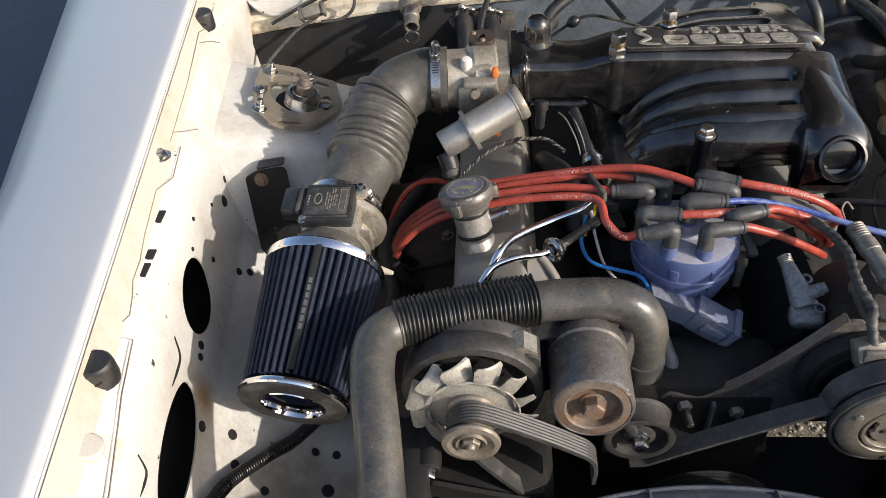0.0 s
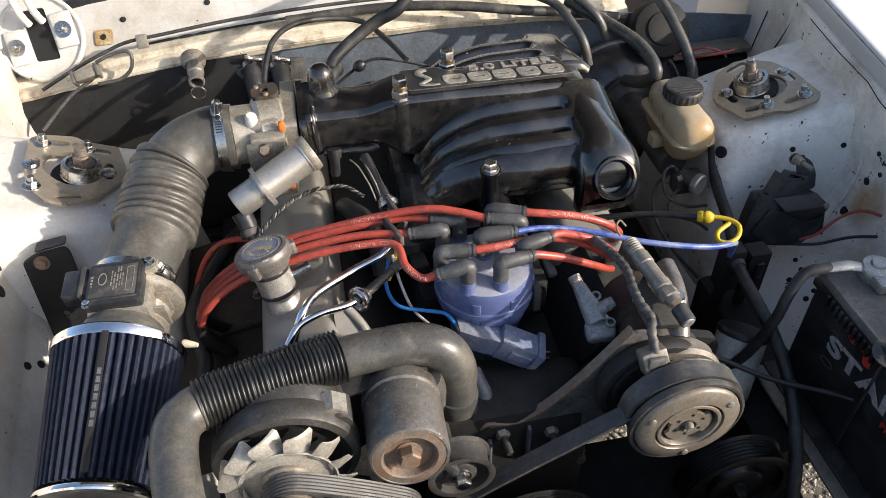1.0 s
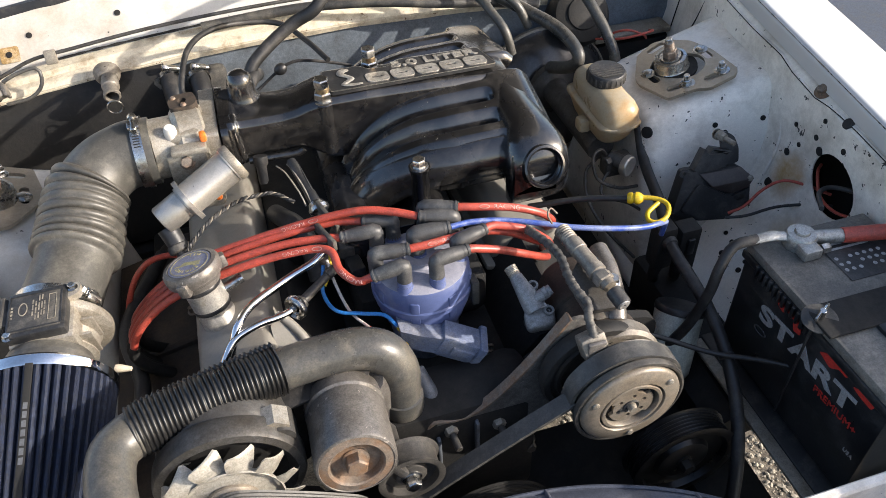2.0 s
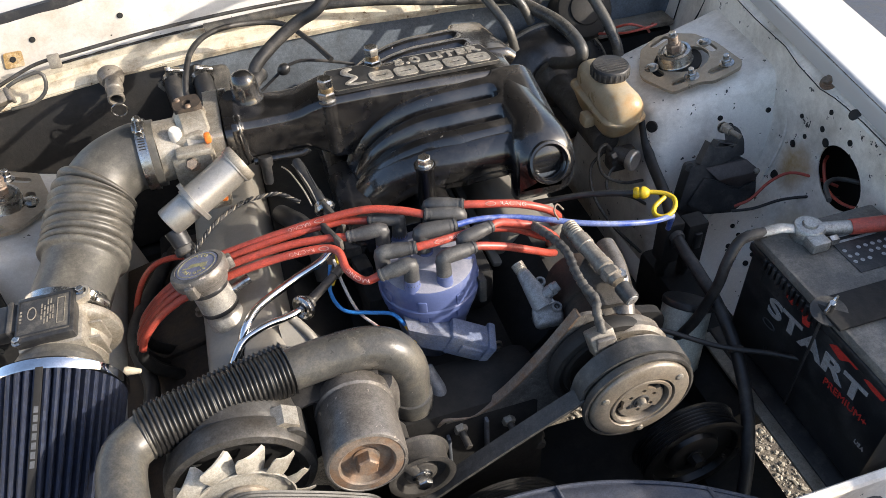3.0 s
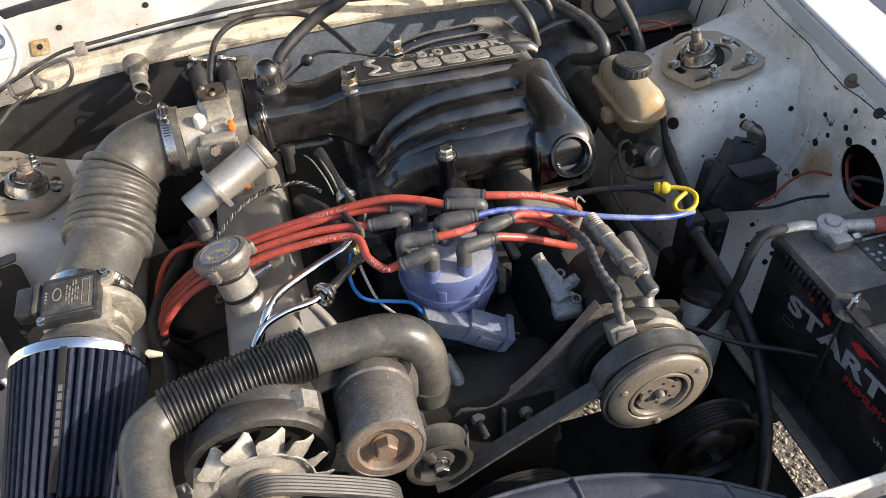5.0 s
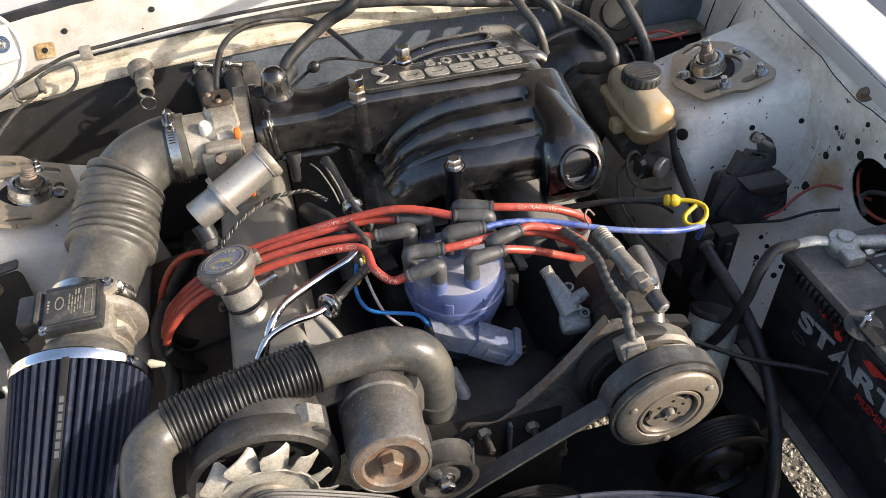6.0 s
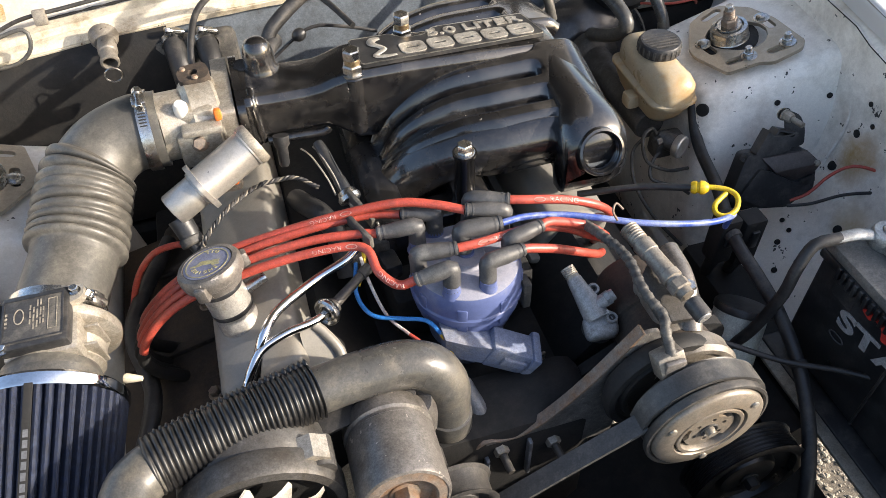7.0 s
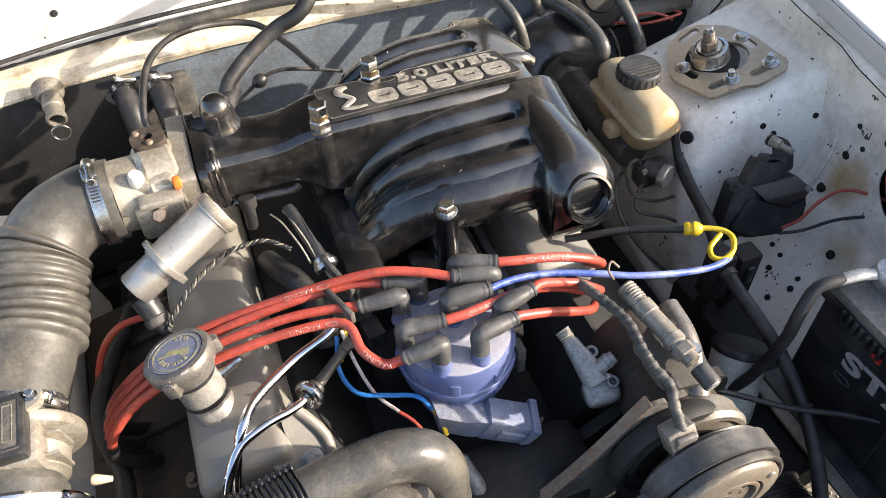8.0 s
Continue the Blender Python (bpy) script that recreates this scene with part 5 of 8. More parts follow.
abk = thing("alternator_bracket", (-0.27, 0.44, 0.60), "greasy cast bracket below the alternator, blackened for shade", "bracket")
# black here stands for the shade under the alternator
part("body", box((-0.262, 0.455, 0.630), (0.18, 0.12, 0.13), 0.03), GRIME_SHADE, abk)
part("arm", box((-0.335, 0.40, 0.68), (0.04, 0.14, 0.15), 0.012), GRIME_SHADE, abk)
part("strap", slab(rounded([(-0.09, -0.012), (0.10, -0.012), (0.10, 0.012), (-0.09, 0.012)], 0.010), 0.006, frame_of((-0.235, 0.388, 0.705), (1, 0, -0.35), (0.3, 0, 1))), GRIME_SHADE, abk)
part("bolt", hexbolt((-0.30, 0.392, 0.70), (-0.30, 0.378, 0.70), 0.009, 1.3), ALU_D, abk)

# ---- belt drum, idler and pulleys ----
drum = thing("water_pump_drum", (-0.135, 0.47, 0.78), "grey worn cylindrical housing with a rusty bolted face", "pump")
A, B = V(-0.1335, 0.527, 0.811), V(-0.1358, 0.428, 0.826)
part("shell", lathe([(0.0, 0.0), (0.040, 0.0), (0.045, 0.004), (0.046, 0.010), (0.046, 0.022), (0.043, 0.024), (0.043, 0.028), (0.045, 0.030), (0.0445, 0.098), (0.043, 0.101), (0.0405, 0.102), (0.0395, 0.100)], A, B, 52), GREYPAINT, drum)
face = part("face", lathe([(0.041, 0.101), (0.031, 0.1025), (0.029, 0.101), (0.027, 0.093), (0.012, 0.092), (0.0, 0.092)], A, B, 44), RUSTSTEEL, drum, "rusty recessed end face")
ax = (B - A).normalized()
part("face_bolt", hexbolt(A + ax * 0.092, A + ax * 0.108, 0.0125, 1.2), RUSTSTEEL, face)
part("top_strap", slab(rounded([(-0.075, -0.012), (0.065, -0.012), (0.072, 0.014), (0.02, 0.020), (-0.075, 0.004)], 0.006), 0.004, frame_of((-0.165, 0.525, 0.8405), (1, 0.16, 0.02), (-0.16, 1, 0.10))), PLASTIC, drum)
part("outlet_neck", tube([(-0.10, 0.525, 0.83), (-0.092, 0.53, 0.805), (-0.09, 0.532, 0.76)], 0.017, 18), GREYPAINT, drum)
part("side_web", box((-0.098, 0.47, 0.785), (0.012, 0.07, 0.06), 0.004, Matrix.Translation(V(-0.098, 0.47, 0.785)) @ Matrix.Rotation(radians(-28), 4, "Y")), ALU_D, drum)


def ribbed(r0, w, n=6):
    """Section of a grooved pulley rim, from its back to its front."""
    pts = []
    for i in range(n):
        h = w * i / n
        pts += [(r0, h), (r0, h + w / n * 0.3), (r0 - 0.0018, h + w / n * 0.5), (r0 - 0.0018, h + w / n * 0.7)]
    return pts + [(r0, w)]


def pulley(name, c, r, w, label, material, hub=0.4, group="drive pulleys", plain=False):
    x, y, z = c
    p = thing(name, (x, y, z - r), label, "pulley", group)
    back, front = (x, y + w, z), (x, y, z)
    part("rim", lathe([(0, 0), (r * 0.9, 0.0), (r + 0.003, 0.001)] + ([(r - 0.001, 0.004), (r - 0.0022, w * 0.3), (r - 0.0022, w * 0.7), (r - 0.001, w - 0.004)] if plain else [(a, b + 0.003) for a, b in ribbed(r, w - 0.006)]) + [(r + 0.003, w - 0.001), (r * 0.95, w), (r * 0.86, w - 0.001), (r * 0.82, w - 0.010), (r * 0.55, w - 0.012), (r * 0.5, w - 0.006), (r * hub, w - 0.004), (0, w - 0.004)], back, front, 56), material, p)
    part("hub_bolt", hexbolt((x, y + 0.004, z), (x, y - 0.010, z), 0.0095, 1.25), STEEL if plain else GRIME_SHADE, p)
    return p


pulley("idler_pulley", (-0.078, 0.435, 0.750), 0.037, 0.032, "worn dark steel belt idler pulley", BELTRIM, plain=True)
pulley("steering_pump_pulley", (0.292, 0.425, 0.610), 0.073, 0.036, "black grooved power steering pulley in shade", SLEEVE)
pulley("crank_pulley", (0.02, 0.415, 0.575), 0.085, 0.035, "dark grooved crankshaft pulley below the belt", GRIME_SHADE)


def belt(pts, w=0.021, y=0.44, thick=0.0045, groove=0.00022):
    """A flat ribbed belt in a plane across the car through points (x, z)."""
    line, _ = spline([(x, y, z) for x, z in pts], 0.006)
    rings = []
    for i, p in enumerate(line):
        t = (line[min(i + 1, len(line) - 1)] - line[max(i - 1, 0)]).normalized()
        n = t.cross(V(0, 1, 0)).normalized()
        sec = []
        for k in range(13):
            d = groove if k % 2 else 0.0
            sec.append(p + V(0, w * (k / 12 - 0.5), 0) + n * (thick / 2 - d))
        sec += [p + V(0, w / 2, 0) - n * thick / 2, p - V(0, w / 2, 0) - n * thick / 2]
        rings.append(sec)
    bm = loft(rings)
    bmesh.ops.recalc_face_normals(bm, faces=bm.faces)
    return bm


bl = thing("serpentine_belt", (0.05, 0.44, 0.70), "dusty black ribbed accessory drive belt", "belt")
part("span", belt([(0.116, 0.815), (0.060, 0.783), (0.0, 0.747), (-0.040, 0.722), (-0.065, 0.706), (-0.085, 0.703)], y=0.441), BELT, bl)
part("span", belt([(0.1105, 0.808), (0.119, 0.838), (0.149, 0.8635), (0.189, 0.8695), (0.2325, 0.846), (0.248, 0.81), (0.243, 0.76)], y=0.4445, w=0.023, groove=0.00045), BELT, bl)
part("span", belt([(-0.2910, 0.811), (-0.287, 0.830), (-0.266, 0.8425), (-0.243, 0.836), (-0.19, 0.804), (-0.155, 0.780), (-0.138, 0.766), (-0.130, 0.748), (-0.131, 0.715)], y=0.412, w=0.024, groove=0.0009), BELT, bl)
part("span", belt([(-0.2910, 0.822), (-0.282, 0.80), (-0.245, 0.735), (-0.19, 0.66), (-0.10, 0.56)], y=0.412), BELT, bl)

# ---- air conditioning compressor ----
ac = thing("compressor", (0.18, 0.52, 0.73), "alloy air conditioning compressor with a brown-grey clutch pulley", "compressor")
CX, CZ = 0.180, 0.802
part("body", lathe([(0.0, 0.0), (0.038, 0.0), (0.044, 0.008), (0.044, 0.06), (0.047, 0.062), (0.047, 0.070), (0.044, 0.072), (0.044, 0.10), (0.050, 0.112), (0.052, 0.13), (0.052, 0.14), (0.03, 0.15)], (CX + 0.014, 0.635, CZ - 0.004), (CX + 0.004, 0.48, CZ), 44), HEADER, ac)
clutch = part("clutch_pulley", lathe([(0.0, 0.0), (0.058, 0.0), (0.0655, 0.004)] + [(a, b + 0.006) for a, b in ribbed(0.064, 0.026)] + [(0.0668, 0.0335), (0.0668, 0.0365), (0.064, 0.037), (0.0, 0.037)], (CX, 0.465, CZ), (CX, 0.40, CZ), 64), BELTRIM, ac, "black rubber-streaked clutch pulley")
part("pulley_lip", lathe([(0.0632, 0.0345), (0.0632, 0.0415), (0.0650, 0.0430), (0.0676, 0.0425), (0.0684, 0.0400), (0.0680, 0.0350)], (CX, 0.465, CZ), (CX, 0.40, CZ), 64), BELTRIM, clutch, "worn dark pulley lip")
plate = part("clutch_plate", lathe([(0.0, 0.034), (0.0610, 0.034), (0.0618, 0.0400), (0.0610, 0.0445), (0.0585, 0.0468), (0.0440, 0.0488), (0.0410, 0.0492), (0.0402, 0.0482), (0.0396, 0.0400), (0.0382, 0.0400), (0.0378, 0.0480), (0.0368, 0.0488), (0.0335, 0.0488), (0.0325, 0.0470), (0.0320, 0.0400), (0.0, 0.0400)], (CX, 0.465, CZ), (CX, 0.40, CZ), 64), PLATE, ac, "beige dusty clutch plate")
part("plate_well", lathe([(0.0, 0.0404), (0.0318, 0.0404), (0.0318, 0.0398), (0.0, 0.0398)], (CX, 0.465, CZ), (CX, 0.40, CZ), 40), DARKHOLE, plate)
hub_gear = [(r * math.cos(radians(a)), r * math.sin(radians(a))) for k in range(3) for a, r in ((120 * k, 0.0280), (120 * k + 20, 0.0280), (120 * k + 36, 0.0280), (120 * k + 40, 0.0225), (120 * k + 58, 0.0225), (120 * k + 76, 0.0225), (120 * k + 80, 0.0280), (120 * k + 100, 0.0280))]
part("hub_plate", slab(hub_gear, 0.004, axis_matrix((CX, 0.4235, CZ), (CX, 0.40, CZ)), [circle(0, 0, 0.0092, 20)] + [circle(0.0170 * math.cos(math.pi * (k + 0.4) / 3), 0.0170 * math.sin(math.pi * (k + 0.4) / 3), 0.0028, 10) for k in range(6)]), PLATE, plate)
part("hub_ring", lathe([(0.0, 0.0), (0.0100, 0.0), (0.0100, 0.0015), (0.0090, 0.002), (0.0080, 0.001), (0.0070, -0.003), (0.0, -0.003)], (CX, 0.4195, CZ), (CX, 0.40, CZ), 28), PLASTIC_D, plate)
part("hub_nut", lathe([(0.0, 0.008), (0.004, 0.008), (0.0055, 0.004), (0.0058, 0.0)], (CX, 0.4205, CZ), (CX, 0.40, CZ), 14), DUSTY, plate)
for k in range(3):
    a = radians(35 + 120 * k)
    p = V(CX + 0.0520 * math.cos(a), 0.4172, CZ + 0.0520 * math.sin(a))
    part("rivet", lathe([(0.0045, 0.0), (0.0042, 0.0018), (0.002, 0.0026), (0.0, 0.0026)], p, p + V(0, -0.1, 0), 14), ALU, plate)
part("coil_housing", lathe([(0.0, -0.012), (0.064, -0.012), (0.068, -0.006), (0.0695, 0.004), (0.0670, 0.009), (0.060, 0.010), (0.058, 0.006), (0.053, 0.006), (0.051, 0.010), (0.046, 0.010), (0.044, 0.006), (0.0, 0.008)], (CX - 0.016, 0.490, CZ - 0.004), (CX - 0.014, 0.45, CZ - 0.004), 48), GRIME_SHADE, ac, "black finned coil housing")
part("snout", lathe([(0.030, 0.0), (0.046, 0.002), (0.0500, 0.008), (0.0500, 0.016), (0.0515, 0.020), (0.0530, 0.026), (0.0500, 0.032), (0.045, 0.033), (0.043, 0.030), (0.030, 0.034)], (CX + 0.016, 0.510, CZ + 0.002), (CX + 0.009, 0.45, CZ + 0.002), 48), FITTING, ac, "pale cast front snout")
part("top_block", box((0.194, 0.550, 0.843), (0.046, 0.085, 0.026), 0.010), FITTING, ac)
con = part("coil_connector", box((0.150, 0.475, 0.862), (0.030, 0.022, 0.030), 0.003, Matrix.Translation(V(0.150, 0.472, 0.862)) @ Matrix.Rotation(radians(-25), 4, "X") @ Matrix.Rotation(radians(-12), 4, "Y")), FITTING, ac, "dusty tan coil connector")
part("connector_lip", box((0.150, 0.462, 0.866), (0.022, 0.006, 0.020), 0.002), GREYPAINT, con)

mani = thing("refrigerant_fitting", (0.17, 0.56, 0.86), "grey alloy refrigerant line fitting with a service port", "pipe fitting")
part("line", lathe([(0.0, 0.006), (0.0098, 0.006), (0.0098, 0.03), (0.0114, 0.031), (0.0114, 0.045), (0.0103, 0.046), (0.0103, 0.075), (0.0114, 0.076), (0.0114, 0.084), (0.0092, 0.085), (0.0086, 0.108), (0.0, 0.108)], (0.172, 0.628, 0.903), (0.196, 0.504, 0.890), 26), FITTING, mani)
part("hex_collar", hexbolt(V(0.172, 0.628, 0.903).lerp(V(0.196, 0.504, 0.890), 0.70), V(0.172, 0.628, 0.903).lerp(V(0.196, 0.504, 0.890), 0.79), 0.0122, 0), FITTING, mani)
part("service_cap", lathe([(0.0, 0.0), (0.0092, 0.0), (0.0096, 0.002), (0.0096, 0.020), (0.0088, 0.022), (0.0, 0.022)], (0.1935, 0.516, 0.891), (0.198, 0.488, 0.887), 22), PLASTIC, mani, "black service port cap")
part("cap_face", lathe([(0.0012, 0.0225), (0.0014, 0.0232), (0.0066, 0.0232), (0.0078, 0.0218), (0.0, 0.0218)], (0.1935, 0.516, 0.891), (0.198, 0.488, 0.887), 20), DULLALU, mani)
for k in range(6):
    p = V(0.172, 0.628, 0.903).lerp(V(0.196, 0.504, 0.890), 0.06 + 0.028 * k)
    part("thread", lathe([(0.0096, -0.0012), (0.0107, 0.0), (0.0096, 0.0012)], p, V(0.196, 0.504, 0.890), 20), FITTING, mani)
part("hook", tube([(0.166, 0.634, 0.905), (0.162, 0.640, 0.915), (0.168, 0.646, 0.920), (0.175, 0.641, 0.913)], 0.0013, 8, 0.003), RUSTSTEEL, mani)
part("bracket", slab(rounded([(-0.02, -0.03), (0.03, -0.035), (0.035, 0.02), (0.0, 0.045), (-0.025, 0.02)], 0.01), 0.008, frame_of((0.185, 0.545, 0.868), (1, 0, 0.0), (0, 1, 0.25))), ALU_D, mani)
for x, y in ((0.195, 0.575), (0.205, 0.54)):
    part("bolt", hexbolt((x, y, 0.878), (x, y - 0.002, 0.889), 0.0075, 1.3), STEEL, mani)
part("fat_tube", tube([(0.215, 0.60, 0.875), (0.212, 0.565, 0.874), (0.207, 0.535, 0.862), (0.20, 0.51, 0.845)], 0.013, 16), GREYPAINT, mani)

hou = thing("water_outlet", (0.13, 0.58, 0.80), "dull grey cast water outlet with two pipe stubs", "housing")
part("body", tube([(0.110, 0.625, 0.8465), (0.1135, 0.610, 0.840), (0.119, 0.590, 0.831), (0.125, 0.572, 0.818)], [0.0108, 0.0128, 0.0165, 0.0185], 24), DULLALU, hou, smooth=60)
part("upper_stub", lathe([(0.008, 0.0), (0.0104, 0.0)] + [(0.0104 - 0.0009 * (i % 2), 0.0014 * (i + 1)) for i in range(10)] + [(0.0100, 0.017), (0.0100, 0.026), (0.0, 0.026)], (0.1055, 0.641, 0.8535), (0.1135, 0.612, 0.8405), 22), ALU, hou)
part("side_stub", lathe([(0.0, 0.0), (0.0100, 0.0), (0.0100, 0.018), (0.0086, 0.019), (0.0086, 0.030), (0.0078, 0.032), (0.005, 0.032), (0.005, 0.02), (0.0, 0.02)], (0.124, 0.580, 0.832), (0.158, 0.582, 0.851), 20), DULLALU, hou)
part("stub_nut", hexbolt((0.1405, 0.581, 0.8412), (0.1465, 0.5813, 0.8446), 0.0106, 0), DULLALU, hou)
foot_m = frame_of((0.128, 0.566, 0.800), (1, -0.1, 0.1), (0.1, 0.9, 0.30))
foot = loft([[foot_m @ V(x * k, y * k, z) for x, y in rounded([(-0.024, -0.020), (0.022, -0.022), (0.027, 0.012), (0.004, 0.024), (-0.022, 0.016)], 0.011, 5)] for z, k in ((0.0, 0.94), (0.003, 1.0), (0.014, 1.0), (0.018, 0.94), (0.021, 0.80))])
bmesh.ops.recalc_face_normals(foot, faces=foot.faces)
part("foot", foot, DULLALU, hou, smooth=50)
for p in (V(0.1415, 0.562, 0.818), V(0.130, 0.603, 0.838)):
    boss_ = part("screw_boss", lathe([(0.0, 0.0), (0.0088, 0.0), (0.0088, 0.007), (0.0078, 0.0085), (0.0052, 0.0085), (0.0048, 0.004), (0.0, 0.004)], p, p + V(0.0, -0.003, 0.01), 22), DULLALU, hou)
    part("screw", lathe([(0.0, 0.0045), (0.0022, 0.0045), (0.0028, 0.0075), (0.0044, 0.0075), (0.0046, 0.003)], p, p + V(0.0, -0.003, 0.01), 16), PLASTIC, boss_)
part("tag", box(None, (0.010, 0.005, 0.001), 0, frame_of((0.134, 0.566, 0.831), (1, 0.2, 0.1), (0.1, 0.9, 0.35))), WHITEW, hou)
part("gasket", rod((0.128, 0.568, 0.79), (0.128, 0.567, 0.801), 0.023), PLASTIC, hou)
mid_ = V(0.127, 0.590, 0.830)
hou.location = mid_ + 0.80 * (hou.location - mid_)
hou.scale = (0.80, 0.80, 0.80)
solo("taped_loom", tube([(0.150, 0.470, 0.874), (0.151, 0.490, 0.888), (0.157, 0.508, 0.891), (0.152, 0.530, 0.895), (0.151, 0.550, 0.898), (0.154, 0.580, 0.900), (0.150, 0.608, 0.898), (0.142, 0.64, 0.892), (0.148, 0.69, 0.86)], lambda u, s: 0.0054 + 0.0005 * math.sin(s / 0.011 * 6.283) + 0.0003 * math.sin(s / 0.0043 * 6.283), 14, 0.0014), PLASTIC_D, "grey-brown taped wiring loom to the compressor", "wire", smooth=80)

brk = thing("accessory_bracket", (0.09, 0.51, 0.70), "rust-edged grey steel accessory bracket", "bracket")
part("web", slab(rounded([(0.136, 0.876), (0.100, 0.823), (0.072, 0.788), (0.033, 0.750), (0.001, 0.737), (-0.030, 0.744), (-0.034, 0.722), (-0.010, 0.700), (0.060, 0.690), (0.125, 0.690), (0.130, 0.760), (0.160, 0.850), (0.155, 0.874)], 0.006, 3), 0.005, frame_of((0.0, 0.507, 0.0), (1, 0, 0), (0, 0, 1))), WEB, brk, "dark grey speckled web")
rim_line, _ = spline([(0.137, 0.503, 0.876), (0.100, 0.503, 0.823), (0.072, 0.503, 0.788), (0.048, 0.503, 0.763), (0.033, 0.503, 0.751), (0.014, 0.503, 0.741), (0.001, 0.503, 0.738), (-0.016, 0.503, 0.741), (-0.032, 0.503, 0.745), (-0.043, 0.503, 0.735)], 0.006)
rings = []
for i, p in enumerate(rim_line):
    t = (rim_line[min(i + 1, len(rim_line) - 1)] - rim_line[max(i - 1, 0)]).normalized()
    n = t.cross(V(0, 1, 0)).normalized()
    n = n if n.z > 0 else -n
    rings.append([p + n * 0.0022 + V(0, -0.0015, 0), p + n * 0.0030, p + n * 0.0030 + V(0, 0.011, 0.0), p - n * 0.0008 + V(0, 0.011, 0), p - n * 0.0008 + V(0, -0.0015, 0)])
rim = loft(rings)
bmesh.ops.recalc_face_normals(rim, faces=rim.faces)
part("rusty_flange", rim, RUSTSTEEL, brk, "rust-brown flange turned back along the web")
part("mount_plate", slab(rounded([(-0.12, -0.10), (0.13, -0.10), (0.13, 0.06), (0.03, 0.09), (-0.10, 0.0)], 0.02), 0.014, frame_of((0.16, 0.565, 0.715), (1, 0, 0), (0, 0, 1))), GRIME_SHADE, brk)
for p in (V(-0.014, 0.505, 0.728), V(0.049, 0.505, 0.716)):
    nut_ = part("nut", hexbolt(p, p + V(0.001, -0.012, -0.001), 0.0088, 1.3), DUSTY, brk)
    part("stud", rod(p + V(0.001, -0.012, -0.001), p + V(0.003, -0.034, -0.003), 0.0048, 12), BELTRIM, nut_, "dark threaded stud end")

# ---- distributor ----
dis = thing("distributor", (0.002, 0.650, 0.72), "violet-blue distributor with a dusty cap and grey wire boots", "distributor")
DC = V(0.002, 0.670, 0.0)
dcap = part("cap", lathe([(0.0, 0.868), (0.020, 0.868), (0.022, 0.862), (0.050, 0.860), (0.060, 0.857), (0.0635, 0.850), (0.064, 0.835), (0.0645, 0.829), (0.0665, 0.827), (0.0665, 0.820), (0.064, 0.818), (0.0, 0.818)], (DC.x, DC.y, 0), (DC.x, DC.y, 1), 52), DIST, dis, "violet-blue cap dusted grey on top")
part("cap_top", lathe([(0.0, 0.8695), (0.020, 0.8695), (0.023, 0.8632), (0.050, 0.8612), (0.0595, 0.8578), (0.0600, 0.8560)], (DC.x, DC.y, 0), (DC.x, DC.y, 1), 52), DISTTOP, dcap, "dust-covered lavender cap top")
part("rotor_housing", lathe([(0.0, 0.82), (0.0625, 0.82), (0.0635, 0.806), (0.058, 0.790), (0.054, 0.775), (0.046, 0.765), (0.0, 0.765)], (DC.x, DC.y, 0), (DC.x, DC.y, 1), 48), DIST, dis)
part("body", lathe([(0.0, 0.77), (0.047, 0.77), (0.047, 0.745), (0.036, 0.735), (0.03, 0.68), (0.0, 0.68)], (DC.x, DC.y, 0), (DC.x, DC.y, 1), 40), DISTG, dis)
for k in range(8):
    a = 2 * math.pi * (k + 0.5) / 8
    part("vertical_rib", box(None, (0.006, 0.012, 0.038), 0.002, Matrix.Translation(DC + V(0.0625 * math.cos(a), 0.0625 * math.sin(a), 0.826)) @ Matrix.Rotation(a, 4, "Z")), DIST, dcap)
part("clip", box((0.064, 0.640, 0.815), (0.010, 0.02, 0.04), 0.002), PLASTIC_D, dis)
mod = part("pickup_arm", loft([[V(x, y + dy, z + dz) for dy, dz in ((-0.018, -0.015), (0.018, -0.013), (0.018, 0.012), (-0.018, 0.014))] for x, y, z in ((-0.045, 0.618, 0.800), (-0.020, 0.604, 0.797), (0.004, 0.598, 0.790), (0.018, 0.594, 0.785))]), DISTG, dis)
PK = lambda d: frame_of(V(0.026, 0.589, 0.780) + d * V(0.86, -0.22, -0.46), (0.86, -0.22, -0.46), (0.2, 1, 0.1))
part("connector", box(None, (0.056, 0.034, 0.036), 0.004, PK(0.0)), DISTG, mod, "grey-blue wiring connector")
part("connector_collar", box(None, (0.011, 0.042, 0.043), 0.003, PK(0.027)), DISTG, mod)
part("connector_latch", box(None, (0.030, 0.005, 0.014), 0.0015, PK(0.004) @ Matrix.Translation(V(0, -0.0185, 0.002))), DISTG, mod)
for k in range(4):
    z = 0.760 + 0.006 * k
    part("lead", tube([(0.052, 0.580 + 0.003 * k, z), (0.062, 0.577, z - 0.004), (0.072, 0.588, z - 0.020), (0.078, 0.60, z - 0.06)], 0.0018, 6), RUSTSTEEL if k % 2 else PLASTIC, mod)


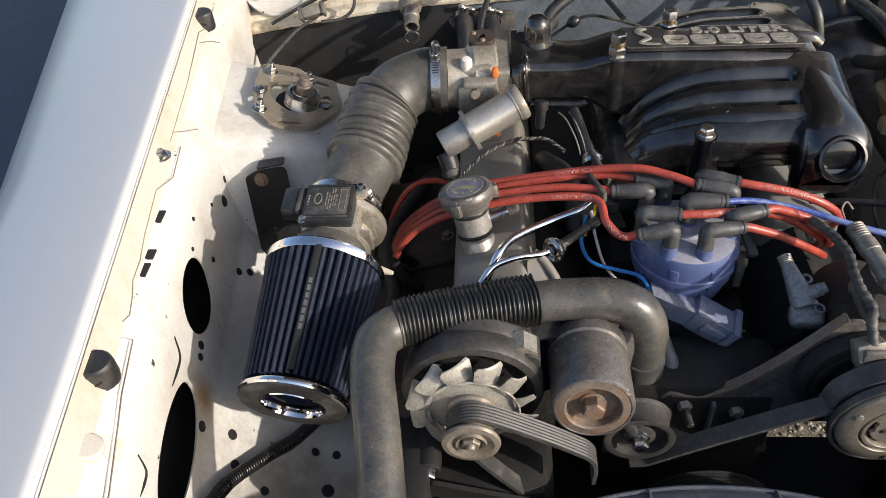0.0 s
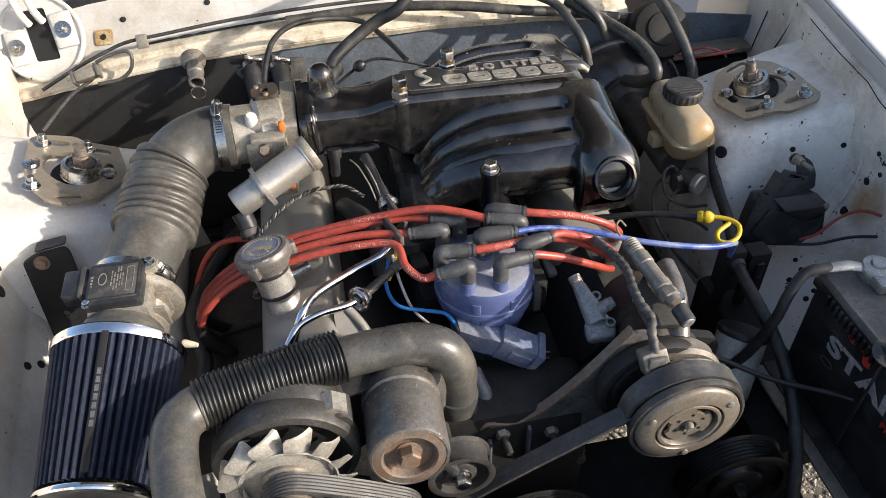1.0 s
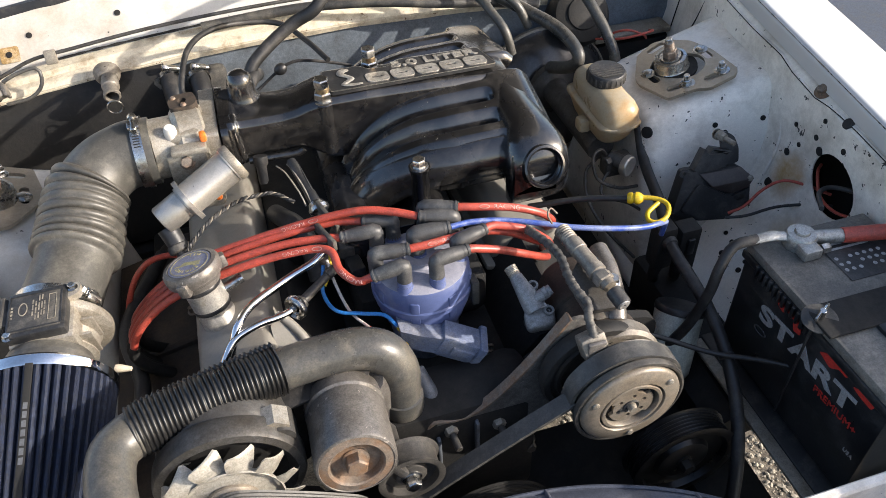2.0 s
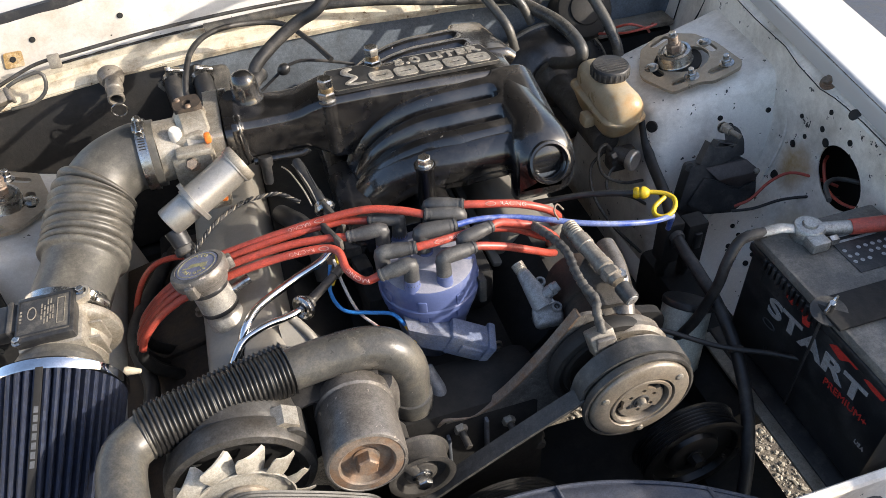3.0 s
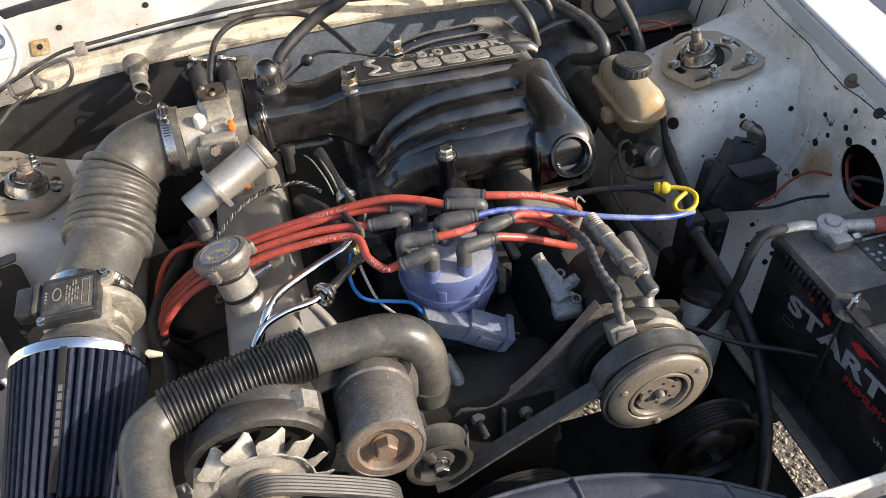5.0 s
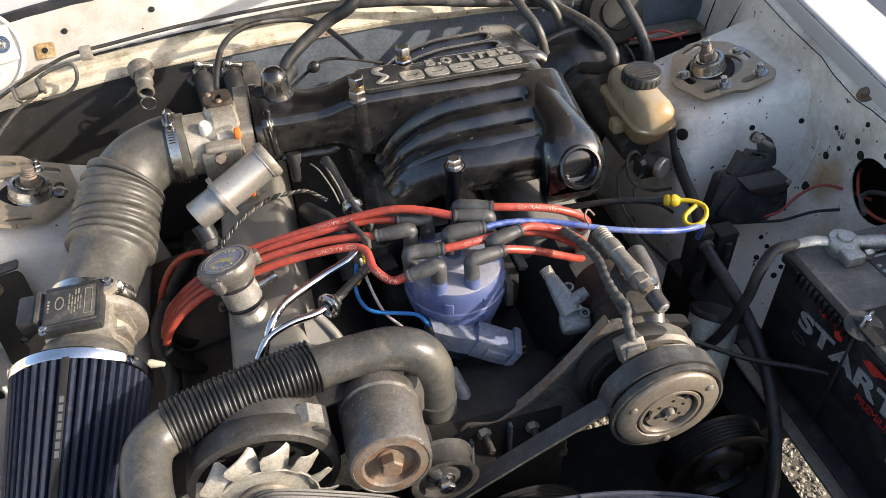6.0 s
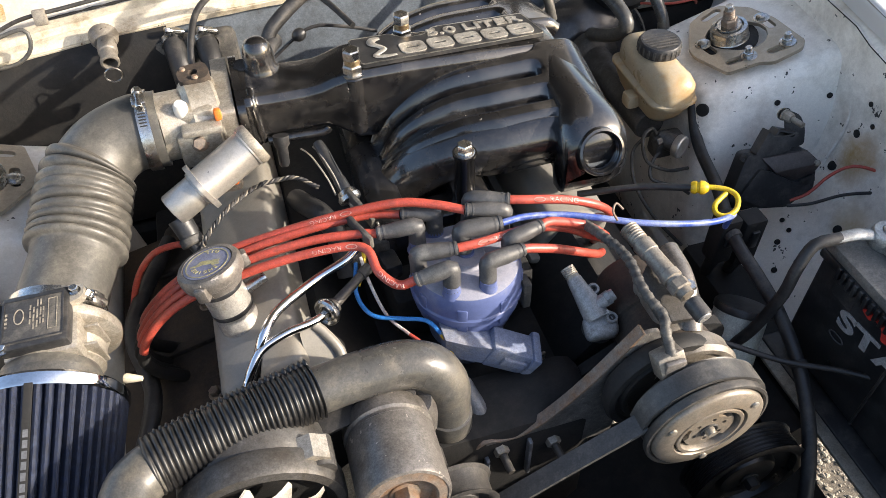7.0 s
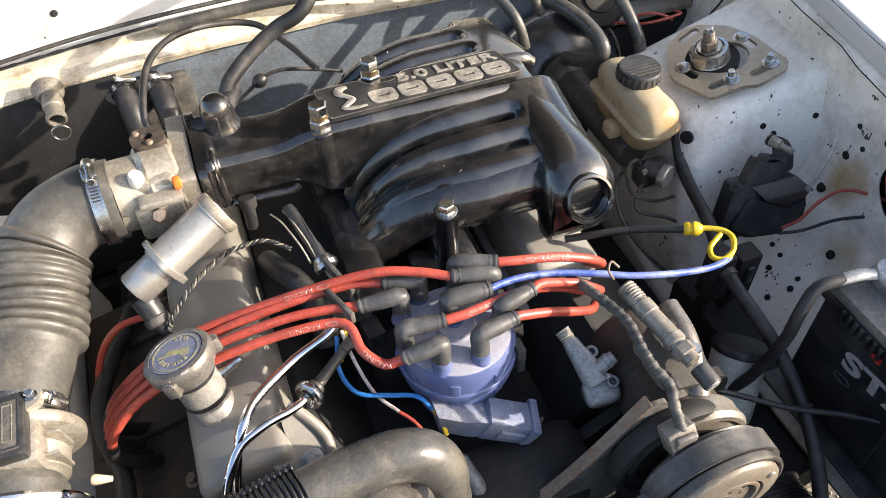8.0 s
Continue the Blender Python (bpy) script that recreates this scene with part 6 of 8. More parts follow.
# ---- spark plug wires ----
def boot(parent, tip, bend, tail, r=0.0086):
    """A moulded boot: a tower collar at tip, an elbow, and a sleeve to the wire at tail."""
    tip, bend, tail = Vector(tip), Vector(bend), Vector(tail)
    pts = [tip, tip.lerp(bend, 0.55), tip.lerp(bend, 0.95), bend.lerp(tail, 0.16), bend.lerp(tail, 0.5), tail] if (bend - tip).length > 0.004 else [tip, tip.lerp(tail, 0.5), tail]
    b = part("boot", tube(pts, [r * 1.18] + [r * 1.12] * (len(pts) - 2) + [r * 0.84], 16, 0.003), BOOT, parent, "grey rubber plug boot")
    d = (tail - bend).normalized()
    for k in (0.0, 0.006):
        part("boot_ring", lathe([(r * 0.80, -0.0015), (r * 0.98, -0.001), (r * 0.98, 0.001), (r * 0.80, 0.0015)], tail - d * (0.003 + k), tail + d, 16), BOOT, b)
    return b


def tower(x, y):
    part("tower", lathe([(0.0125, 0.0), (0.0105, 0.004), (0.0095, 0.016), (0.0, 0.016)], (x, y, 0.856), (x, y, 0.9), 18), DIST, dcap)


WIRES = [
    # tower, elbow, sleeve end, then the wire's way
    ((-0.028, 0.630, 0.864), (-0.027, 0.634, 0.893), (-0.066, 0.639, 0.881), [(-0.084, 0.644, 0.874), (-0.101, 0.664, 0.880), (-0.110, 0.700, 0.886), (-0.165, 0.715, 0.880), (-0.24, 0.725, 0.862), (-0.31, 0.735, 0.832), (-0.350, 0.733, 0.808), (-0.376, 0.728, 0.780), (-0.386, 0.728, 0.750), (-0.378, 0.735, 0.715), (-0.355, 0.745, 0.68)]),
    ((-0.046, 0.706, 0.864), (-0.045, 0.708, 0.893), (-0.090, 0.715, 0.887), [(-0.11, 0.722, 0.886), (-0.165, 0.735, 0.879), (-0.24, 0.743, 0.862), (-0.31, 0.748, 0.833), (-0.352, 0.746, 0.806), (-0.378, 0.741, 0.778), (-0.390, 0.742, 0.748), (-0.386, 0.75, 0.71), (-0.365, 0.76, 0.67)]),
    ((-0.020, 0.722, 0.864), (-0.020, 0.722, 0.892), (-0.058, 0.732, 0.892), [(-0.095, 0.748, 0.887), (-0.165, 0.756, 0.877), (-0.24, 0.762, 0.858), (-0.31, 0.765, 0.83), (-0.354, 0.760, 0.803), (-0.380, 0.755, 0.774), (-0.392, 0.757, 0.742), (-0.39, 0.77, 0.70), (-0.37, 0.78, 0.66)]),
    ((0.054, 0.700, 0.864), (0.055, 0.693, 0.901), (0.010, 0.702, 0.906), [(-0.02, 0.718, 0.909), (-0.06, 0.735, 0.908), (-0.12, 0.752, 0.893), (-0.20, 0.768, 0.870), (-0.27, 0.775, 0.85), (-0.33, 0.772, 0.822), (-0.370, 0.768, 0.788), (-0.386, 0.769, 0.755), (-0.384, 0.785, 0.71), (-0.36, 0.80, 0.67)]),
    ((0.022, 0.722, 0.864), (0.022, 0.718, 0.906), (0.064, 0.700, 0.908), [(0.08, 0.696, 0.907), (0.13, 0.692, 0.896), (0.17, 0.690, 0.878), (0.195, 0.698, 0.852), (0.21, 0.73, 0.81), (0.22, 0.77, 0.77)]),
    ((0.050, 0.660, 0.864), (0.047, 0.653, 0.894), (0.088, 0.661, 0.897), [(0.10, 0.664, 0.896), (0.14, 0.660, 0.882), (0.170, 0.664, 0.854), (0.19, 0.685, 0.82), (0.205, 0.72, 0.78)]),
    ((-0.056, 0.662, 0.864), (-0.056, 0.666, 0.892), (-0.012, 0.658, 0.895), [(0.010, 0.657, 0.896), (0.040, 0.662, 0.893), (0.080, 0.668, 0.888), (0.12, 0.668, 0.876), (0.155, 0.672, 0.850), (0.18, 0.69, 0.82), (0.20, 0.73, 0.77)]),
    ((0.012, 0.624, 0.864), (0.013, 0.630, 0.893), (0.057, 0.636, 0.893), [(0.066, 0.637, 0.890), (0.10, 0.641, 0.874), (0.135, 0.646, 0.852), (0.165, 0.66, 0.825), (0.19, 0.69, 0.79)]),
]
wset = thing("spark_plug_wires", (0.0, 0.70, 0.77), "bright red silicone spark plug wires with grey boots", "wires")
for tip, bend, tail, way in WIRES:
    tower(tip[0], tip[1])
    drops = way[-1][0] < -0.3
    w = part("wire", tube([tail] + (way[:-2] if drops else way), 0.0053, 14, 0.006), RED, wset)
    # the dropping ends sink into shade, so a near-black tube replaces the red
    if drops:
        part("plug_boot", tube([V(*way[-4]).lerp(V(*way[-3]), 0.5)] + way[-3:], [0.0062, 0.0078, 0.0082, 0.0082], 14), GRIME_SHADE, w, "near-black lower end of the wire, coloured for shade")
    boot(w, tip, bend, tail)


def wire_print(parent, pts, s0, body, size, facing=(0.0, -0.75, 0.66), r=0.0055, mark=True):
    """White print wrapped on a wire from arc length s0 on; an oval mark stands before it."""
    line, _ = spline(pts, 0.002)
    dist = [0.0]
    for p, q in zip(line, line[1:]):
        dist.append(dist[-1] + (q - p).length)

    def place(x, y):
        s = s0 + x
        k = max(0, min(len(line) - 2, next((i for i in range(len(dist) - 1) if dist[i + 1] >= s), len(line) - 2)))
        t = (line[k + 1] - line[k]).normalized()
        p = line[k] + t * (s - dist[k])
        n = Vector(facing)
        n = (n - t * n.dot(t)).normalized()
        b = n.cross(t)
        a = y / r
        return p + (r + 0.0002) * (n * math.cos(a) + b * math.sin(a))

    bm = words(body, size, Matrix.Identity(4), 0.0, "LEFT", 1.25)
    if mark:
        ring = slab(circle(-0.012, 0.0, 0.0072, 20, 0.0030), 0.00005, Matrix.Identity(4), [circle(-0.012, 0.0, 0.0058, 20, 0.0018)])
        join(bm, ring)
    for v in bm.verts:
        v.co = place(v.co.x, v.co.y)
    part("wire_print", bm, REDPRINT, parent, "faded printed word", smooth=0)


wires = [o for o in wset.children if o.name.split(".")[0] == "wire"]
for k, s0, size in ((0, 0.012, 0.0072), (0, 0.110, 0.0072), (3, 0.15, 0.0070), (4, 0.045, 0.0080), (6, 0.040, 0.0070)):
    wire_print(wires[k], [WIRES[k][2]] + WIRES[k][3], s0, "RACING", size, mark=(k, s0) != (0, 0.012))
coilw = thing("coil_wire", (0.1, 0.67, 0.85), "blue silicone coil wire with a grey boot", "wires")
tower(0.002, 0.672)
cw = part("wire", tube([(0.046, 0.677, 0.898), (0.075, 0.682, 0.894), (0.12, 0.682, 0.884), (0.17, 0.670, 0.874), (0.21, 0.658, 0.866), (0.26, 0.650, 0.856), (0.31, 0.650, 0.844), (0.345, 0.660, 0.834), (0.364, 0.678, 0.815), (0.37, 0.69, 0.78)], 0.0040, 14, 0.006), BLUEW, coilw)
boot(cw, (0.000, 0.676, 0.868), (-0.001, 0.681, 0.897), (0.046, 0.677, 0.898), 0.0095)
for c, tilt in ((V(-0.108, 0.728, 0.886), 0), (V(-0.098, 0.765, 0.884), 10)):
    solo("wire_separator", box(None, (0.006, 0.055, 0.016), 0.002, Matrix.Translation(c) @ Matrix.Rotation(radians(20), 4, "Z") @ Matrix.Rotation(radians(tilt), 4, "X")), PLASTIC_D, "dark plastic comb that spaces the red wires", "clip", "wire separators")

# ---- dipstick tube, its chrome handle and small wires ----
ds = thing("chrome_bracket_tube", (-0.2, 0.68, 0.77), "chromed dipstick tube bent beside the oil filler", "tube")
part("tube", tube([(-0.285, 0.578, 0.76), (-0.276, 0.588, 0.790), (-0.266, 0.600, 0.815), (-0.254, 0.615, 0.832), (-0.240, 0.630, 0.840), (-0.212, 0.642, 0.842), (-0.188, 0.650, 0.838), (-0.174, 0.657, 0.8355), (-0.163, 0.666, 0.833)], 0.0050, 14, 0.005), CHROME, ds)
part("upper_tube", tube([(-0.262, 0.610, 0.78), (-0.252, 0.621, 0.815), (-0.243, 0.632, 0.838), (-0.233, 0.645, 0.850), (-0.214, 0.672, 0.849), (-0.17, 0.704, 0.846), (-0.130, 0.716, 0.855), (-0.112, 0.725, 0.864)], 0.0054, 14, 0.005), CHROME, ds)
part("collar", lathe([(0.005, -0.004), (0.0145, -0.004), (0.0165, -0.001), (0.0165, 0.004), (0.0140, 0.006), (0.0115, 0.0035), (0.009, 0.0045), (0.007, 0.002)], (-0.163, 0.666, 0.833), (-0.182, 0.650, 0.838), 28), STEEL, ds, "steel cup washer")
part("stem", lathe([(0.0, -0.004), (0.0120, -0.003), (0.0090, 0.010), (0.0062, 0.012), (0.0055, 0.055), (0.0072, 0.056), (0.0066, 0.070), (0.0, 0.071)], (-0.161, 0.668, 0.832), (-0.112, 0.703, 0.842), 18), BELTRIM, ds, "dark grey stem")
part("lower_tube", tube([(-0.266, 0.600, 0.815), (-0.272, 0.592, 0.800), (-0.280, 0.583, 0.775), (-0.29, 0.575, 0.72)], [0.0056, 0.0072, 0.0078, 0.0078], 14), BELTRIM, ds, "dark stained lower tube")
for nm, pts, r, mm, lab in (
        ("blue_wire", [(-0.118, 0.722, 0.84), (-0.126, 0.690, 0.822), (-0.115, 0.66, 0.815), (-0.085, 0.645, 0.815), (-0.058, 0.632, 0.816), (-0.045, 0.615, 0.806)], 0.0026, BLUEL, "thin bright blue wire"),
        ("white_wire", [(-0.112, 0.72, 0.85), (-0.108, 0.690, 0.830), (-0.098, 0.655, 0.812), (-0.080, 0.627, 0.806)], 0.0020, WHITEW, "thin dirty white wire"),
        ("yellow_wire", [(-0.105, 0.735, 0.85), (-0.110, 0.715, 0.838), (-0.122, 0.698, 0.826)], 0.0026, YELLOW, "thin yellow wire")):
    solo(nm, tube(pts, r, 8, 0.005), mm, lab + " beside the distributor", "wire")
solo("red_wire", tube([(-0.080, 0.627, 0.806), (-0.068, 0.612, 0.802), (-0.060, 0.596, 0.792)], 0.0021, 8), RED, "red end of the thin white wire", "wire")
solo("yellow_wire", tube([(-0.046, 0.617, 0.807), (-0.041, 0.606, 0.800), (-0.040, 0.592, 0.788)], 0.0028, 8), YELLOW, "yellow end of the thin blue wire", "wire")
SEN_A, SEN_B = V(-0.099, 0.774, 0.866), V(-0.121, 0.842, 0.905)
sen = thing("temperature_sender", (-0.105, 0.78, 0.83), "black barrelled sender with a steel cup and bare leads", "sensor")
part("tip", lathe([(0.0, 0.0), (0.0048, 0.0), (0.0055, 0.004), (0.0055, 0.022), (0.0, 0.022)], SEN_A, SEN_B, 16), DUSTY, sen)
part("flange", lathe([(0.0, 0.018), (0.0100, 0.018), (0.0140, 0.021), (0.0145, 0.026), (0.0125, 0.029), (0.0105, 0.034), (0.0, 0.036)], SEN_A, SEN_B, 24), STEEL, sen, "steel cup flange")
part("barrel", lathe([(0.0, 0.033), (0.0080, 0.033), (0.0080, 0.050), (0.0070, 0.052), (0.0065, 0.104), (0.0050, 0.106), (0.0, 0.106)], SEN_A, SEN_B, 18), PLASTIC, sen, "black barrel")
for dx, sag in ((-0.012, 0.010), (-0.004, 0.0), (0.004, -0.002)):
    part("lead", tube([SEN_A.lerp(SEN_B, 0.42) + V(dx * 1.1, -0.006, 0.002), SEN_A.lerp(SEN_B, 0.7) + V(dx, -0.004 - sag * 0.5, 0.005), SEN_A.lerp(SEN_B, 1.05) + V(dx * 1.4, 0, 0.004), SEN_A.lerp(SEN_B, 1.25) + V(dx * 1.8, 0.004, -0.004)], 0.0011, 8), DUSTY if dx < 0 else PLASTIC, sen)
solo("heater_hose", tube([(-0.165, 0.90, 0.80), (-0.155, 0.855, 0.825), (-0.140, 0.82, 0.835), (-0.128, 0.79, 0.82), (-0.125, 0.76, 0.78)], 0.014, 18), RUBBER_D, "black bent heater hose beside the valve cover", "hose")
for x, y, z, c in ((-0.118, 0.79, 0.815, PLASTIC), (-0.09, 0.80, 0.81, PLASTIC), (-0.105, 0.77, 0.80, RUSTSTEEL), (-0.08, 0.765, 0.825, PLASTIC_D), (-0.075, 0.735, 0.81, PLASTIC)):
    solo("wiring_connector", box(None, (0.022, 0.032, 0.022), 0.004, Matrix.Translation(V(x, y, z)) @ Matrix.Rotation(x * 40, 4, "Z")), c, "small dark wiring connector on the lower intake", "connector", "wiring connectors")


# ================= round the bay =================
# ---- camber plates on the strut towers ----
def camber_plate(s):
    """The plate leans towards the car's middle; slots, a bearing cup, a stud and bolts. One casting serves both sides, turned round."""
    tilt = math.atan(0.28)
    o = V(s * 0.540, 0.978, 0.855)
    m = frame_of(o, (math.cos(tilt), 0, s * math.sin(tilt)), (0, 1, 0))
    t = thing("camber_plate", o, "golden zinc camber plate bolted on the strut tower" if s > 0 else "sunlit tan camber plate bolted on the strut tower", "camber plate", "camber plates")

    def put(pts):
        return [(x * s * 1.03 if s > 0 else -x * 1.06 - 0.013, y if s > 0 else 0.030 - y) for x, y in pts]
    poly = rounded(put([(-0.043, -0.058), (0.003, -0.064), (0.020, -0.076), (0.066, -0.073), (0.078, -0.061), (0.074, 0.012), (0.060, 0.058), (0.030, 0.090), (0.008, 0.096), (-0.029, 0.080), (-0.060, 0.025), (-0.062, 0.004)]), 0.006)
    holes = [slot(0.010, 0.010, 0.022, 0.034, -45), slot(-0.013, -0.041, 0.030, 0.0068, -6), slot(0.045, -0.054, 0.030, 0.0068, -4), slot(-0.038, 0.010, 0.028, 0.0064, -82), slot(0.060, 0.012, 0.028, 0.0064, 92), slot(0.006, 0.078, 0.024, 0.0064, 14)]
    part("plate", slab(poly, 0.006, m, [put(h) for h in holes]), CAMPLATE, t)
    foot = V(0.003 if s > 0 else -0.010, 0.018 if s > 0 else 0.012, 0)
    part("spacer", slab(circle(foot.x, foot.y, 0.043, 32), 0.004, m @ Matrix.Translation(V(0, 0, -0.004)), [circle(foot.x, foot.y, 0.02, 20)]), GRIME_SHADE, t)
    n = (m.to_3x3() @ V(0, 0, 1)).normalized()
    c = m @ foot
    part("bearing_cup", lathe([(0.0, -0.003), (0.029, -0.003), (0.030, 0.004), (0.0285, 0.006), (0.0285, 0.017), (0.0265, 0.020), (0.0265, 0.023), (0.0215, 0.024), (0.020, 0.020), (0.0, 0.019)], c, c + n, 40), STEEL, t)
    part("washer", lathe([(0.0, 0.026), (0.018, 0.026), (0.0185, 0.024), (0.0185, 0.019), (0.0, 0.019)], c, c + n, 32), STEEL, t)
    nut = part("strut_nut", hexbolt(c + n * 0.024, c + n * 0.038, 0.0125, 1.2), RUSTSTEEL, t)
    part("stud", lathe([(0.0, 0.052), (0.0075, 0.052), (0.0085, 0.050)] + [(0.0086 - 0.0008 * (i % 2), 0.049 - 0.0016 * i) for i in range(9)] + [(0.0086, 0.032)], c, c + n, 20), RUSTSTEEL, nut)
    if s > 0:
        part("stud_tip", hexbolt(c + n * 0.052, c + n * 0.060, 0.0065, 1.05), STEEL, nut)
    tall = [(-0.001, -0.043, 1), (0.057, -0.049, 1), (-0.038, 0.022, 0), (0.059, 0.024, 0)]
    if s < 0:
        tall = [(-0.002, -0.042, 1), (0.059, -0.049, 1), (-0.037, 0.014, 0), (0.064, 0.009, 0), (0.054, 0.060, 1)]
    for x, y, up in tall:
        (lx, ly), = put([(x, y)])
        p = m @ V(lx, ly, 0.006)
        b = part("bolt", hexbolt(p, p + n * (0.009 if up else 0.005), 0.0082, 1.5), STEEL, t)
        if up:
            part("bolt_stud", rod(p + n * 0.009, p + n * 0.017, 0.0050, 14), STEEL, b)
    return t


camber_plate(-1)
camber_plate(1)

# ---- things on the sunlit inner fender ----
def flank_frame(side, y, z):
    """A frame on the inner fender: x ahead along the car, z out of the sheet."""
    s = s_of_z(z - 0.05 * (y - 0.9))
    p = apron_point(side, y, s)
    d = apron_point(side, y, s + 0.006) - p
    yv = (apron_point(side, y + 0.01, s) - p).normalized()
    n = yv.cross(d).normalized()
    if n.x * side > 0:
        n = -n
    m = Matrix((yv, n.cross(yv), n)).transposed().to_4x4()
    m.translation = p
    return m


# raised black discs for holes: the dark inside is only their colour
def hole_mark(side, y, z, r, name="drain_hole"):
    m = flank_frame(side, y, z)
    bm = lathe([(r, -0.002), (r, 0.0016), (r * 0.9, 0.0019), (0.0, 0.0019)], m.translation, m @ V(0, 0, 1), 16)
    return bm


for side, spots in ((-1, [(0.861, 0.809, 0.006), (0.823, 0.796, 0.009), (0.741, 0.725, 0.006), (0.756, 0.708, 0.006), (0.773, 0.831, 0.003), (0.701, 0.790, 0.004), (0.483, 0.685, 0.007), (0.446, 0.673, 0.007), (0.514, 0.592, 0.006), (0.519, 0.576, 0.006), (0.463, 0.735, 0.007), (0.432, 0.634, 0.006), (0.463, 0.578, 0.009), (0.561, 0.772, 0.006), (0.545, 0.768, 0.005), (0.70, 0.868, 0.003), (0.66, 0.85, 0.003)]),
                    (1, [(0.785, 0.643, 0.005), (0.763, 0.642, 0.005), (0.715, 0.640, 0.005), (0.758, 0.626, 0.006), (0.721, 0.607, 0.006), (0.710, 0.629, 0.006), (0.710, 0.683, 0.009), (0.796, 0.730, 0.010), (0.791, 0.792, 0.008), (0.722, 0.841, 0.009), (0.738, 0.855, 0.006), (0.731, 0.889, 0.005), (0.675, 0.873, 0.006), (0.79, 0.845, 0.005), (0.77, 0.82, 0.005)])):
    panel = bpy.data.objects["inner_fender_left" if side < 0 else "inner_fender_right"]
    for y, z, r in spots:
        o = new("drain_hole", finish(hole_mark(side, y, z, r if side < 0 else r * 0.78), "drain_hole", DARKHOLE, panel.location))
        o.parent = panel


tower_r = bpy.data.objects["strut_tower_right"]
for p, r in ((V(0.457, 0.905, 0.800), 0.010), (V(0.567, 0.878, 0.807), 0.0045), (V(0.585, 0.874, 0.792), 0.0045), (V(0.647, 0.864, 0.812), 0.0045)):
    hit, spot, way_, _ = tower_r.closest_point_on_mesh(tower_r.matrix_world.inverted() @ p)
    spot = tower_r.matrix_world @ spot
    o = new("drain_hole", finish(lathe([(r, -0.002), (r, 0.0016), (r * 0.9, 0.0019), (0.0, 0.0019)], spot, spot + way_, 16), "drain_hole", DARKHOLE, tower_r.location))
    o.parent = tower_r


def ledge(side, y, off, dz=0.0):
    return V(side * (edge_x(y) - off - (min(WIDER, max(0.004, 0.068 - off)) if side > 0 else 0)), y, lerp_list([(0.022, 0.967), (0.031, 0.938), (0.040, 0.926), (0.050, 0.918), (0.062, 0.897)], off) + 0.05 * (y - 0.9) + dz - (drop(lerp_list([(0.022, 0.967), (0.031, 0.938), (0.040, 0.926), (0.050, 0.918), (0.062, 0.897)], off)) if side > 0 else 0))


for y, turn in ((0.409, -95), (1.105, -40)):
    p = ledge(-1, y, 0.031)
    bu = thing("hood_bumper", p, "black rubber hood bumper on the fender ledge", "bumper", "hood bumpers")
    puck = loft([[p + V(k * 0.0195 * math.cos(radians(11.25 + 22.5 * i)), k * 0.0175 * math.sin(radians(11.25 + 22.5 * i)), z) for i in range(16)] for z, k in ((-0.010, 0.92), (-0.004, 1.0), (0.015, 1.0), (0.019, 0.96), (0.0205, 0.88))])
    bmesh.ops.recalc_face_normals(puck, faces=puck.faces)
    part("pad", puck, RUBBER_D, bu)
    for da in (-26, 26):
        a = radians(turn + da)
        part("slit", box(None, (0.0016, 0.0090, 0.0026), 0.0005, Matrix.Translation(p + V(0.0193 * math.cos(a), 0.0173 * math.sin(a), 0.005)) @ Matrix.Rotation(a, 4, "Z") @ Matrix.Rotation(radians(da), 4, "X")), DARKHOLE, bu)
for side, y, off in ((-1, 0.750, 0.030), (-1, 1.195, 0.032), (1, 0.765, 0.040)):
    p = ledge(side, y, off, 0.002)
    fb = thing("fender_bolt", p, "zinc fender bolt with a wide washer", "bolt", "fender bolts")
    ax = V(0, 0, 1) if side < 0 else V(-0.62, 0, 0.78)
    part("washer", lathe([(0.0, 0.0), (0.0135, 0.0), (0.0135, 0.0018), (0.0, 0.002)], p, p + ax, 24), STEEL if side < 0 else RUSTSTEEL, fb)
    part("head", hexbolt(p + ax * 0.002, p + ax * 0.010, 0.0075, 1.2), STEEL if side < 0 else RUSTSTEEL, fb)
p = ledge(-1, 0.330, 0.037, 0.001)
solo("body_plug", lathe([(0.0, 0.0065), (0.012, 0.006), (0.0145, 0.003), (0.0145, -0.004), (0.0, -0.004)], p, p + V(0.35, 0, 1), 24), FLANGE, "white painted round body plug on the ledge", "plug")
p = ledge(1, 0.690, 0.0450, 0.001)
solo("rubber_plug", lathe([(0.0, 0.003), (0.007, 0.0025), (0.0082, 0.001), (0.0082, -0.004), (0.0, -0.004)], p, p + V(-0.9, 0, 0.7), 24), RUBBER_D, "black rubber plug in the ledge seam", "plug")
for y, off, sy, sx in ((0.652, 0.040, 0.011, 0.007), (0.587, 0.040, 0.008, 0.009), (0.562, 0.040, 0.011, 0.006)):
    p = ledge(-1, y, off, 0.001)
    o = new("ledge_slot", finish(box(p, (sx * 2, sy * 2, 0.003), 0.001), "ledge_slot", DARKHOLE, bpy.data.objects["inner_fender_left"].location))
    o.parent = bpy.data.objects["inner_fender_left"]
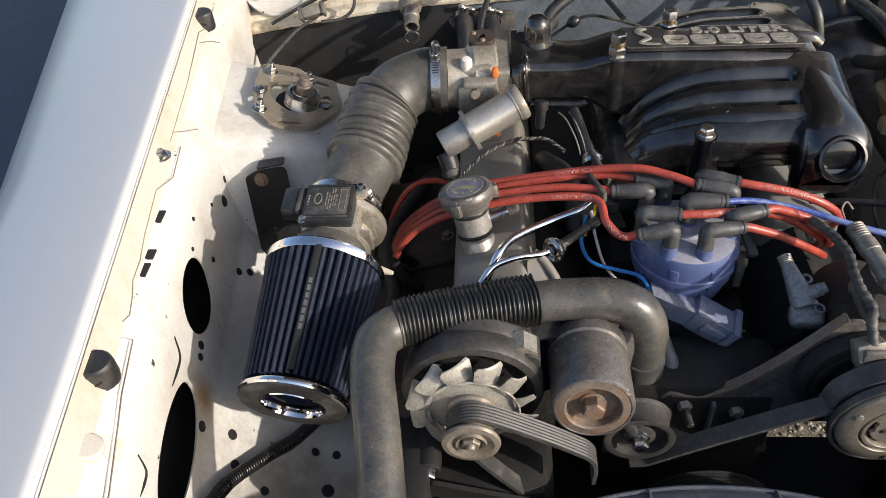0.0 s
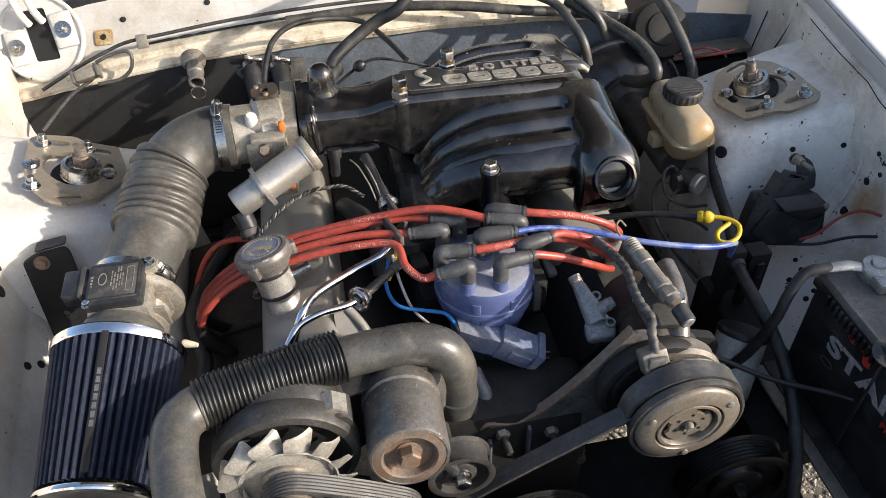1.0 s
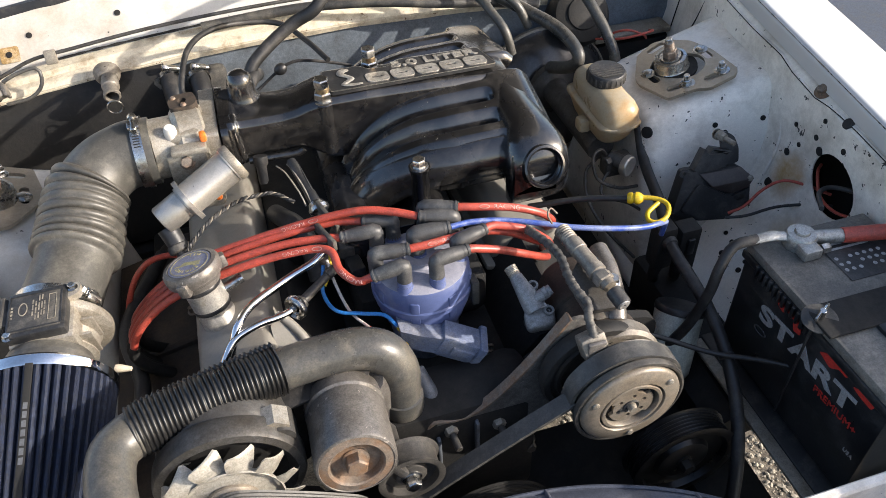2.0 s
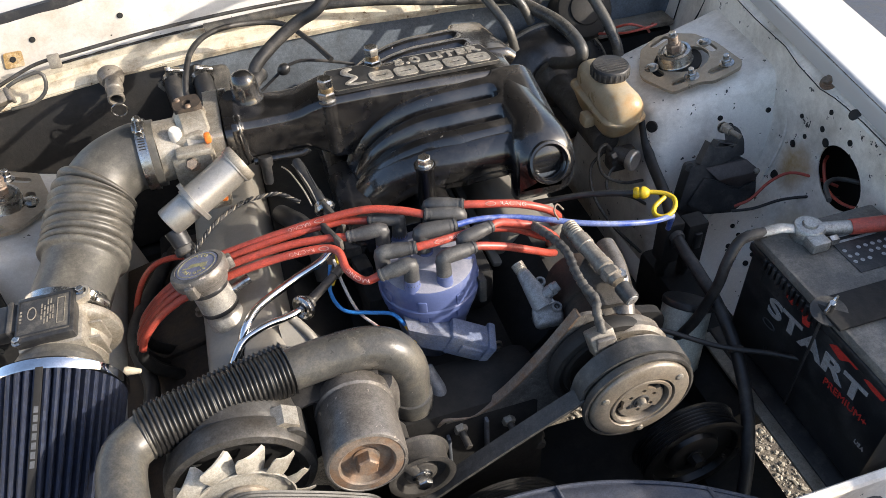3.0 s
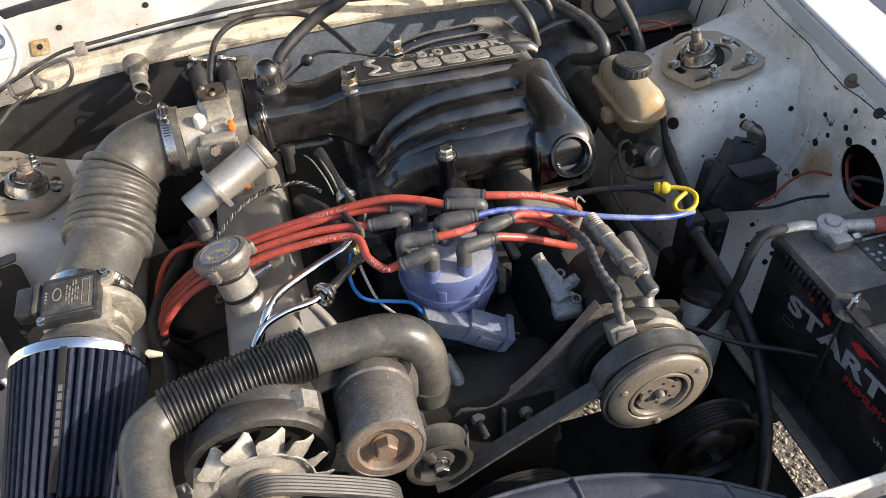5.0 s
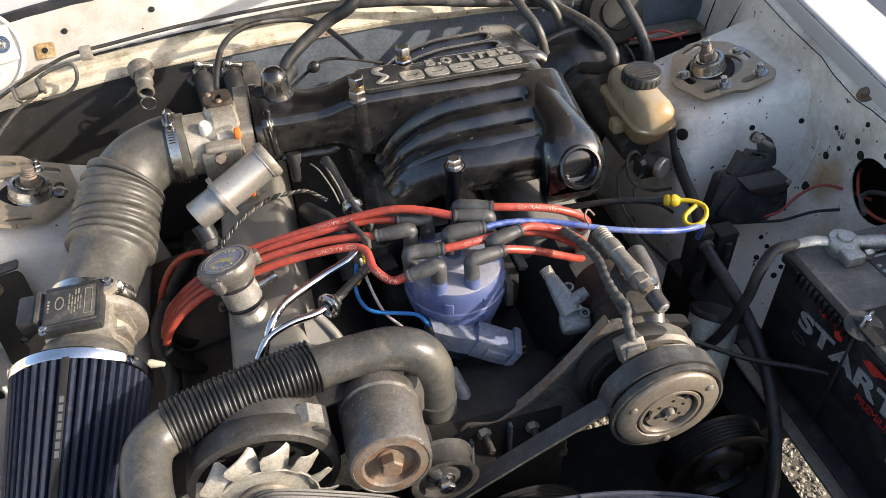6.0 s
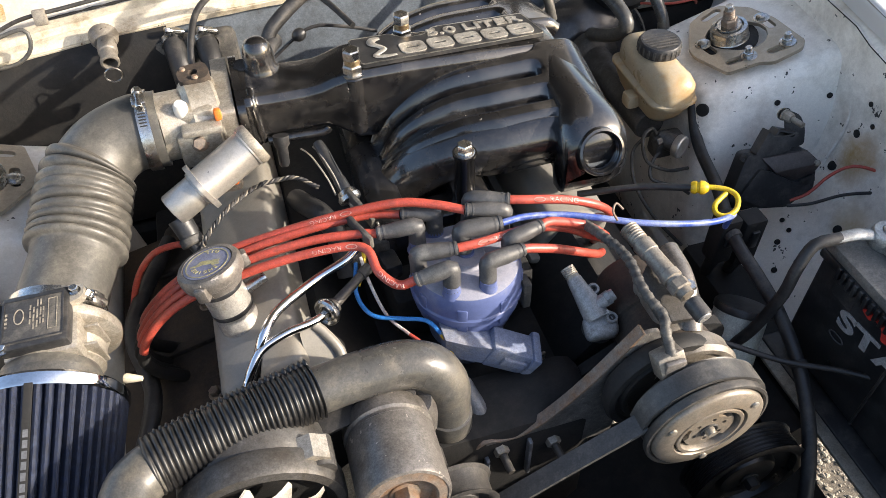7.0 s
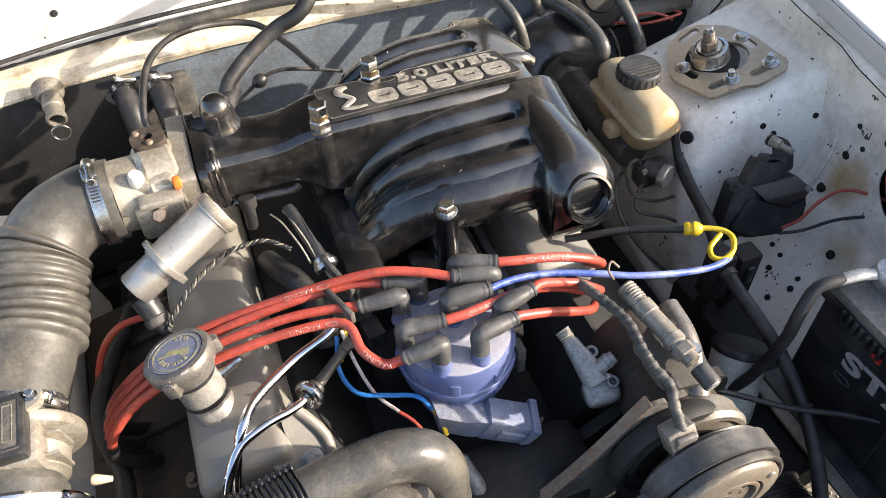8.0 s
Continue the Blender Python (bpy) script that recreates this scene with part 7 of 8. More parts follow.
SEAMS = [
    (-1, [(1.168, 0.035), (1.099, 0.035), (1.064, 0.029), (1.038, 0.0295), (0.93, 0.031), (0.835, 0.031), (0.789, 0.031)]),
    (-1, [(0.793, 0.041), (0.729, 0.0415), (0.689, 0.031), (0.613, 0.032), (0.570, 0.034), (0.538, 0.033), (0.515, 0.036), (0.493, 0.0375), (0.480, 0.034)]),
    (-1, [(0.462, 0.038), (0.464, 0.045), (0.397, 0.0475), (0.356, 0.051), (0.296, 0.055), (0.2, 0.056)]),
    (-1, [(1.043, 0.031), (1.07, 0.042), (1.085, 0.053)]),
    (-1, [(0.809, 0.031), (0.83, 0.042), (0.85, 0.053)]),
    (1, [(1.08, 0.049), (0.97, 0.050), (0.878, 0.0455), (0.835, 0.0515), (0.768, 0.0525), (0.735, 0.046), (0.710, 0.044), (0.670, 0.042), (0.55, 0.041)]),
]
for side, pts in SEAMS:
    panel = bpy.data.objects["inner_fender_left" if side < 0 else "inner_fender_right"]
    line = [ledge(side, y, o, 0.0004) for y, o in pts]
    dense = []
    for a, b in zip(line, line[1:]):
        dense += [a.lerp(b, k / 6) for k in range(6)]
    dense.append(line[-1])
    o = new("lap_seam", finish(tube(dense, 0.0020, 6, 0.02, 0.7), "lap_seam", WHITE if side < 0 else WHITE_IN, panel.location))
    o.parent = panel
    lower = [p + V(-side * 0.0026, 0, -0.0002) for p in dense]
    o = new("lap_gap", finish(tube(lower, 0.0008, 5, 0.02), "lap_gap", DUSTY if side < 0 else GRIME_SHADE, panel.location))
    o.parent = panel
FOLDS = [[(-0.622, 0.519, 0.84), (-0.620, 0.509, 0.816), (-0.617, 0.487, 0.815), (-0.615, 0.464, 0.817)], [(-0.605, 0.354, 0.851), (-0.603, 0.349, 0.828), (-0.601, 0.335, 0.826), (-0.600, 0.321, 0.827)]]
for pts in FOLDS:
    panel = bpy.data.objects["inner_fender_left"]
    o = new("fold_gap", finish(tube([V(*p) + V(0.0012, 0, 0) for p in pts], [0.0008, 0.0016, 0.0018, 0.0006], 6, 0.004), "fold_gap", GRIME_SHADE, panel.location))
    o.parent = panel
# black bracket behind the meter
br = thing("air_box_bracket", (-0.60, 0.86, 0.72), "black steel bracket bolted to the strut tower face", "bracket")
bm_f = frame_of((-0.588, 0.846, 0.80), (1, 0.02, 0), (0, 0.20, 1))
part("plate", slab(rounded([(-0.030, -0.165), (0.032, -0.165), (0.035, -0.02), (0.034, 0.030), (0.029, 0.037), (-0.012, 0.032), (-0.031, 0.022)], 0.005), 0.004, bm_f, [circle(-0.001, -0.072, 0.0055, 16)]), GRIME_SHADE, br)
part("top_lip", slab(rounded([(-0.012, 0.0), (0.030, 0.004), (0.030, 0.020), (-0.010, 0.018)], 0.003), 0.003, frame_of((-0.588, 0.852, 0.833), (1, 0.02, 0.1), (0, 1, 0.1))), PLASTIC, br)
bc = bm_f @ V(-0.006, 0.018, 0.004)
bn = (bm_f.to_3x3() @ V(0, 0, 1)).normalized()
part("washer", lathe([(0.0, 0.0), (0.011, 0.0), (0.011, 0.002), (0.0, 0.002)], bc, bc + bn, 20), RUSTSTEEL, br)
part("bolt", hexbolt(bc + bn * 0.002, bc + bn * 0.009, 0.0075, 1.1), RUSTSTEEL, br)
solo("corrugated_loom", tube([(-0.46, 0.63, 0.585), (-0.478, 0.592, 0.598), (-0.497, 0.552, 0.614), (-0.519, 0.507, 0.632), (-0.538, 0.476, 0.652), (-0.559, 0.430, 0.683), (-0.567, 0.398, 0.704), (-0.572, 0.34, 0.735)], lambda u, s: 0.0088 + 0.0007 * math.sin(s / 0.0048 * 6.283), 16, 0.0012), SLEEVE, "black corrugated wire loom along the wheel house", "hose", smooth=80)

# ---- brake booster, master cylinder and reservoir ----
bo = thing("brake_booster", (0.40, 1.20, 0.63), "black round brake booster on the firewall", "brake booster")
part("shell", lathe([(0.0, 0.0), (0.09, 0.0), (0.125, 0.015), (0.132, 0.03), (0.134, 0.055), (0.128, 0.06), (0.122, 0.075), (0.105, 0.10), (0.070, 0.112), (0.0, 0.115)], (0.415, 1.285, 0.690), (0.410, 1.12, 0.712), 56), BOOST, bo)
part("rim", lathe([(0.130, 0.040), (0.138, 0.043), (0.138, 0.052), (0.130, 0.056)], (0.415, 1.285, 0.690), (0.410, 1.12, 0.712), 56), DUSTY, bo, "worn bare-metal rim")
mc = thing("master_cylinder", (0.40, 1.02, 0.72), "cast master cylinder with an aged ivory fluid reservoir", "brake cylinder")
part("cylinder", lathe([(0.0, 0.0), (0.024, 0.0), (0.026, 0.004), (0.026, 0.20), (0.030, 0.205), (0.045, 0.21), (0.045, 0.225), (0.0, 0.225)], (0.398, 0.945, 0.757), (0.398, 1.3, 0.757), 28), ALU_D, mc)


def reservoir():
    rings = []
    for z, x0, x1, y0, y1 in ((0.778, 0.378, 0.424, 0.925, 1.035), (0.790, 0.372, 0.430, 0.915, 1.045), (0.812, 0.367, 0.436, 0.905, 1.060), (0.817, 0.363, 0.440, 0.900, 1.064), (0.821, 0.363, 0.440, 0.900, 1.064), (0.825, 0.368, 0.435, 0.906, 1.058)):
        rings.append([V(x + 0.009, y, z) for x, y in rounded([(x0, y0), (x1, y0), (x1, y1), (x0, y1)], 0.026, 6)])
    return loft(rings)


def reservoir_dome():
    """The rounded upper half: a narrow rear and a fuller front lobe."""
    rings = []
    for y, w, h, zc in ((1.061, 0.010, 0.008, 0.838), (1.057, 0.021, 0.018, 0.838), (1.045, 0.028, 0.026, 0.838), (1.02, 0.031, 0.028, 0.838), (0.985, 0.032, 0.028, 0.836), (0.955, 0.033, 0.029, 0.833), (0.930, 0.034, 0.031, 0.832), (0.913, 0.031, 0.029, 0.831), (0.903, 0.023, 0.022, 0.829), (0.899, 0.011, 0.011, 0.828)):
        row = []
        for i in range(28):
            a = 2 * math.pi * i / 28
            ca, sa = math.cos(a), math.sin(a)
            row.append(V(0.4105 + w * math.copysign(abs(ca) ** 0.8, ca), y, zc + h * math.copysign(abs(sa) ** 0.8, sa)))
        rings.append(row)
    bm = loft(rings)
    bmesh.ops.recalc_face_normals(bm, faces=bm.faces)
    return bm


rs = part("reservoir", reservoir(), RESV, mc, "yellowed ivory plastic reservoir", smooth=60)
part("dome", reservoir_dome(), RESV, rs, smooth=80)
part("neck", rod((0.414, 0.990, 0.852), (0.414, 0.990, 0.866), 0.026), RESV, rs)
cp = part("cap", lathe([(0.0, 0.0), (0.0308, 0.0), (0.0318, 0.002), (0.0318, 0.016), (0.0295, 0.019), (0.0, 0.0195)], (0.415, 0.990, 0.862), (0.415, 0.986, 0.948), 40), PLASTIC, rs, "black screw cap with embossed print")
for k in range(22):
    a = 2 * math.pi * k / 22
    part("grip", box(None, (0.0025, 0.004, 0.013), 0.0008, Matrix.Translation(V(0.415 + 0.0318 * math.cos(a), 0.990 + 0.0318 * math.sin(a), 0.870)) @ Matrix.Rotation(a, 4, "Z")), PLASTIC_D, cp)
for k in range(7):
    ww = 2 * math.sqrt(max(0.0, 0.027 ** 2 - (0.0068 * (k - 3)) ** 2))
    part("print_bar", box((0.415, 0.990 + 0.0068 * (k - 3), 0.8817), (ww, 0.0034, 0.0006), 0), PLASTIC_D, cp)
part("side_port", box((0.372, 0.972, 0.795), (0.022, 0.026, 0.024), 0.006), RESV, mc)
part("switch", rod((0.398, 0.914, 0.757), (0.415, 0.886, 0.756), 0.0135), ALU_D, mc)
part("switch_cap", lathe([(0.0, 0.0), (0.0170, 0.0), (0.0182, 0.002), (0.0182, 0.010), (0.0165, 0.012), (0.0, 0.0125)], (0.4135, 0.889, 0.756), (0.423, 0.872, 0.757), 26), SILVER, mc, "dull silver switch cap")
part("line_nut", hexbolt((0.392, 0.902, 0.760), (0.382, 0.899, 0.760), 0.0085, 0), ALU_D, mc)
part("valve_block", box((0.41, 0.91, 0.745), (0.05, 0.03, 0.035), 0.006), ALU_D, mc)
for pts in ([(0.395, 0.915, 0.76), (0.375, 0.905, 0.785), (0.360, 0.90, 0.775), (0.365, 0.885, 0.74), (0.40, 0.875, 0.72), (0.44, 0.88, 0.71)], [(0.41, 0.905, 0.745), (0.38, 0.89, 0.735), (0.37, 0.87, 0.715), (0.41, 0.855, 0.70), (0.45, 0.87, 0.66)], [(0.39, 0.94, 0.74), (0.36, 0.92, 0.73), (0.35, 0.88, 0.70), (0.37, 0.84, 0.66), (0.42, 0.82, 0.60)]):
    part("brake_line", tube(pts, 0.0028, 8, 0.006), BELTRIM, mc)

# ---- dipstick ----
dp = thing("dipstick", (0.34, 0.70, 0.82), "yellow dipstick handle with a loop", "dipstick")
part("stem", tube([(0.20, 0.79, 0.80), (0.27, 0.755, 0.823), (0.325, 0.718, 0.838)], 0.0048, 10), PLASTIC, dp)
part("bead", lathe([(0.0, -0.002), (0.007, -0.002), (0.0085, 0.001), (0.0085, 0.005), (0.0070, 0.006), (0.0070, 0.0085), (0.0090, 0.0095), (0.0090, 0.014), (0.0070, 0.017), (0.005, 0.02), (0.0, 0.02)], (0.324, 0.719, 0.838), (0.345, 0.706, 0.842), 20), YELLOW, dp)
part("loop", tube([(0.338, 0.710, 0.842), (0.350, 0.7035, 0.843), (0.361, 0.695, 0.843), (0.3655, 0.684, 0.842), (0.360, 0.671, 0.840), (0.349, 0.662, 0.838), (0.336, 0.661, 0.836), (0.329, 0.669, 0.836), (0.333, 0.680, 0.838), (0.344, 0.687, 0.840), (0.356, 0.693, 0.8405)], 0.0034, 12, 0.003), YELLOW, dp)

# ---- battery ----
bt = thing("battery", (0.53, 0.445, 0.65), "black car battery with a dusty grey lid and white print", "battery")
part("case", box((0.521, 0.447, 0.735), (0.178, 0.275, 0.18), 0.006), BATT, bt)
lid = part("lid", box((0.521, 0.447, 0.830), (0.182, 0.279, 0.016), 0.004), BATTOP, bt, "dusty grey battery lid")
part("lid_edge", box((0.521, 0.447, 0.817), (0.186, 0.283, 0.014), 0.003), BATT, bt)
for k in range(12):
    part("rib", box((0.4265, 0.55 - 0.0095 * k, 0.816), (0.006, 0.005, 0.018), 0.001), BATT, bt)
part("vent_cover", box((0.535, 0.40, 0.840), (0.10, 0.10, 0.008), 0.003), BATT, lid)
part("label", box((0.555, 0.520, 0.8388), (0.092, 0.080, 0.001), 0), PLASTIC, lid, "black warning label with white dots")
for i in range(7):
    for j in range(3):
        if (i + j) % 7 != 3:
            part("print_dot", lathe([(0.0, 0.0), (0.0028, 0.0), (0.0028, 0.0005), (0.0, 0.0006)], (0.515 + 0.0105 * i, 0.498 + 0.0105 * j, 0.8393), (0.515 + 0.0105 * i, 0.498 + 0.0105 * j, 0.9), 10), PRINT, lid)
for k in range(3):
    part("print_bar", box((0.545, 0.535 + 0.009 * k, 0.8395), (0.06 - 0.01 * k, 0.0035, 0.0005), 0), PRINT, lid)
fm = frame_of((0.4312, 0.445, 0.755), (0, -1, 0), (0, 0, 1))
fs = fm @ Matrix.Rotation(radians(4.5), 4, "Z")
part("word", words("START", 0.0375, fs @ Matrix.Translation(V(0.008, 0.014, 0)), 0.0006, squeeze=1.62, bold=0.0011), PRINT, bt)
for pts in ([(-0.060, 0.045), (-0.045, 0.0625), (-0.015, 0.0605), (-0.0095, 0.036), (-0.022, 0.033), (-0.027, 0.047), (-0.040, 0.049), (-0.046, 0.041)],
            [(0.024, 0.045), (0.045, 0.0625), (0.076, 0.0685), (0.071, 0.050), (0.058, 0.0505), (0.046, 0.0395)],
            [(0.082, 0.049), (0.094, 0.056), (0.118, 0.060), (0.114, 0.046), (0.097, 0.046)]):
    part("red_shape", slab(rounded(pts, 0.003), 0.0006, fm), REDTRIM, bt)
part("word", words("PREMIUM+", 0.0150, fs @ Matrix.Translation(V(0.074, -0.012, 0)), 0.0006, squeeze=1.05), REDTRIM, bt)
part("word", words("USA", 0.0085, fm @ Matrix.Translation(V(0.116, -0.040, 0)), 0.0006), PRINT, bt)
part("scuff", slab(circle(-0.072, -0.016, 0.013, 18, 0.006), 0.0005, fs, [circle(-0.072, -0.016, 0.0105, 18, 0.0042)]), DIMPRINT, bt)
part("tab", box((0.4318, 0.535, 0.795), (0.001, 0.036, 0.030), 0), PLASTIC, bt)
hd = thing("hold_down", (0.43, 0.44, 0.83), "black battery hold-down with a zinc wing nut", "clamp")
part("washer", lathe([(0.0, 0.0), (0.021, 0.0), (0.021, 0.002), (0.0, 0.0025)], (0.428, 0.437, 0.842), (0.420, 0.430, 0.90), 26), PLASTIC_D, hd)
part("bar", box((0.485, 0.432, 0.8425), (0.13, 0.050, 0.005), 0.002), GRIME_SHADE, hd)
part("stud", rod((0.428, 0.437, 0.842), (0.4265, 0.4357, 0.860), 0.0042, 12), STEEL, hd)
for s in (-1, 1):
    part("wing", box(None, (0.012, 0.003, 0.014), 0.0012, Matrix.Translation(V(0.4275 + 0.008 * s, 0.437 + 0.004 * s, 0.853)) @ Matrix.Rotation(radians(28), 4, "Z") @ Matrix.Rotation(radians(25 * s), 4, "Y")), STEEL, hd)
part("rod", rod((0.4225, 0.437, 0.66), (0.4225, 0.437, 0.842), 0.0018, 10), PLASTIC, hd)
tray = thing("battery_tray", (0.52, 0.44, 0.55), "black steel battery tray on the inner fender", "tray")
part("floor", box((0.52, 0.44, 0.632), (0.22, 0.32, 0.016), 0.004), PLASTIC, tray)
part("side_lip", box((0.408, 0.44, 0.634), (0.030, 0.32, 0.006), 0.002), DUSTY, tray, "dusty grey-brown lip of the tray")


def terminal(c, label):
    t = thing("battery_terminal", c, label, "terminal", "battery terminals")
    c = Vector(c)
    part("clamp", lathe([(0.010, -0.004), (0.0195, -0.004), (0.0205, 0.0), (0.0205, 0.012), (0.018, 0.016), (0.010, 0.017)], c, c + V(0.0, 0, 1), 28), LEAD, t)
    part("post", lathe([(0.0, 0.020), (0.0085, 0.020), (0.0095, 0.017), (0.0098, -0.004)], c, c + V(0, 0, 1), 20), LEAD, t)
    part("jaw", box(c + V(-0.004, -0.024, 0.006), (0.026, 0.022, 0.016), 0.003), LEAD, t)
    part("bolt", hexbolt(c + V(0.012, -0.026, 0.006), c + V(0.024, -0.026, 0.006), 0.007, 0), STEEL, t)
    return t


tm = terminal((0.488, 0.560, 0.842), "grey lead battery clamp on the post")
part("lug", tube([(0.474, 0.566, 0.850), (0.455, 0.572, 0.852), (0.43, 0.577, 0.848)], [0.008, 0.0085, 0.0075], 12, flat=0.7), LEAD, tm)
part("side_barrel", tube([(0.502, 0.556, 0.850), (0.525, 0.550, 0.850), (0.545, 0.545, 0.850)], [0.009, 0.0095, 0.0095], 14), LEAD, tm)
solo("battery_cable", tube([(0.435, 0.576, 0.848), (0.405, 0.580, 0.842), (0.385, 0.572, 0.815), (0.375, 0.566, 0.78), (0.365, 0.570, 0.73), (0.352, 0.575, 0.69), (0.33, 0.59, 0.64)], 0.0074, 16), RUBBER_D, "black battery cable draped down from the clamp", "cable")
solo("battery_cable", tube([(0.54, 0.546, 0.850), (0.58, 0.535, 0.853), (0.63, 0.525, 0.852), (0.68, 0.53, 0.84), (0.70, 0.55, 0.80)], 0.0105, 16), RED, "thick red battery cable leaving the clamp", "cable")

# ---- black relay box on the right tower ----
rb = thing("ignition_module", (0.52, 0.80, 0.70), "black ignition module with a brown cover on the strut tower", "ignition module")
RB = frame_of((0.52, 0.775, 0.76), (1, -0.08, 0.30), (0.2, 0.35, 0.9))
def lift_rb(z):
    return RB @ Matrix.Translation(V(0, 0, z))


part("body", slab(rounded([(-0.040, 0.043), (-0.031, 0.042), (0.046, 0.021), (0.056, -0.004), (0.0497, -0.026), (0.0445, -0.0422), (0.0008, -0.0564), (-0.0424, -0.0415), (-0.079, -0.0134)], 0.005), 0.034, lift_rb(-0.040)), PLASTIC, rb)
part("front_bulge", slab(rounded([(-0.026, 0.020), (-0.008, 0.006), (0.015, -0.0195), (0.040, -0.024), (0.038, -0.036), (0.0008, -0.050), (-0.038, -0.038), (-0.066, -0.012)], 0.006), 0.008, lift_rb(-0.008)), PLASTIC, rb)
top_ = loft([[RB @ V(*p) for p in row] for row in (((-0.020, 0.0336, -0.012), (-0.020, 0.0336, -0.004), (-0.008, 0.0074, 0.004), (-0.0038, 0.0006, -0.004), (-0.006, 0.004, -0.012)),
                                                ((0.012, 0.0272, -0.012), (0.012, 0.0272, -0.004), (0.024, 0.0022, 0.004), (0.020, -0.0180, -0.003), (0.020, -0.012, -0.012)),
                                                ((0.0459, 0.020, -0.012), (0.0459, 0.020, -0.004), (0.0595, -0.0036, 0.004), (0.0479, -0.0184, -0.003), (0.046, -0.012, -0.012)))])
bmesh.ops.recalc_face_normals(top_, faces=top_.faces)
bmesh.ops.bevel(top_, geom=list(top_.edges), offset=0.0015, segments=2, profile=0.5, affect="EDGES")
cov = part("cover", top_, MODULE, rb, "dusty brown module cover")
part("cover_screw", hexbolt(RB @ V(0.053, -0.0015, 0.003), RB @ V(0.053, -0.0015, 0.006), 0.004, 1.25), DUSTY, cov)
part("cover_step", slab(rounded([(0.020, -0.020), (0.048, -0.018), (0.046, -0.030), (0.024, -0.032)], 0.003), 0.010, lift_rb(-0.010)), PLASTIC, rb)
part("plug_shroud", slab([(-0.0266, 0.0428), (-0.0007, 0.0696), (0.004, 0.0599), (0.0125, 0.0663), (0.0383, 0.0509), (0.0225, 0.0297), (-0.0105, 0.0334)], 0.022, lift_rb(-0.026), [[(0.008, 0.0595), (0.0130, 0.0632), (0.0340, 0.0505), (0.0300, 0.0478)]]), PLASTIC, rb)
part("shroud_edge", tube([RB @ V(*p, -0.0035) for p in ((-0.0007, 0.0690), (0.0044, 0.0592), (0.0200, 0.0535), (0.0375, 0.0507))], 0.0009, 6), PLASTIC_D, rb)
part("shroud_back", slab([(-0.024, 0.040), (-0.002, 0.064), (0.034, 0.050), (0.022, 0.030)], 0.004, lift_rb(-0.032)), PLASTIC, rb)
part("skirt", slab(rounded([(-0.034, 0.030), (-0.050, 0.010), (-0.086, -0.047), (-0.042, -0.054), (0.024, -0.062), (0.050, -0.010)], 0.004), 0.006, lift_rb(-0.044)), PLASTIC, rb)
part("ear", slab(circle(-0.0415, 0.0435, 0.0072, 18), 0.005, lift_rb(-0.012), [circle(-0.0415, 0.0435, 0.0032, 12)]), PLASTIC, rb)
part("mount_arm", slab(rounded([(0.0438, 0.0785), (0.055, 0.0658), (0.0575, 0.0451), (0.0514, 0.0215), (0.0251, 0.0235), (0.030, 0.050), (0.034, 0.076)], 0.006), 0.006, lift_rb(-0.030)), PLASTIC, rb)
part("mount_washer", lathe([(0.0, 0.0), (0.0088, 0.0), (0.0088, 0.002), (0.0, 0.0025)], RB @ V(0.0300, 0.0790, -0.026), RB @ V(0.034, 0.074, 0.0), 20), STEEL, rb)
part("mount_nut", hexbolt(RB @ V(0.0315, 0.0775, -0.022), RB @ V(0.0355, 0.0725, -0.010), 0.0078, 1.15), DUSTY, rb)
part("mount_stud", rod(RB @ V(0.0355, 0.0725, -0.010), RB @ V(0.0420, 0.0630, 0.006), 0.0042, 12), DUSTY, rb)
for c, size in (((0.385, 0.705, 0.742), (0.030, 0.030, 0.080)), ((0.425, 0.705, 0.728), (0.034, 0.030, 0.085))):
    cb = thing("connector_block", (c[0], c[1], c[2] - 0.045), "black wiring connector block with a short boot", "connector", "connector blocks")
    part("housing", box(c, size, 0.004), GRIME_SHADE, cb)
    part("latch", box((c[0], c[1] - 0.017, c[2] + 0.012), (0.012, 0.006, 0.030), 0.002), PLASTIC, cb)
    part("boot", tube([(c[0], c[1], c[2] - 0.040), (c[0] + 0.004, c[1] + 0.01, c[2] - 0.07), (c[0] + 0.02, c[1] + 0.03, c[2] - 0.11)], [0.011, 0.009, 0.008], 12), GRIME_SHADE, cb)

# ---- washer bottle and lower right corner ----
wb = thing("fluid_canister", (0.345, 0.60, 0.58), "greenish-white plastic canister with a black lid", "canister")
CN_A, CN_B = V(0.344, 0.575, 0.608), V(0.380, 0.622, 0.704)
part("can", lathe([(0.0, 0.0), (0.031, 0.0), (0.034, 0.006), (0.0355, 0.092), (0.0345, 0.100), (0.0, 0.101)], CN_A, CN_B, 36), FOAM, wb)
part("lid", lathe([(0.0355, 0.095), (0.0370, 0.096), (0.0370, 0.103), (0.035, 0.106), (0.0, 0.107)], CN_A, CN_B, 36), PLASTIC, wb, "dirty black lid")
part("lid_tab", box(None, (0.020, 0.012, 0.010), 0.002, axis_matrix(CN_A, CN_B) @ Matrix.Translation(V(-0.038, 0.0, 0.100))), PLASTIC, wb)
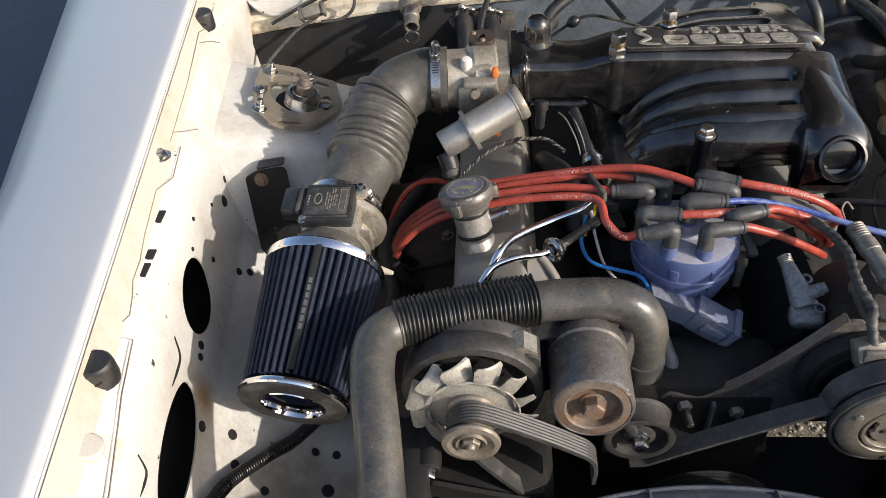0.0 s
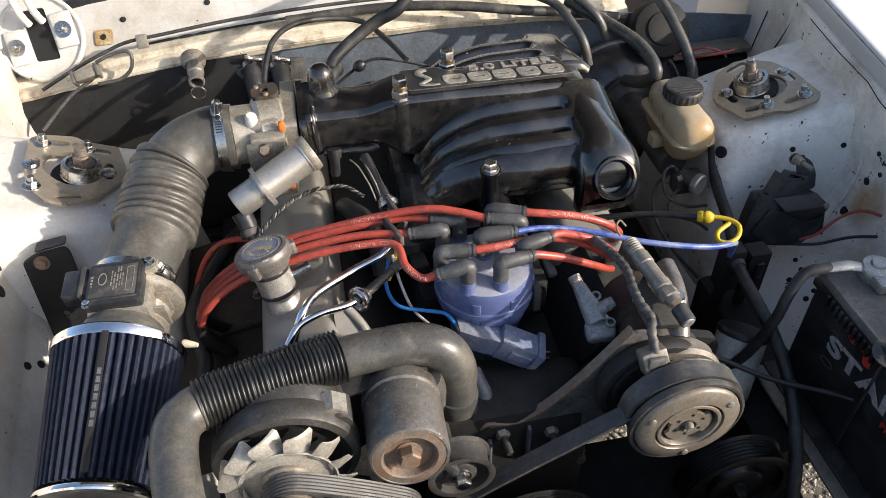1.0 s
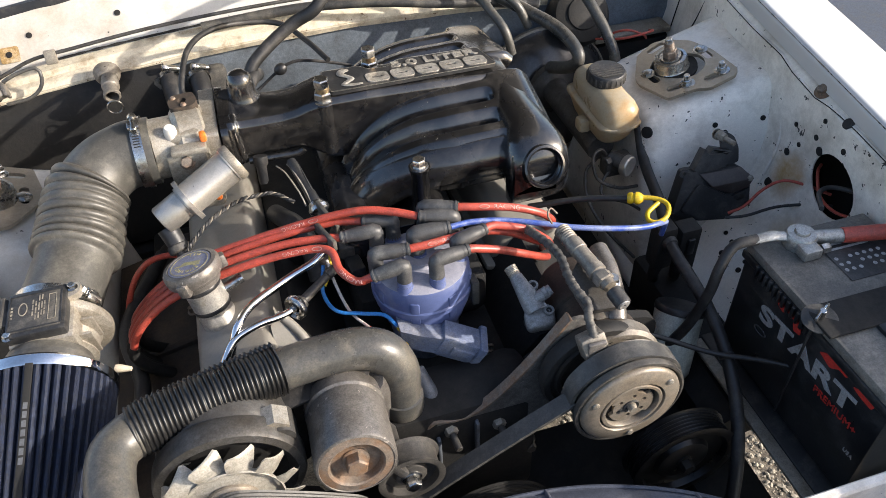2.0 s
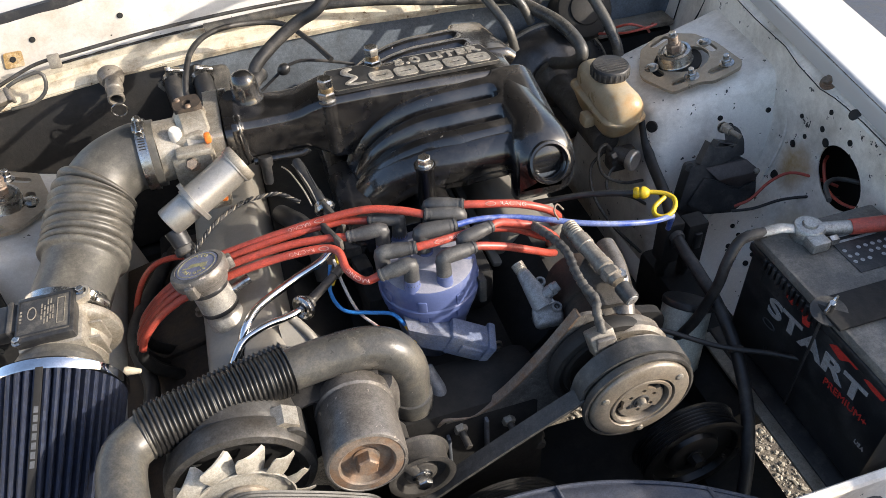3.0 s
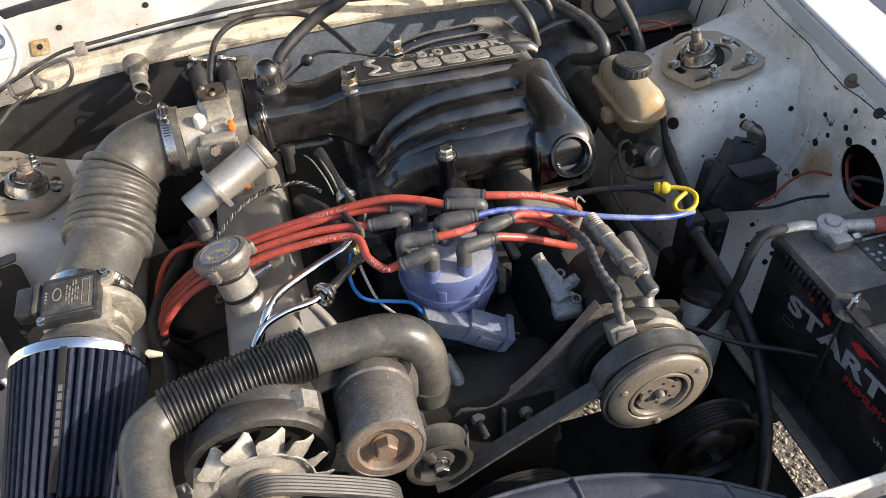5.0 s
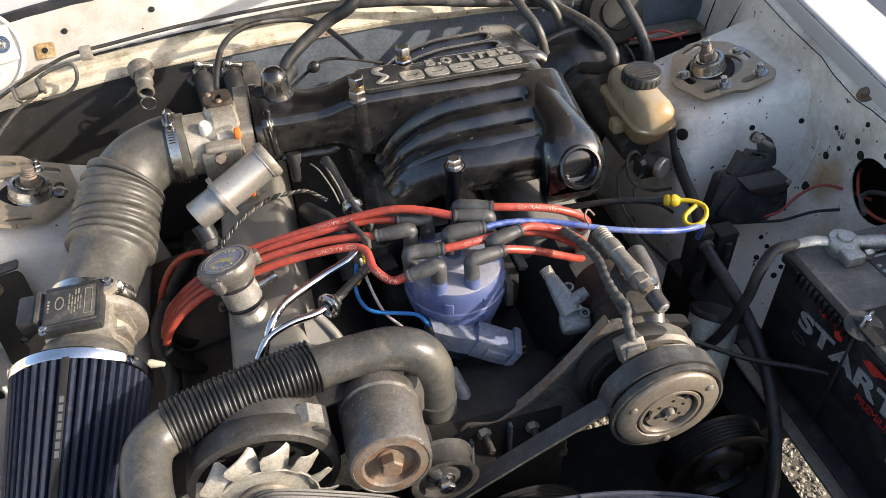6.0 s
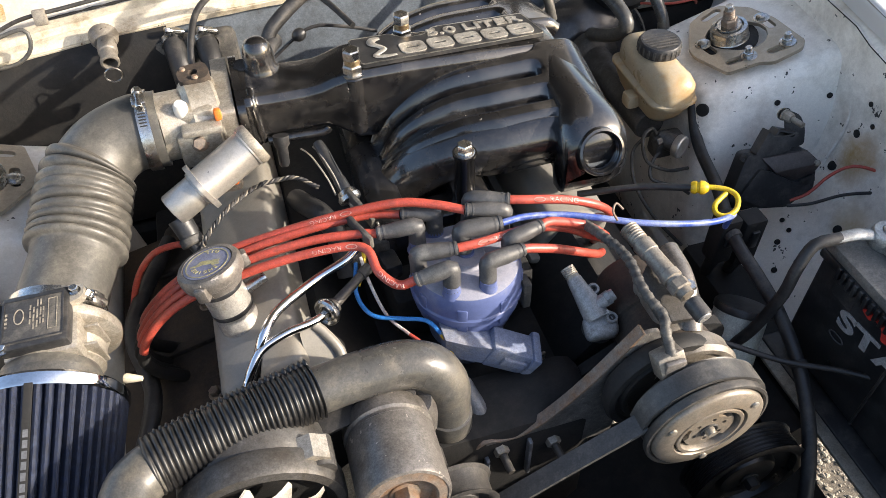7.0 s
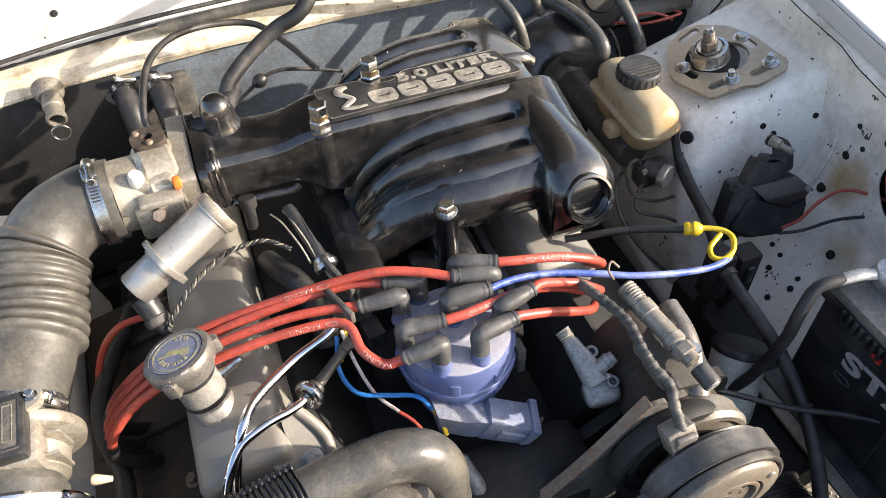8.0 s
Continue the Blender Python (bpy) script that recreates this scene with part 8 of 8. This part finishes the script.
HOSES = [
    ("vacuum_hose", [(-0.160, 1.055, 0.935), (-0.149, 1.065, 0.960), (-0.111, 1.085, 0.983), (-0.072, 1.095, 1.003), (-0.035, 1.09, 1.025), (0.02, 1.13, 1.07), (0.14, 1.22, 1.08), (0.28, 1.30, 1.02), (0.33, 1.34, 0.93)], 0.0098, RUBBER_D, "thick black rubber hose looping over the intake"),
    ("vacuum_line", [(-0.257, 1.035, 0.935), (-0.257, 1.055, 0.955), (-0.240, 1.12, 0.975), (-0.205, 1.185, 0.970), (-0.15, 1.22, 0.958), (-0.09, 1.215, 0.948), (-0.055, 1.16, 0.938), (-0.030, 1.10, 0.928)], 0.0046, RUBBER_D, "thin black vacuum line arching behind the throttle body"),
    ("brake_hose", [(0.30, 1.27, 0.92), (0.345, 1.21, 0.905), (0.385, 1.14, 0.893), (0.400, 1.09, 0.878), (0.402, 1.07, 0.86), (0.398, 1.10, 0.83), (0.39, 1.16, 0.80)], 0.0115, RUBBER, "black booster hose curving down to the brake cylinder"),
    ("heater_line", [(0.455, 1.27, 0.94), (0.465, 1.19, 0.915), (0.482, 1.13, 0.87), (0.492, 1.10, 0.82), (0.49, 1.12, 0.74)], 0.010, RUBBER, "grey rubber line behind the brake reservoir"),
    ("wiring_harness", [(-0.22, 1.30, 0.925), (-0.05, 1.29, 0.935), (0.08, 1.26, 0.938), (0.20, 1.24, 0.925), (0.30, 1.25, 0.905), (0.40, 1.26, 0.88)], 0.009, PLASTIC_D, "dark taped wiring harness along the cowl"),
    ("wiring_harness", [(0.20, 1.25, 0.96), (0.255, 1.21, 0.945), (0.275, 1.17, 0.925), (0.29, 1.14, 0.90), (0.30, 1.13, 0.86)], 0.008, RUBBER, "grey loom dropping behind the intake"),
    ("wiring_harness", [(0.26, 1.27, 0.965), (0.30, 1.22, 0.945), (0.33, 1.19, 0.92), (0.35, 1.18, 0.88)], 0.008, RUBBER, "grey loom dropping behind the intake"),
    ("black_hose", [(0.455, 0.93, 0.80), (0.449, 0.885, 0.755), (0.420, 0.78, 0.757), (0.385, 0.685, 0.762), (0.383, 0.62, 0.752), (0.386, 0.57, 0.735), (0.384, 0.51, 0.705), (0.372, 0.45, 0.665), (0.352, 0.40, 0.62), (0.33, 0.36, 0.56)], 0.0090, RUBBER_D, "long black hose running past the battery"),
    ("ground_wire", [(0.25, 0.57, 0.75), (0.30, 0.545, 0.735), (0.36, 0.51, 0.72), (0.42, 0.47, 0.725), (0.47, 0.40, 0.75), (0.52, 0.30, 0.78)], 0.0036, RUBBER_D, "black wire sagging across the battery side"),
    ("red_wire", [(0.535, 0.755, 0.722), (0.560, 0.752, 0.732), (0.590, 0.755, 0.756), (0.618, 0.748, 0.772), (0.645, 0.725, 0.772), (0.672, 0.70, 0.765)], 0.0024, RED, "thin red wire to the fender opening"),
    ("black_wire", [(0.530, 0.752, 0.716), (0.560, 0.740, 0.722), (0.60, 0.728, 0.738), (0.64, 0.708, 0.748), (0.672, 0.69, 0.75)], 0.0024, RUBBER_D, "thin black wire to the fender opening"),
    ("red_wire", [(0.668, 0.735, 0.80), (0.645, 0.715, 0.805), (0.628, 0.68, 0.79), (0.625, 0.64, 0.79), (0.64, 0.60, 0.80), (0.66, 0.57, 0.79)], 0.0024, RED, "red wire hanging out of the fender opening"),
    ("black_wire", [(0.55, 0.60, 0.85), (0.58, 0.64, 0.84), (0.62, 0.65, 0.83), (0.66, 0.60, 0.83), (0.68, 0.55, 0.82)], 0.0034, RUBBER_D, "black wires near the fender opening"),
    ("red_wire", [(-0.30, 0.90, 0.75), (-0.335, 0.90, 0.765), (-0.375, 0.90, 0.752), (-0.41, 0.89, 0.70), (-0.44, 0.86, 0.60)], 0.0046, RED, "red plug wire looping behind the valve cover"),
    ("cowl_wire", [(-0.66, 1.27, 0.86), (-0.60, 1.285, 0.885), (-0.54, 1.30, 0.905), (-0.50, 1.30, 0.918), (-0.44, 1.30, 0.925), (-0.30, 1.31, 0.935), (-0.12, 1.31, 0.943), (0.1, 1.31, 0.943)], 0.0032, ALU_D, "grey cable clipped along the cowl flange"),
    ("cowl_wire", [(-0.66, 1.20, 0.82), (-0.61, 1.245, 0.855), (-0.565, 1.262, 0.878), (-0.552, 1.262, 0.905), (-0.50, 1.272, 0.915), (-0.497, 1.262, 0.89), (-0.52, 1.255, 0.872), (-0.56, 1.253, 0.868)], 0.0032, RUBBER, "grey wire looped over the cowl flange"),
    ("red_wire", [(0.50, 1.17, 0.84), (0.53, 1.14, 0.86), (0.56, 1.13, 0.85), (0.58, 1.15, 0.83)], 0.0022, RED, "tangle of thin red wires behind the tower"),
    ("red_wire", [(0.49, 1.18, 0.83), (0.52, 1.13, 0.85), (0.57, 1.12, 0.86), (0.59, 1.16, 0.84)], 0.0022, RED, "tangle of thin red wires behind the tower"),
]
for nm, pts, r, mm, lab in HOSES:
    if nm == "black_hose":
        bh = thing(nm, pts[5], lab, "hose")
        hose_ = part("tube", tube(pts, r, 14, 0.008), mm, bh)
        for i in (3, 6):
            part("clip", lathe([(r - 0.0005, -0.005), (r + 0.002, -0.004), (r + 0.002, 0.004), (r - 0.0005, 0.005)], pts[i], pts[i + 1], 18), PLASTIC_D, bh)
        continue
    solo(nm, tube(pts, r, 14, 0.008), mm, lab, "hose" if "hose" in nm or "line" in nm else "wire")

# ---- exhaust header between the engine and the inner fender ----
eh = thing("exhaust_header", (-0.34, 0.80, 0.50), "brown scaled exhaust header tubes below the valve cover", "exhaust")
for k in range(4):
    y = 0.68 + 0.115 * k
    part("primary_tube", tube([(-0.27, y, 0.665), (-0.315, y + 0.01, 0.665), (-0.355, y + 0.03, 0.64), (-0.37, y + 0.07, 0.58), (-0.37, 0.97 + 0.02 * k, 0.48)], 0.021, 16), HEADER, eh)
part("flange", box((-0.268, 0.855, 0.668), (0.012, 0.44, 0.06), 0.003), HEADER, eh)
# added panel that hides the bright wheel house, where shade and dirt lie
hs = thing("heat_shield", (-0.365, 0.79, 0.65), "added dark brown panel standing in for shade beside the exhaust header", "shield")
SM_ = Matrix.Translation(V(-0.365, 0.79, 0.672)) @ Matrix.Rotation(radians(-14), 4, "Y")
part("panel", box(None, (0.15, 0.46, 0.010), 0.004, SM_), HEADER, hs)
for y in (-0.15, 0.0, 0.15):
    part("rib", box(None, (0.13, 0.016, 0.012), 0.005, SM_ @ Matrix.Translation(V(0, y, 0.006))), HEADER, hs)
    part("bolt", hexbolt(SM_ @ V(0.05, y + 0.06, 0.005), SM_ @ V(0.05, y + 0.06, 0.014), 0.007), RUSTSTEEL, hs)
part("loose_hose", tube([SM_ @ V(-0.06, -0.2, 0.02), SM_ @ V(-0.02, -0.08, 0.03), SM_ @ V(-0.045, 0.05, 0.03), SM_ @ V(0.01, 0.2, 0.02)], 0.011, 14), RUBBER_D, hs)
# lump added to darken the view past the steering pulley
solo("shock_bracket", loft([[V(x, y, z) for x, y, z in ((0.365, yy, 0.545), (0.44, yy, 0.560), (0.455, yy, 0.600), (0.40, yy, 0.612), (0.365, yy, 0.590))] for yy in (0.47, 0.50, 0.555, 0.60)]), GRIME_SHADE, "black greasy bracket on the frame rail", "bracket")
solo("canister_bracket", box((0.430, 0.69, 0.590), (0.07, 0.20, 0.10), 0.012), GRIME_SHADE, "black greasy bracket behind the canister", "bracket")

# ---- wiper motor and seams in the rear corner ----
wm = thing("wiper_motor", (0.478, 1.24, 0.80), "black round wiper motor with a dusty top on the firewall", "motor")
part("housing", lathe([(0.0, 0.0), (0.050, 0.0), (0.056, 0.006), (0.058, 0.03), (0.058, 0.062), (0.052, 0.072), (0.030, 0.078), (0.0, 0.080)], (0.478, 1.275, 0.825), (0.474, 1.205, 0.875), 36), GRIME_SHADE, wm)
part("lid", lathe([(0.0, 0.082), (0.022, 0.0815), (0.030, 0.080), (0.032, 0.077), (0.0, 0.077)], (0.478, 1.275, 0.825), (0.474, 1.205, 0.875), 36), GRIME_SHADE, wm)
part("bracket", box((0.475, 1.262, 0.805), (0.10, 0.03, 0.012), 0.003), GRIME_SHADE, wm)
for pts in ([(0.694, 1.228, 0.872), (0.694, 1.240, 0.82), (0.694, 1.248, 0.783)], [(0.690, 1.144, 0.888), (0.690, 1.165, 0.835), (0.690, 1.188, 0.793)]):
    o = new("body_seam", finish(tube(pts, 0.0014, 6, 0.01), "body_seam", GRIME_SHADE, bpy.data.objects["inner_fender_right"].location))
    o.parent = bpy.data.objects["inner_fender_right"]
# ---- heater tubes and cowl details ----
ht = thing("heater_pipe", (-0.385, 1.22, 0.84), "metal heater pipe stub with loose wire rings", "pipe")
HP_A, HP_B = V(-0.390, 1.262, 0.889), V(-0.386, 1.203, 0.874)
part("pipe", lathe([(0.0, 0.0), (0.0125, 0.0), (0.0125, 0.022), (0.0145, 0.024), (0.0145, 0.036), (0.0125, 0.038), (0.0125, 0.050), (0.0140, 0.053), (0.0140, 0.059), (0.0125, 0.060), (0.0108, 0.060), (0.0105, 0.030), (0.0, 0.030)], HP_A, HP_B, 26), FITTING, ht)
part("bore", lathe([(0.0, 0.040), (0.0106, 0.040), (0.0106, 0.036), (0.0, 0.036)], HP_A, HP_B, 22), DARKHOLE, ht)
part("grommet", lathe([(0.0, 0.0), (0.022, 0.0), (0.021, 0.010), (0.016, 0.020), (0.0, 0.021)], HP_A + V(-0.003, 0.008, -0.002), HP_B, 26), FITTING, ht)
part("wire_ring", tube([V(-0.385 + 0.0125 * math.cos(radians(a)), 1.191, 0.862 + 0.0115 * math.sin(radians(a))) for a in range(0, 361, 30)], 0.0013, 6, 0.004), STEEL, ht)
hv = thing("heater_hoses", (-0.26, 1.25, 0.80), "two black heater hoses with steel worm clamps", "hose")
for x, y in ((-0.296, 1.262), (-0.246, 1.248)):
    part("hose", tube([(x - 0.016, 1.335, 0.835), (x - 0.008, y + 0.035, 0.851), (x, y + 0.008, 0.856), (x + 0.003, y - 0.018, 0.848), (x + 0.006, y - 0.040, 0.826), (x + 0.010, y - 0.048, 0.77)], 0.0175, 18), RUBBER_D, hv)
    clamp_on(hv, V(x - 0.001, y + 0.010, 0.856), V(x + 0.001, y, 0.8535), 0.0185, (0.45, -0.2, 0.9), 0.011)
o = new("weld_seam", finish(tube([(0.664, 0.868, 0.885), (0.661, 0.852, 0.862), (0.656, 0.832, 0.832), (0.648, 0.815, 0.785), (0.626, 0.810, 0.71), (0.60, 0.80, 0.66)], 0.0026, 8, 0.01), "weld_seam", WHITE_IN, bpy.data.objects["inner_fender_right"].location))
o.parent = bpy.data.objects["inner_fender_right"]
cv = thing("check_valve", (-0.108, 1.13, 0.895), "black check valve bulb on a thin vacuum line", "valve")
part("bulb", lathe([(0.0, 0.0), (0.004, 0.001), (0.0085, 0.006), (0.0100, 0.012), (0.0085, 0.018), (0.0045, 0.022), (0.0, 0.022)], (-0.117, 1.13, 0.905), (-0.100, 1.13, 0.914), 20), PLASTIC, cv)
part("line", tube([(-0.165, 1.12, 0.875), (-0.140, 1.13, 0.887), (-0.116, 1.13, 0.905), (-0.100, 1.13, 0.915), (-0.075, 1.13, 0.920), (-0.033, 1.13, 0.910), (0.01, 1.13, 0.895)], 0.0026, 8), RUBBER_D, cv)
solo("cowl_clip", box(None, (0.019, 0.010, 0.024), 0.002, Matrix.Translation(V(-0.475, 1.296, 0.918)) @ Matrix.Rotation(radians(-20), 4, "X")), DUSTY, "grey steel clip on the cowl flange", "clip")
for x, k in ((-0.36, 0.05), (-0.62, 0.055), (-0.515, 0.052), (-0.2, 0.05)):
    solo("cowl_hole", lathe([(0.0, 0.0006), (0.0045, 0.0006), (0.0055, 0.0), (0.0, -0.001)], (x, 1.377, crown(x) + 0.052), (x, 1.34, crown(x) + 0.09), 14), DARKHOLE, "small dark hole in the cowl panel", "hole", "cowl holes")
hg = thing("hood_spring", (-0.65, 1.34, 0.85), "white painted round spring mount with zinc nuts", "hood spring")
HM = frame_of((-0.652, 1.343, 0.922), (1, 0.02, 0.14), (0.0, 0.55, 0.83))
part("disc", slab(circle(0, 0, 0.074, 44), 0.004, HM, [rounded([(-0.020, -0.038), (0.022, -0.042), (0.020, 0.050), (-0.022, 0.052)], 0.006)]), WHITE, hg)
rim_ = [HM @ V(0.0725 * math.cos(radians(a)), 0.0725 * math.sin(radians(a)), 0.005) for a in range(0, 361, 10)]
part("rolled_rim", tube(rim_, 0.0042, 8, 0.01), WHITE, hg)
# black sheet that paints the shade inside the slot
part("slot_shadow", box(None, (0.040, 0.088, 0.002), 0, HM @ Matrix.Translation(V(0, 0.004, 0.0006))), DARKHOLE, hg, "black patch for the shade in the slot")
for x, y, w in ((-0.043, -0.008, 0.036), (0.044, 0.004, 0.038)):
    pad = part("pad", box(None, (w, 0.062, 0.008), 0.004, HM @ Matrix.Translation(V(x, y, 0.007))), WHITE, hg)
    p = HM @ V(x, y, 0.011)
    part("washer", lathe([(0.0, 0.0), (0.0145, 0.0), (0.0145, 0.002), (0.0, 0.0022)], p, HM @ V(x, y, 1), 24), STEEL, pad)
    part("nut", hexbolt(p, HM @ V(x, y, 0.022), 0.0085, 0), STEEL, pad)
    part("stud", rod(HM @ V(x, y, 0.022), HM @ V(x, y, 0.027), 0.005), STEEL, pad)
for dx in (-0.012, 0.012):
    part("spring_arm", tube([HM @ V(dx - 0.004, 0.115, 0.055), HM @ V(dx - 0.002, 0.075, 0.045), HM @ V(dx, 0.040, 0.030), HM @ V(dx + 0.004, 0.024, 0.014)], 0.0065, 12), WHITE, hg)

# a rust stain round an empty screw hole, and the connector that hangs on the cowl wires
RM = frame_of((-0.554, 1.3600, crown(-0.554) + 0.0345), (1, 0, 0.12), (0.0, 0.69, 0.72))
solo("rust_stain", slab(rounded([(-0.017, -0.013), (0.016, -0.016), (0.018, 0.012), (-0.014, 0.015)], 0.005), 0.0012, RM), RUSTSTAIN, "orange rust stain round a screw hole in the cowl", "stain", kind="structure")
solo("cowl_hole", lathe([(0.0, 0.003), (0.0045, 0.003), (0.0055, 0.0018), (0.0, 0.0)], RM.translation, RM @ V(0, 0, 1), 14), DARKHOLE, "small dark hole in the cowl panel", "hole", "cowl holes")
cn = thing("cowl_connector", (-0.573, 1.25, 0.88), "grey-brown plastic connector on the cowl wires", "connector")
CM = frame_of((-0.573, 1.250, 0.890), (1, 0.15, 0.18), (0, 0.7, 0.7))
part("housing", box(None, (0.036, 0.020, 0.018), 0.003, CM), DUSTY, cn)
for dx in (-0.021, 0.021):
    part("collar", box(None, (0.006, 0.024, 0.022), 0.002, CM @ Matrix.Translation(V(dx, 0, 0))), GREYPAINT, cn)

sh = thing("fan_shroud", (0.1, 0.32, 0.55), "dark blue-black plastic fan shroud", "shroud")


def shroud():
    rings = []
    for k in range(25):
        x = -0.30 + 0.60 * k / 24
        zt = 0.728
        yr = -0.074 + math.sqrt(0.2285 - x * x)
        rings.append([V(x, 0.240, zt - 0.012), V(x, yr - 0.026, zt - 0.010), V(x, yr - 0.010, zt - 0.013), V(x, yr, zt - 0.024), V(x, yr, zt - 0.14), V(x, yr - 0.008, zt - 0.14), V(x, yr - 0.008, zt - 0.030), V(x, yr - 0.028, zt - 0.018), V(x, 0.240, zt - 0.020)])
    bm = loft(rings)
    bmesh.ops.recalc_face_normals(bm, faces=bm.faces)
    return bm


part("ring", shroud(), SHROUD, sh)
for x in (-0.22, -0.07, 0.07, 0.235):
    yr = -0.074 + math.sqrt(0.2285 - x * x)
    part("rib", tube([(x, 0.245, 0.7165), (x, yr - 0.05, 0.7180), (x, yr - 0.012, 0.7155), (x, yr - 0.001, 0.704), (x, yr + 0.0005, 0.66)], 0.0028, 8, 0.006), SHROUD, sh)
part("rim_bead", tube([(x, -0.074 + math.sqrt(0.2285 - x * x) - 0.004, 0.7115) for x in (-0.29, -0.22, -0.14, -0.07, 0.0, 0.07, 0.14, 0.22, 0.29)], 0.0030, 8, 0.01), SHROUD, sh)


# ---- loose gravel where the ground shows beside the radiator ----
def stones():
    bm = bmesh.new()
    rs_ = random.Random(11)
    for k in range(4200):
        x, y = rs_.uniform(0.35, 1.0), rs_.uniform(0.3, 0.95)
        r = rs_.choice((0.002, 0.002, 0.0028, 0.0035, 0.0045, 0.0062))
        b = bmesh.new()
        bmesh.ops.create_icosphere(b, subdivisions=1, radius=r)
        for v in b.verts:
            v.co = v.co * (1 + rs_.uniform(-0.25, 0.25))
        bmesh.ops.transform(b, matrix=Matrix.Translation(V(x, y, r * 0.25)) @ Matrix.Rotation(rs_.uniform(0, 6.28), 4, "Z") @ Matrix.Diagonal((1.2, 0.9, 0.6, 1)), verts=b.verts)
        join(bm, b)
    return bm


solo("gravel_stones", stones(), STONE, "loose pale gravel stones on the ground", "gravel", kind="stuff", smooth=20)


# ---- drip gap and small hardware on the cowl ----
solo("cowl_gap", tube([(x, 1.3315, crown(x) + 0.0165) for x in (-0.48, -0.40, -0.30, -0.20, -0.12)], lambda u, s: 0.0022 + 0.0012 * noise.noise(V(s * 60, 1, 2)), 8, 0.006), GRIME_SHADE, "dark open joint between the cowl panel and flange", "joint", kind="structure")
solo("plug_tip", lathe([(0.0, 0.0), (0.005, 0.0), (0.006, 0.003), (0.0045, 0.012), (0.003, 0.020), (0.0, 0.021)], (-0.400, 0.684, 0.782), (-0.384, 0.680, 0.780), 14), CREAM, "tan ceramic tip beside the air flow meter", "connector")
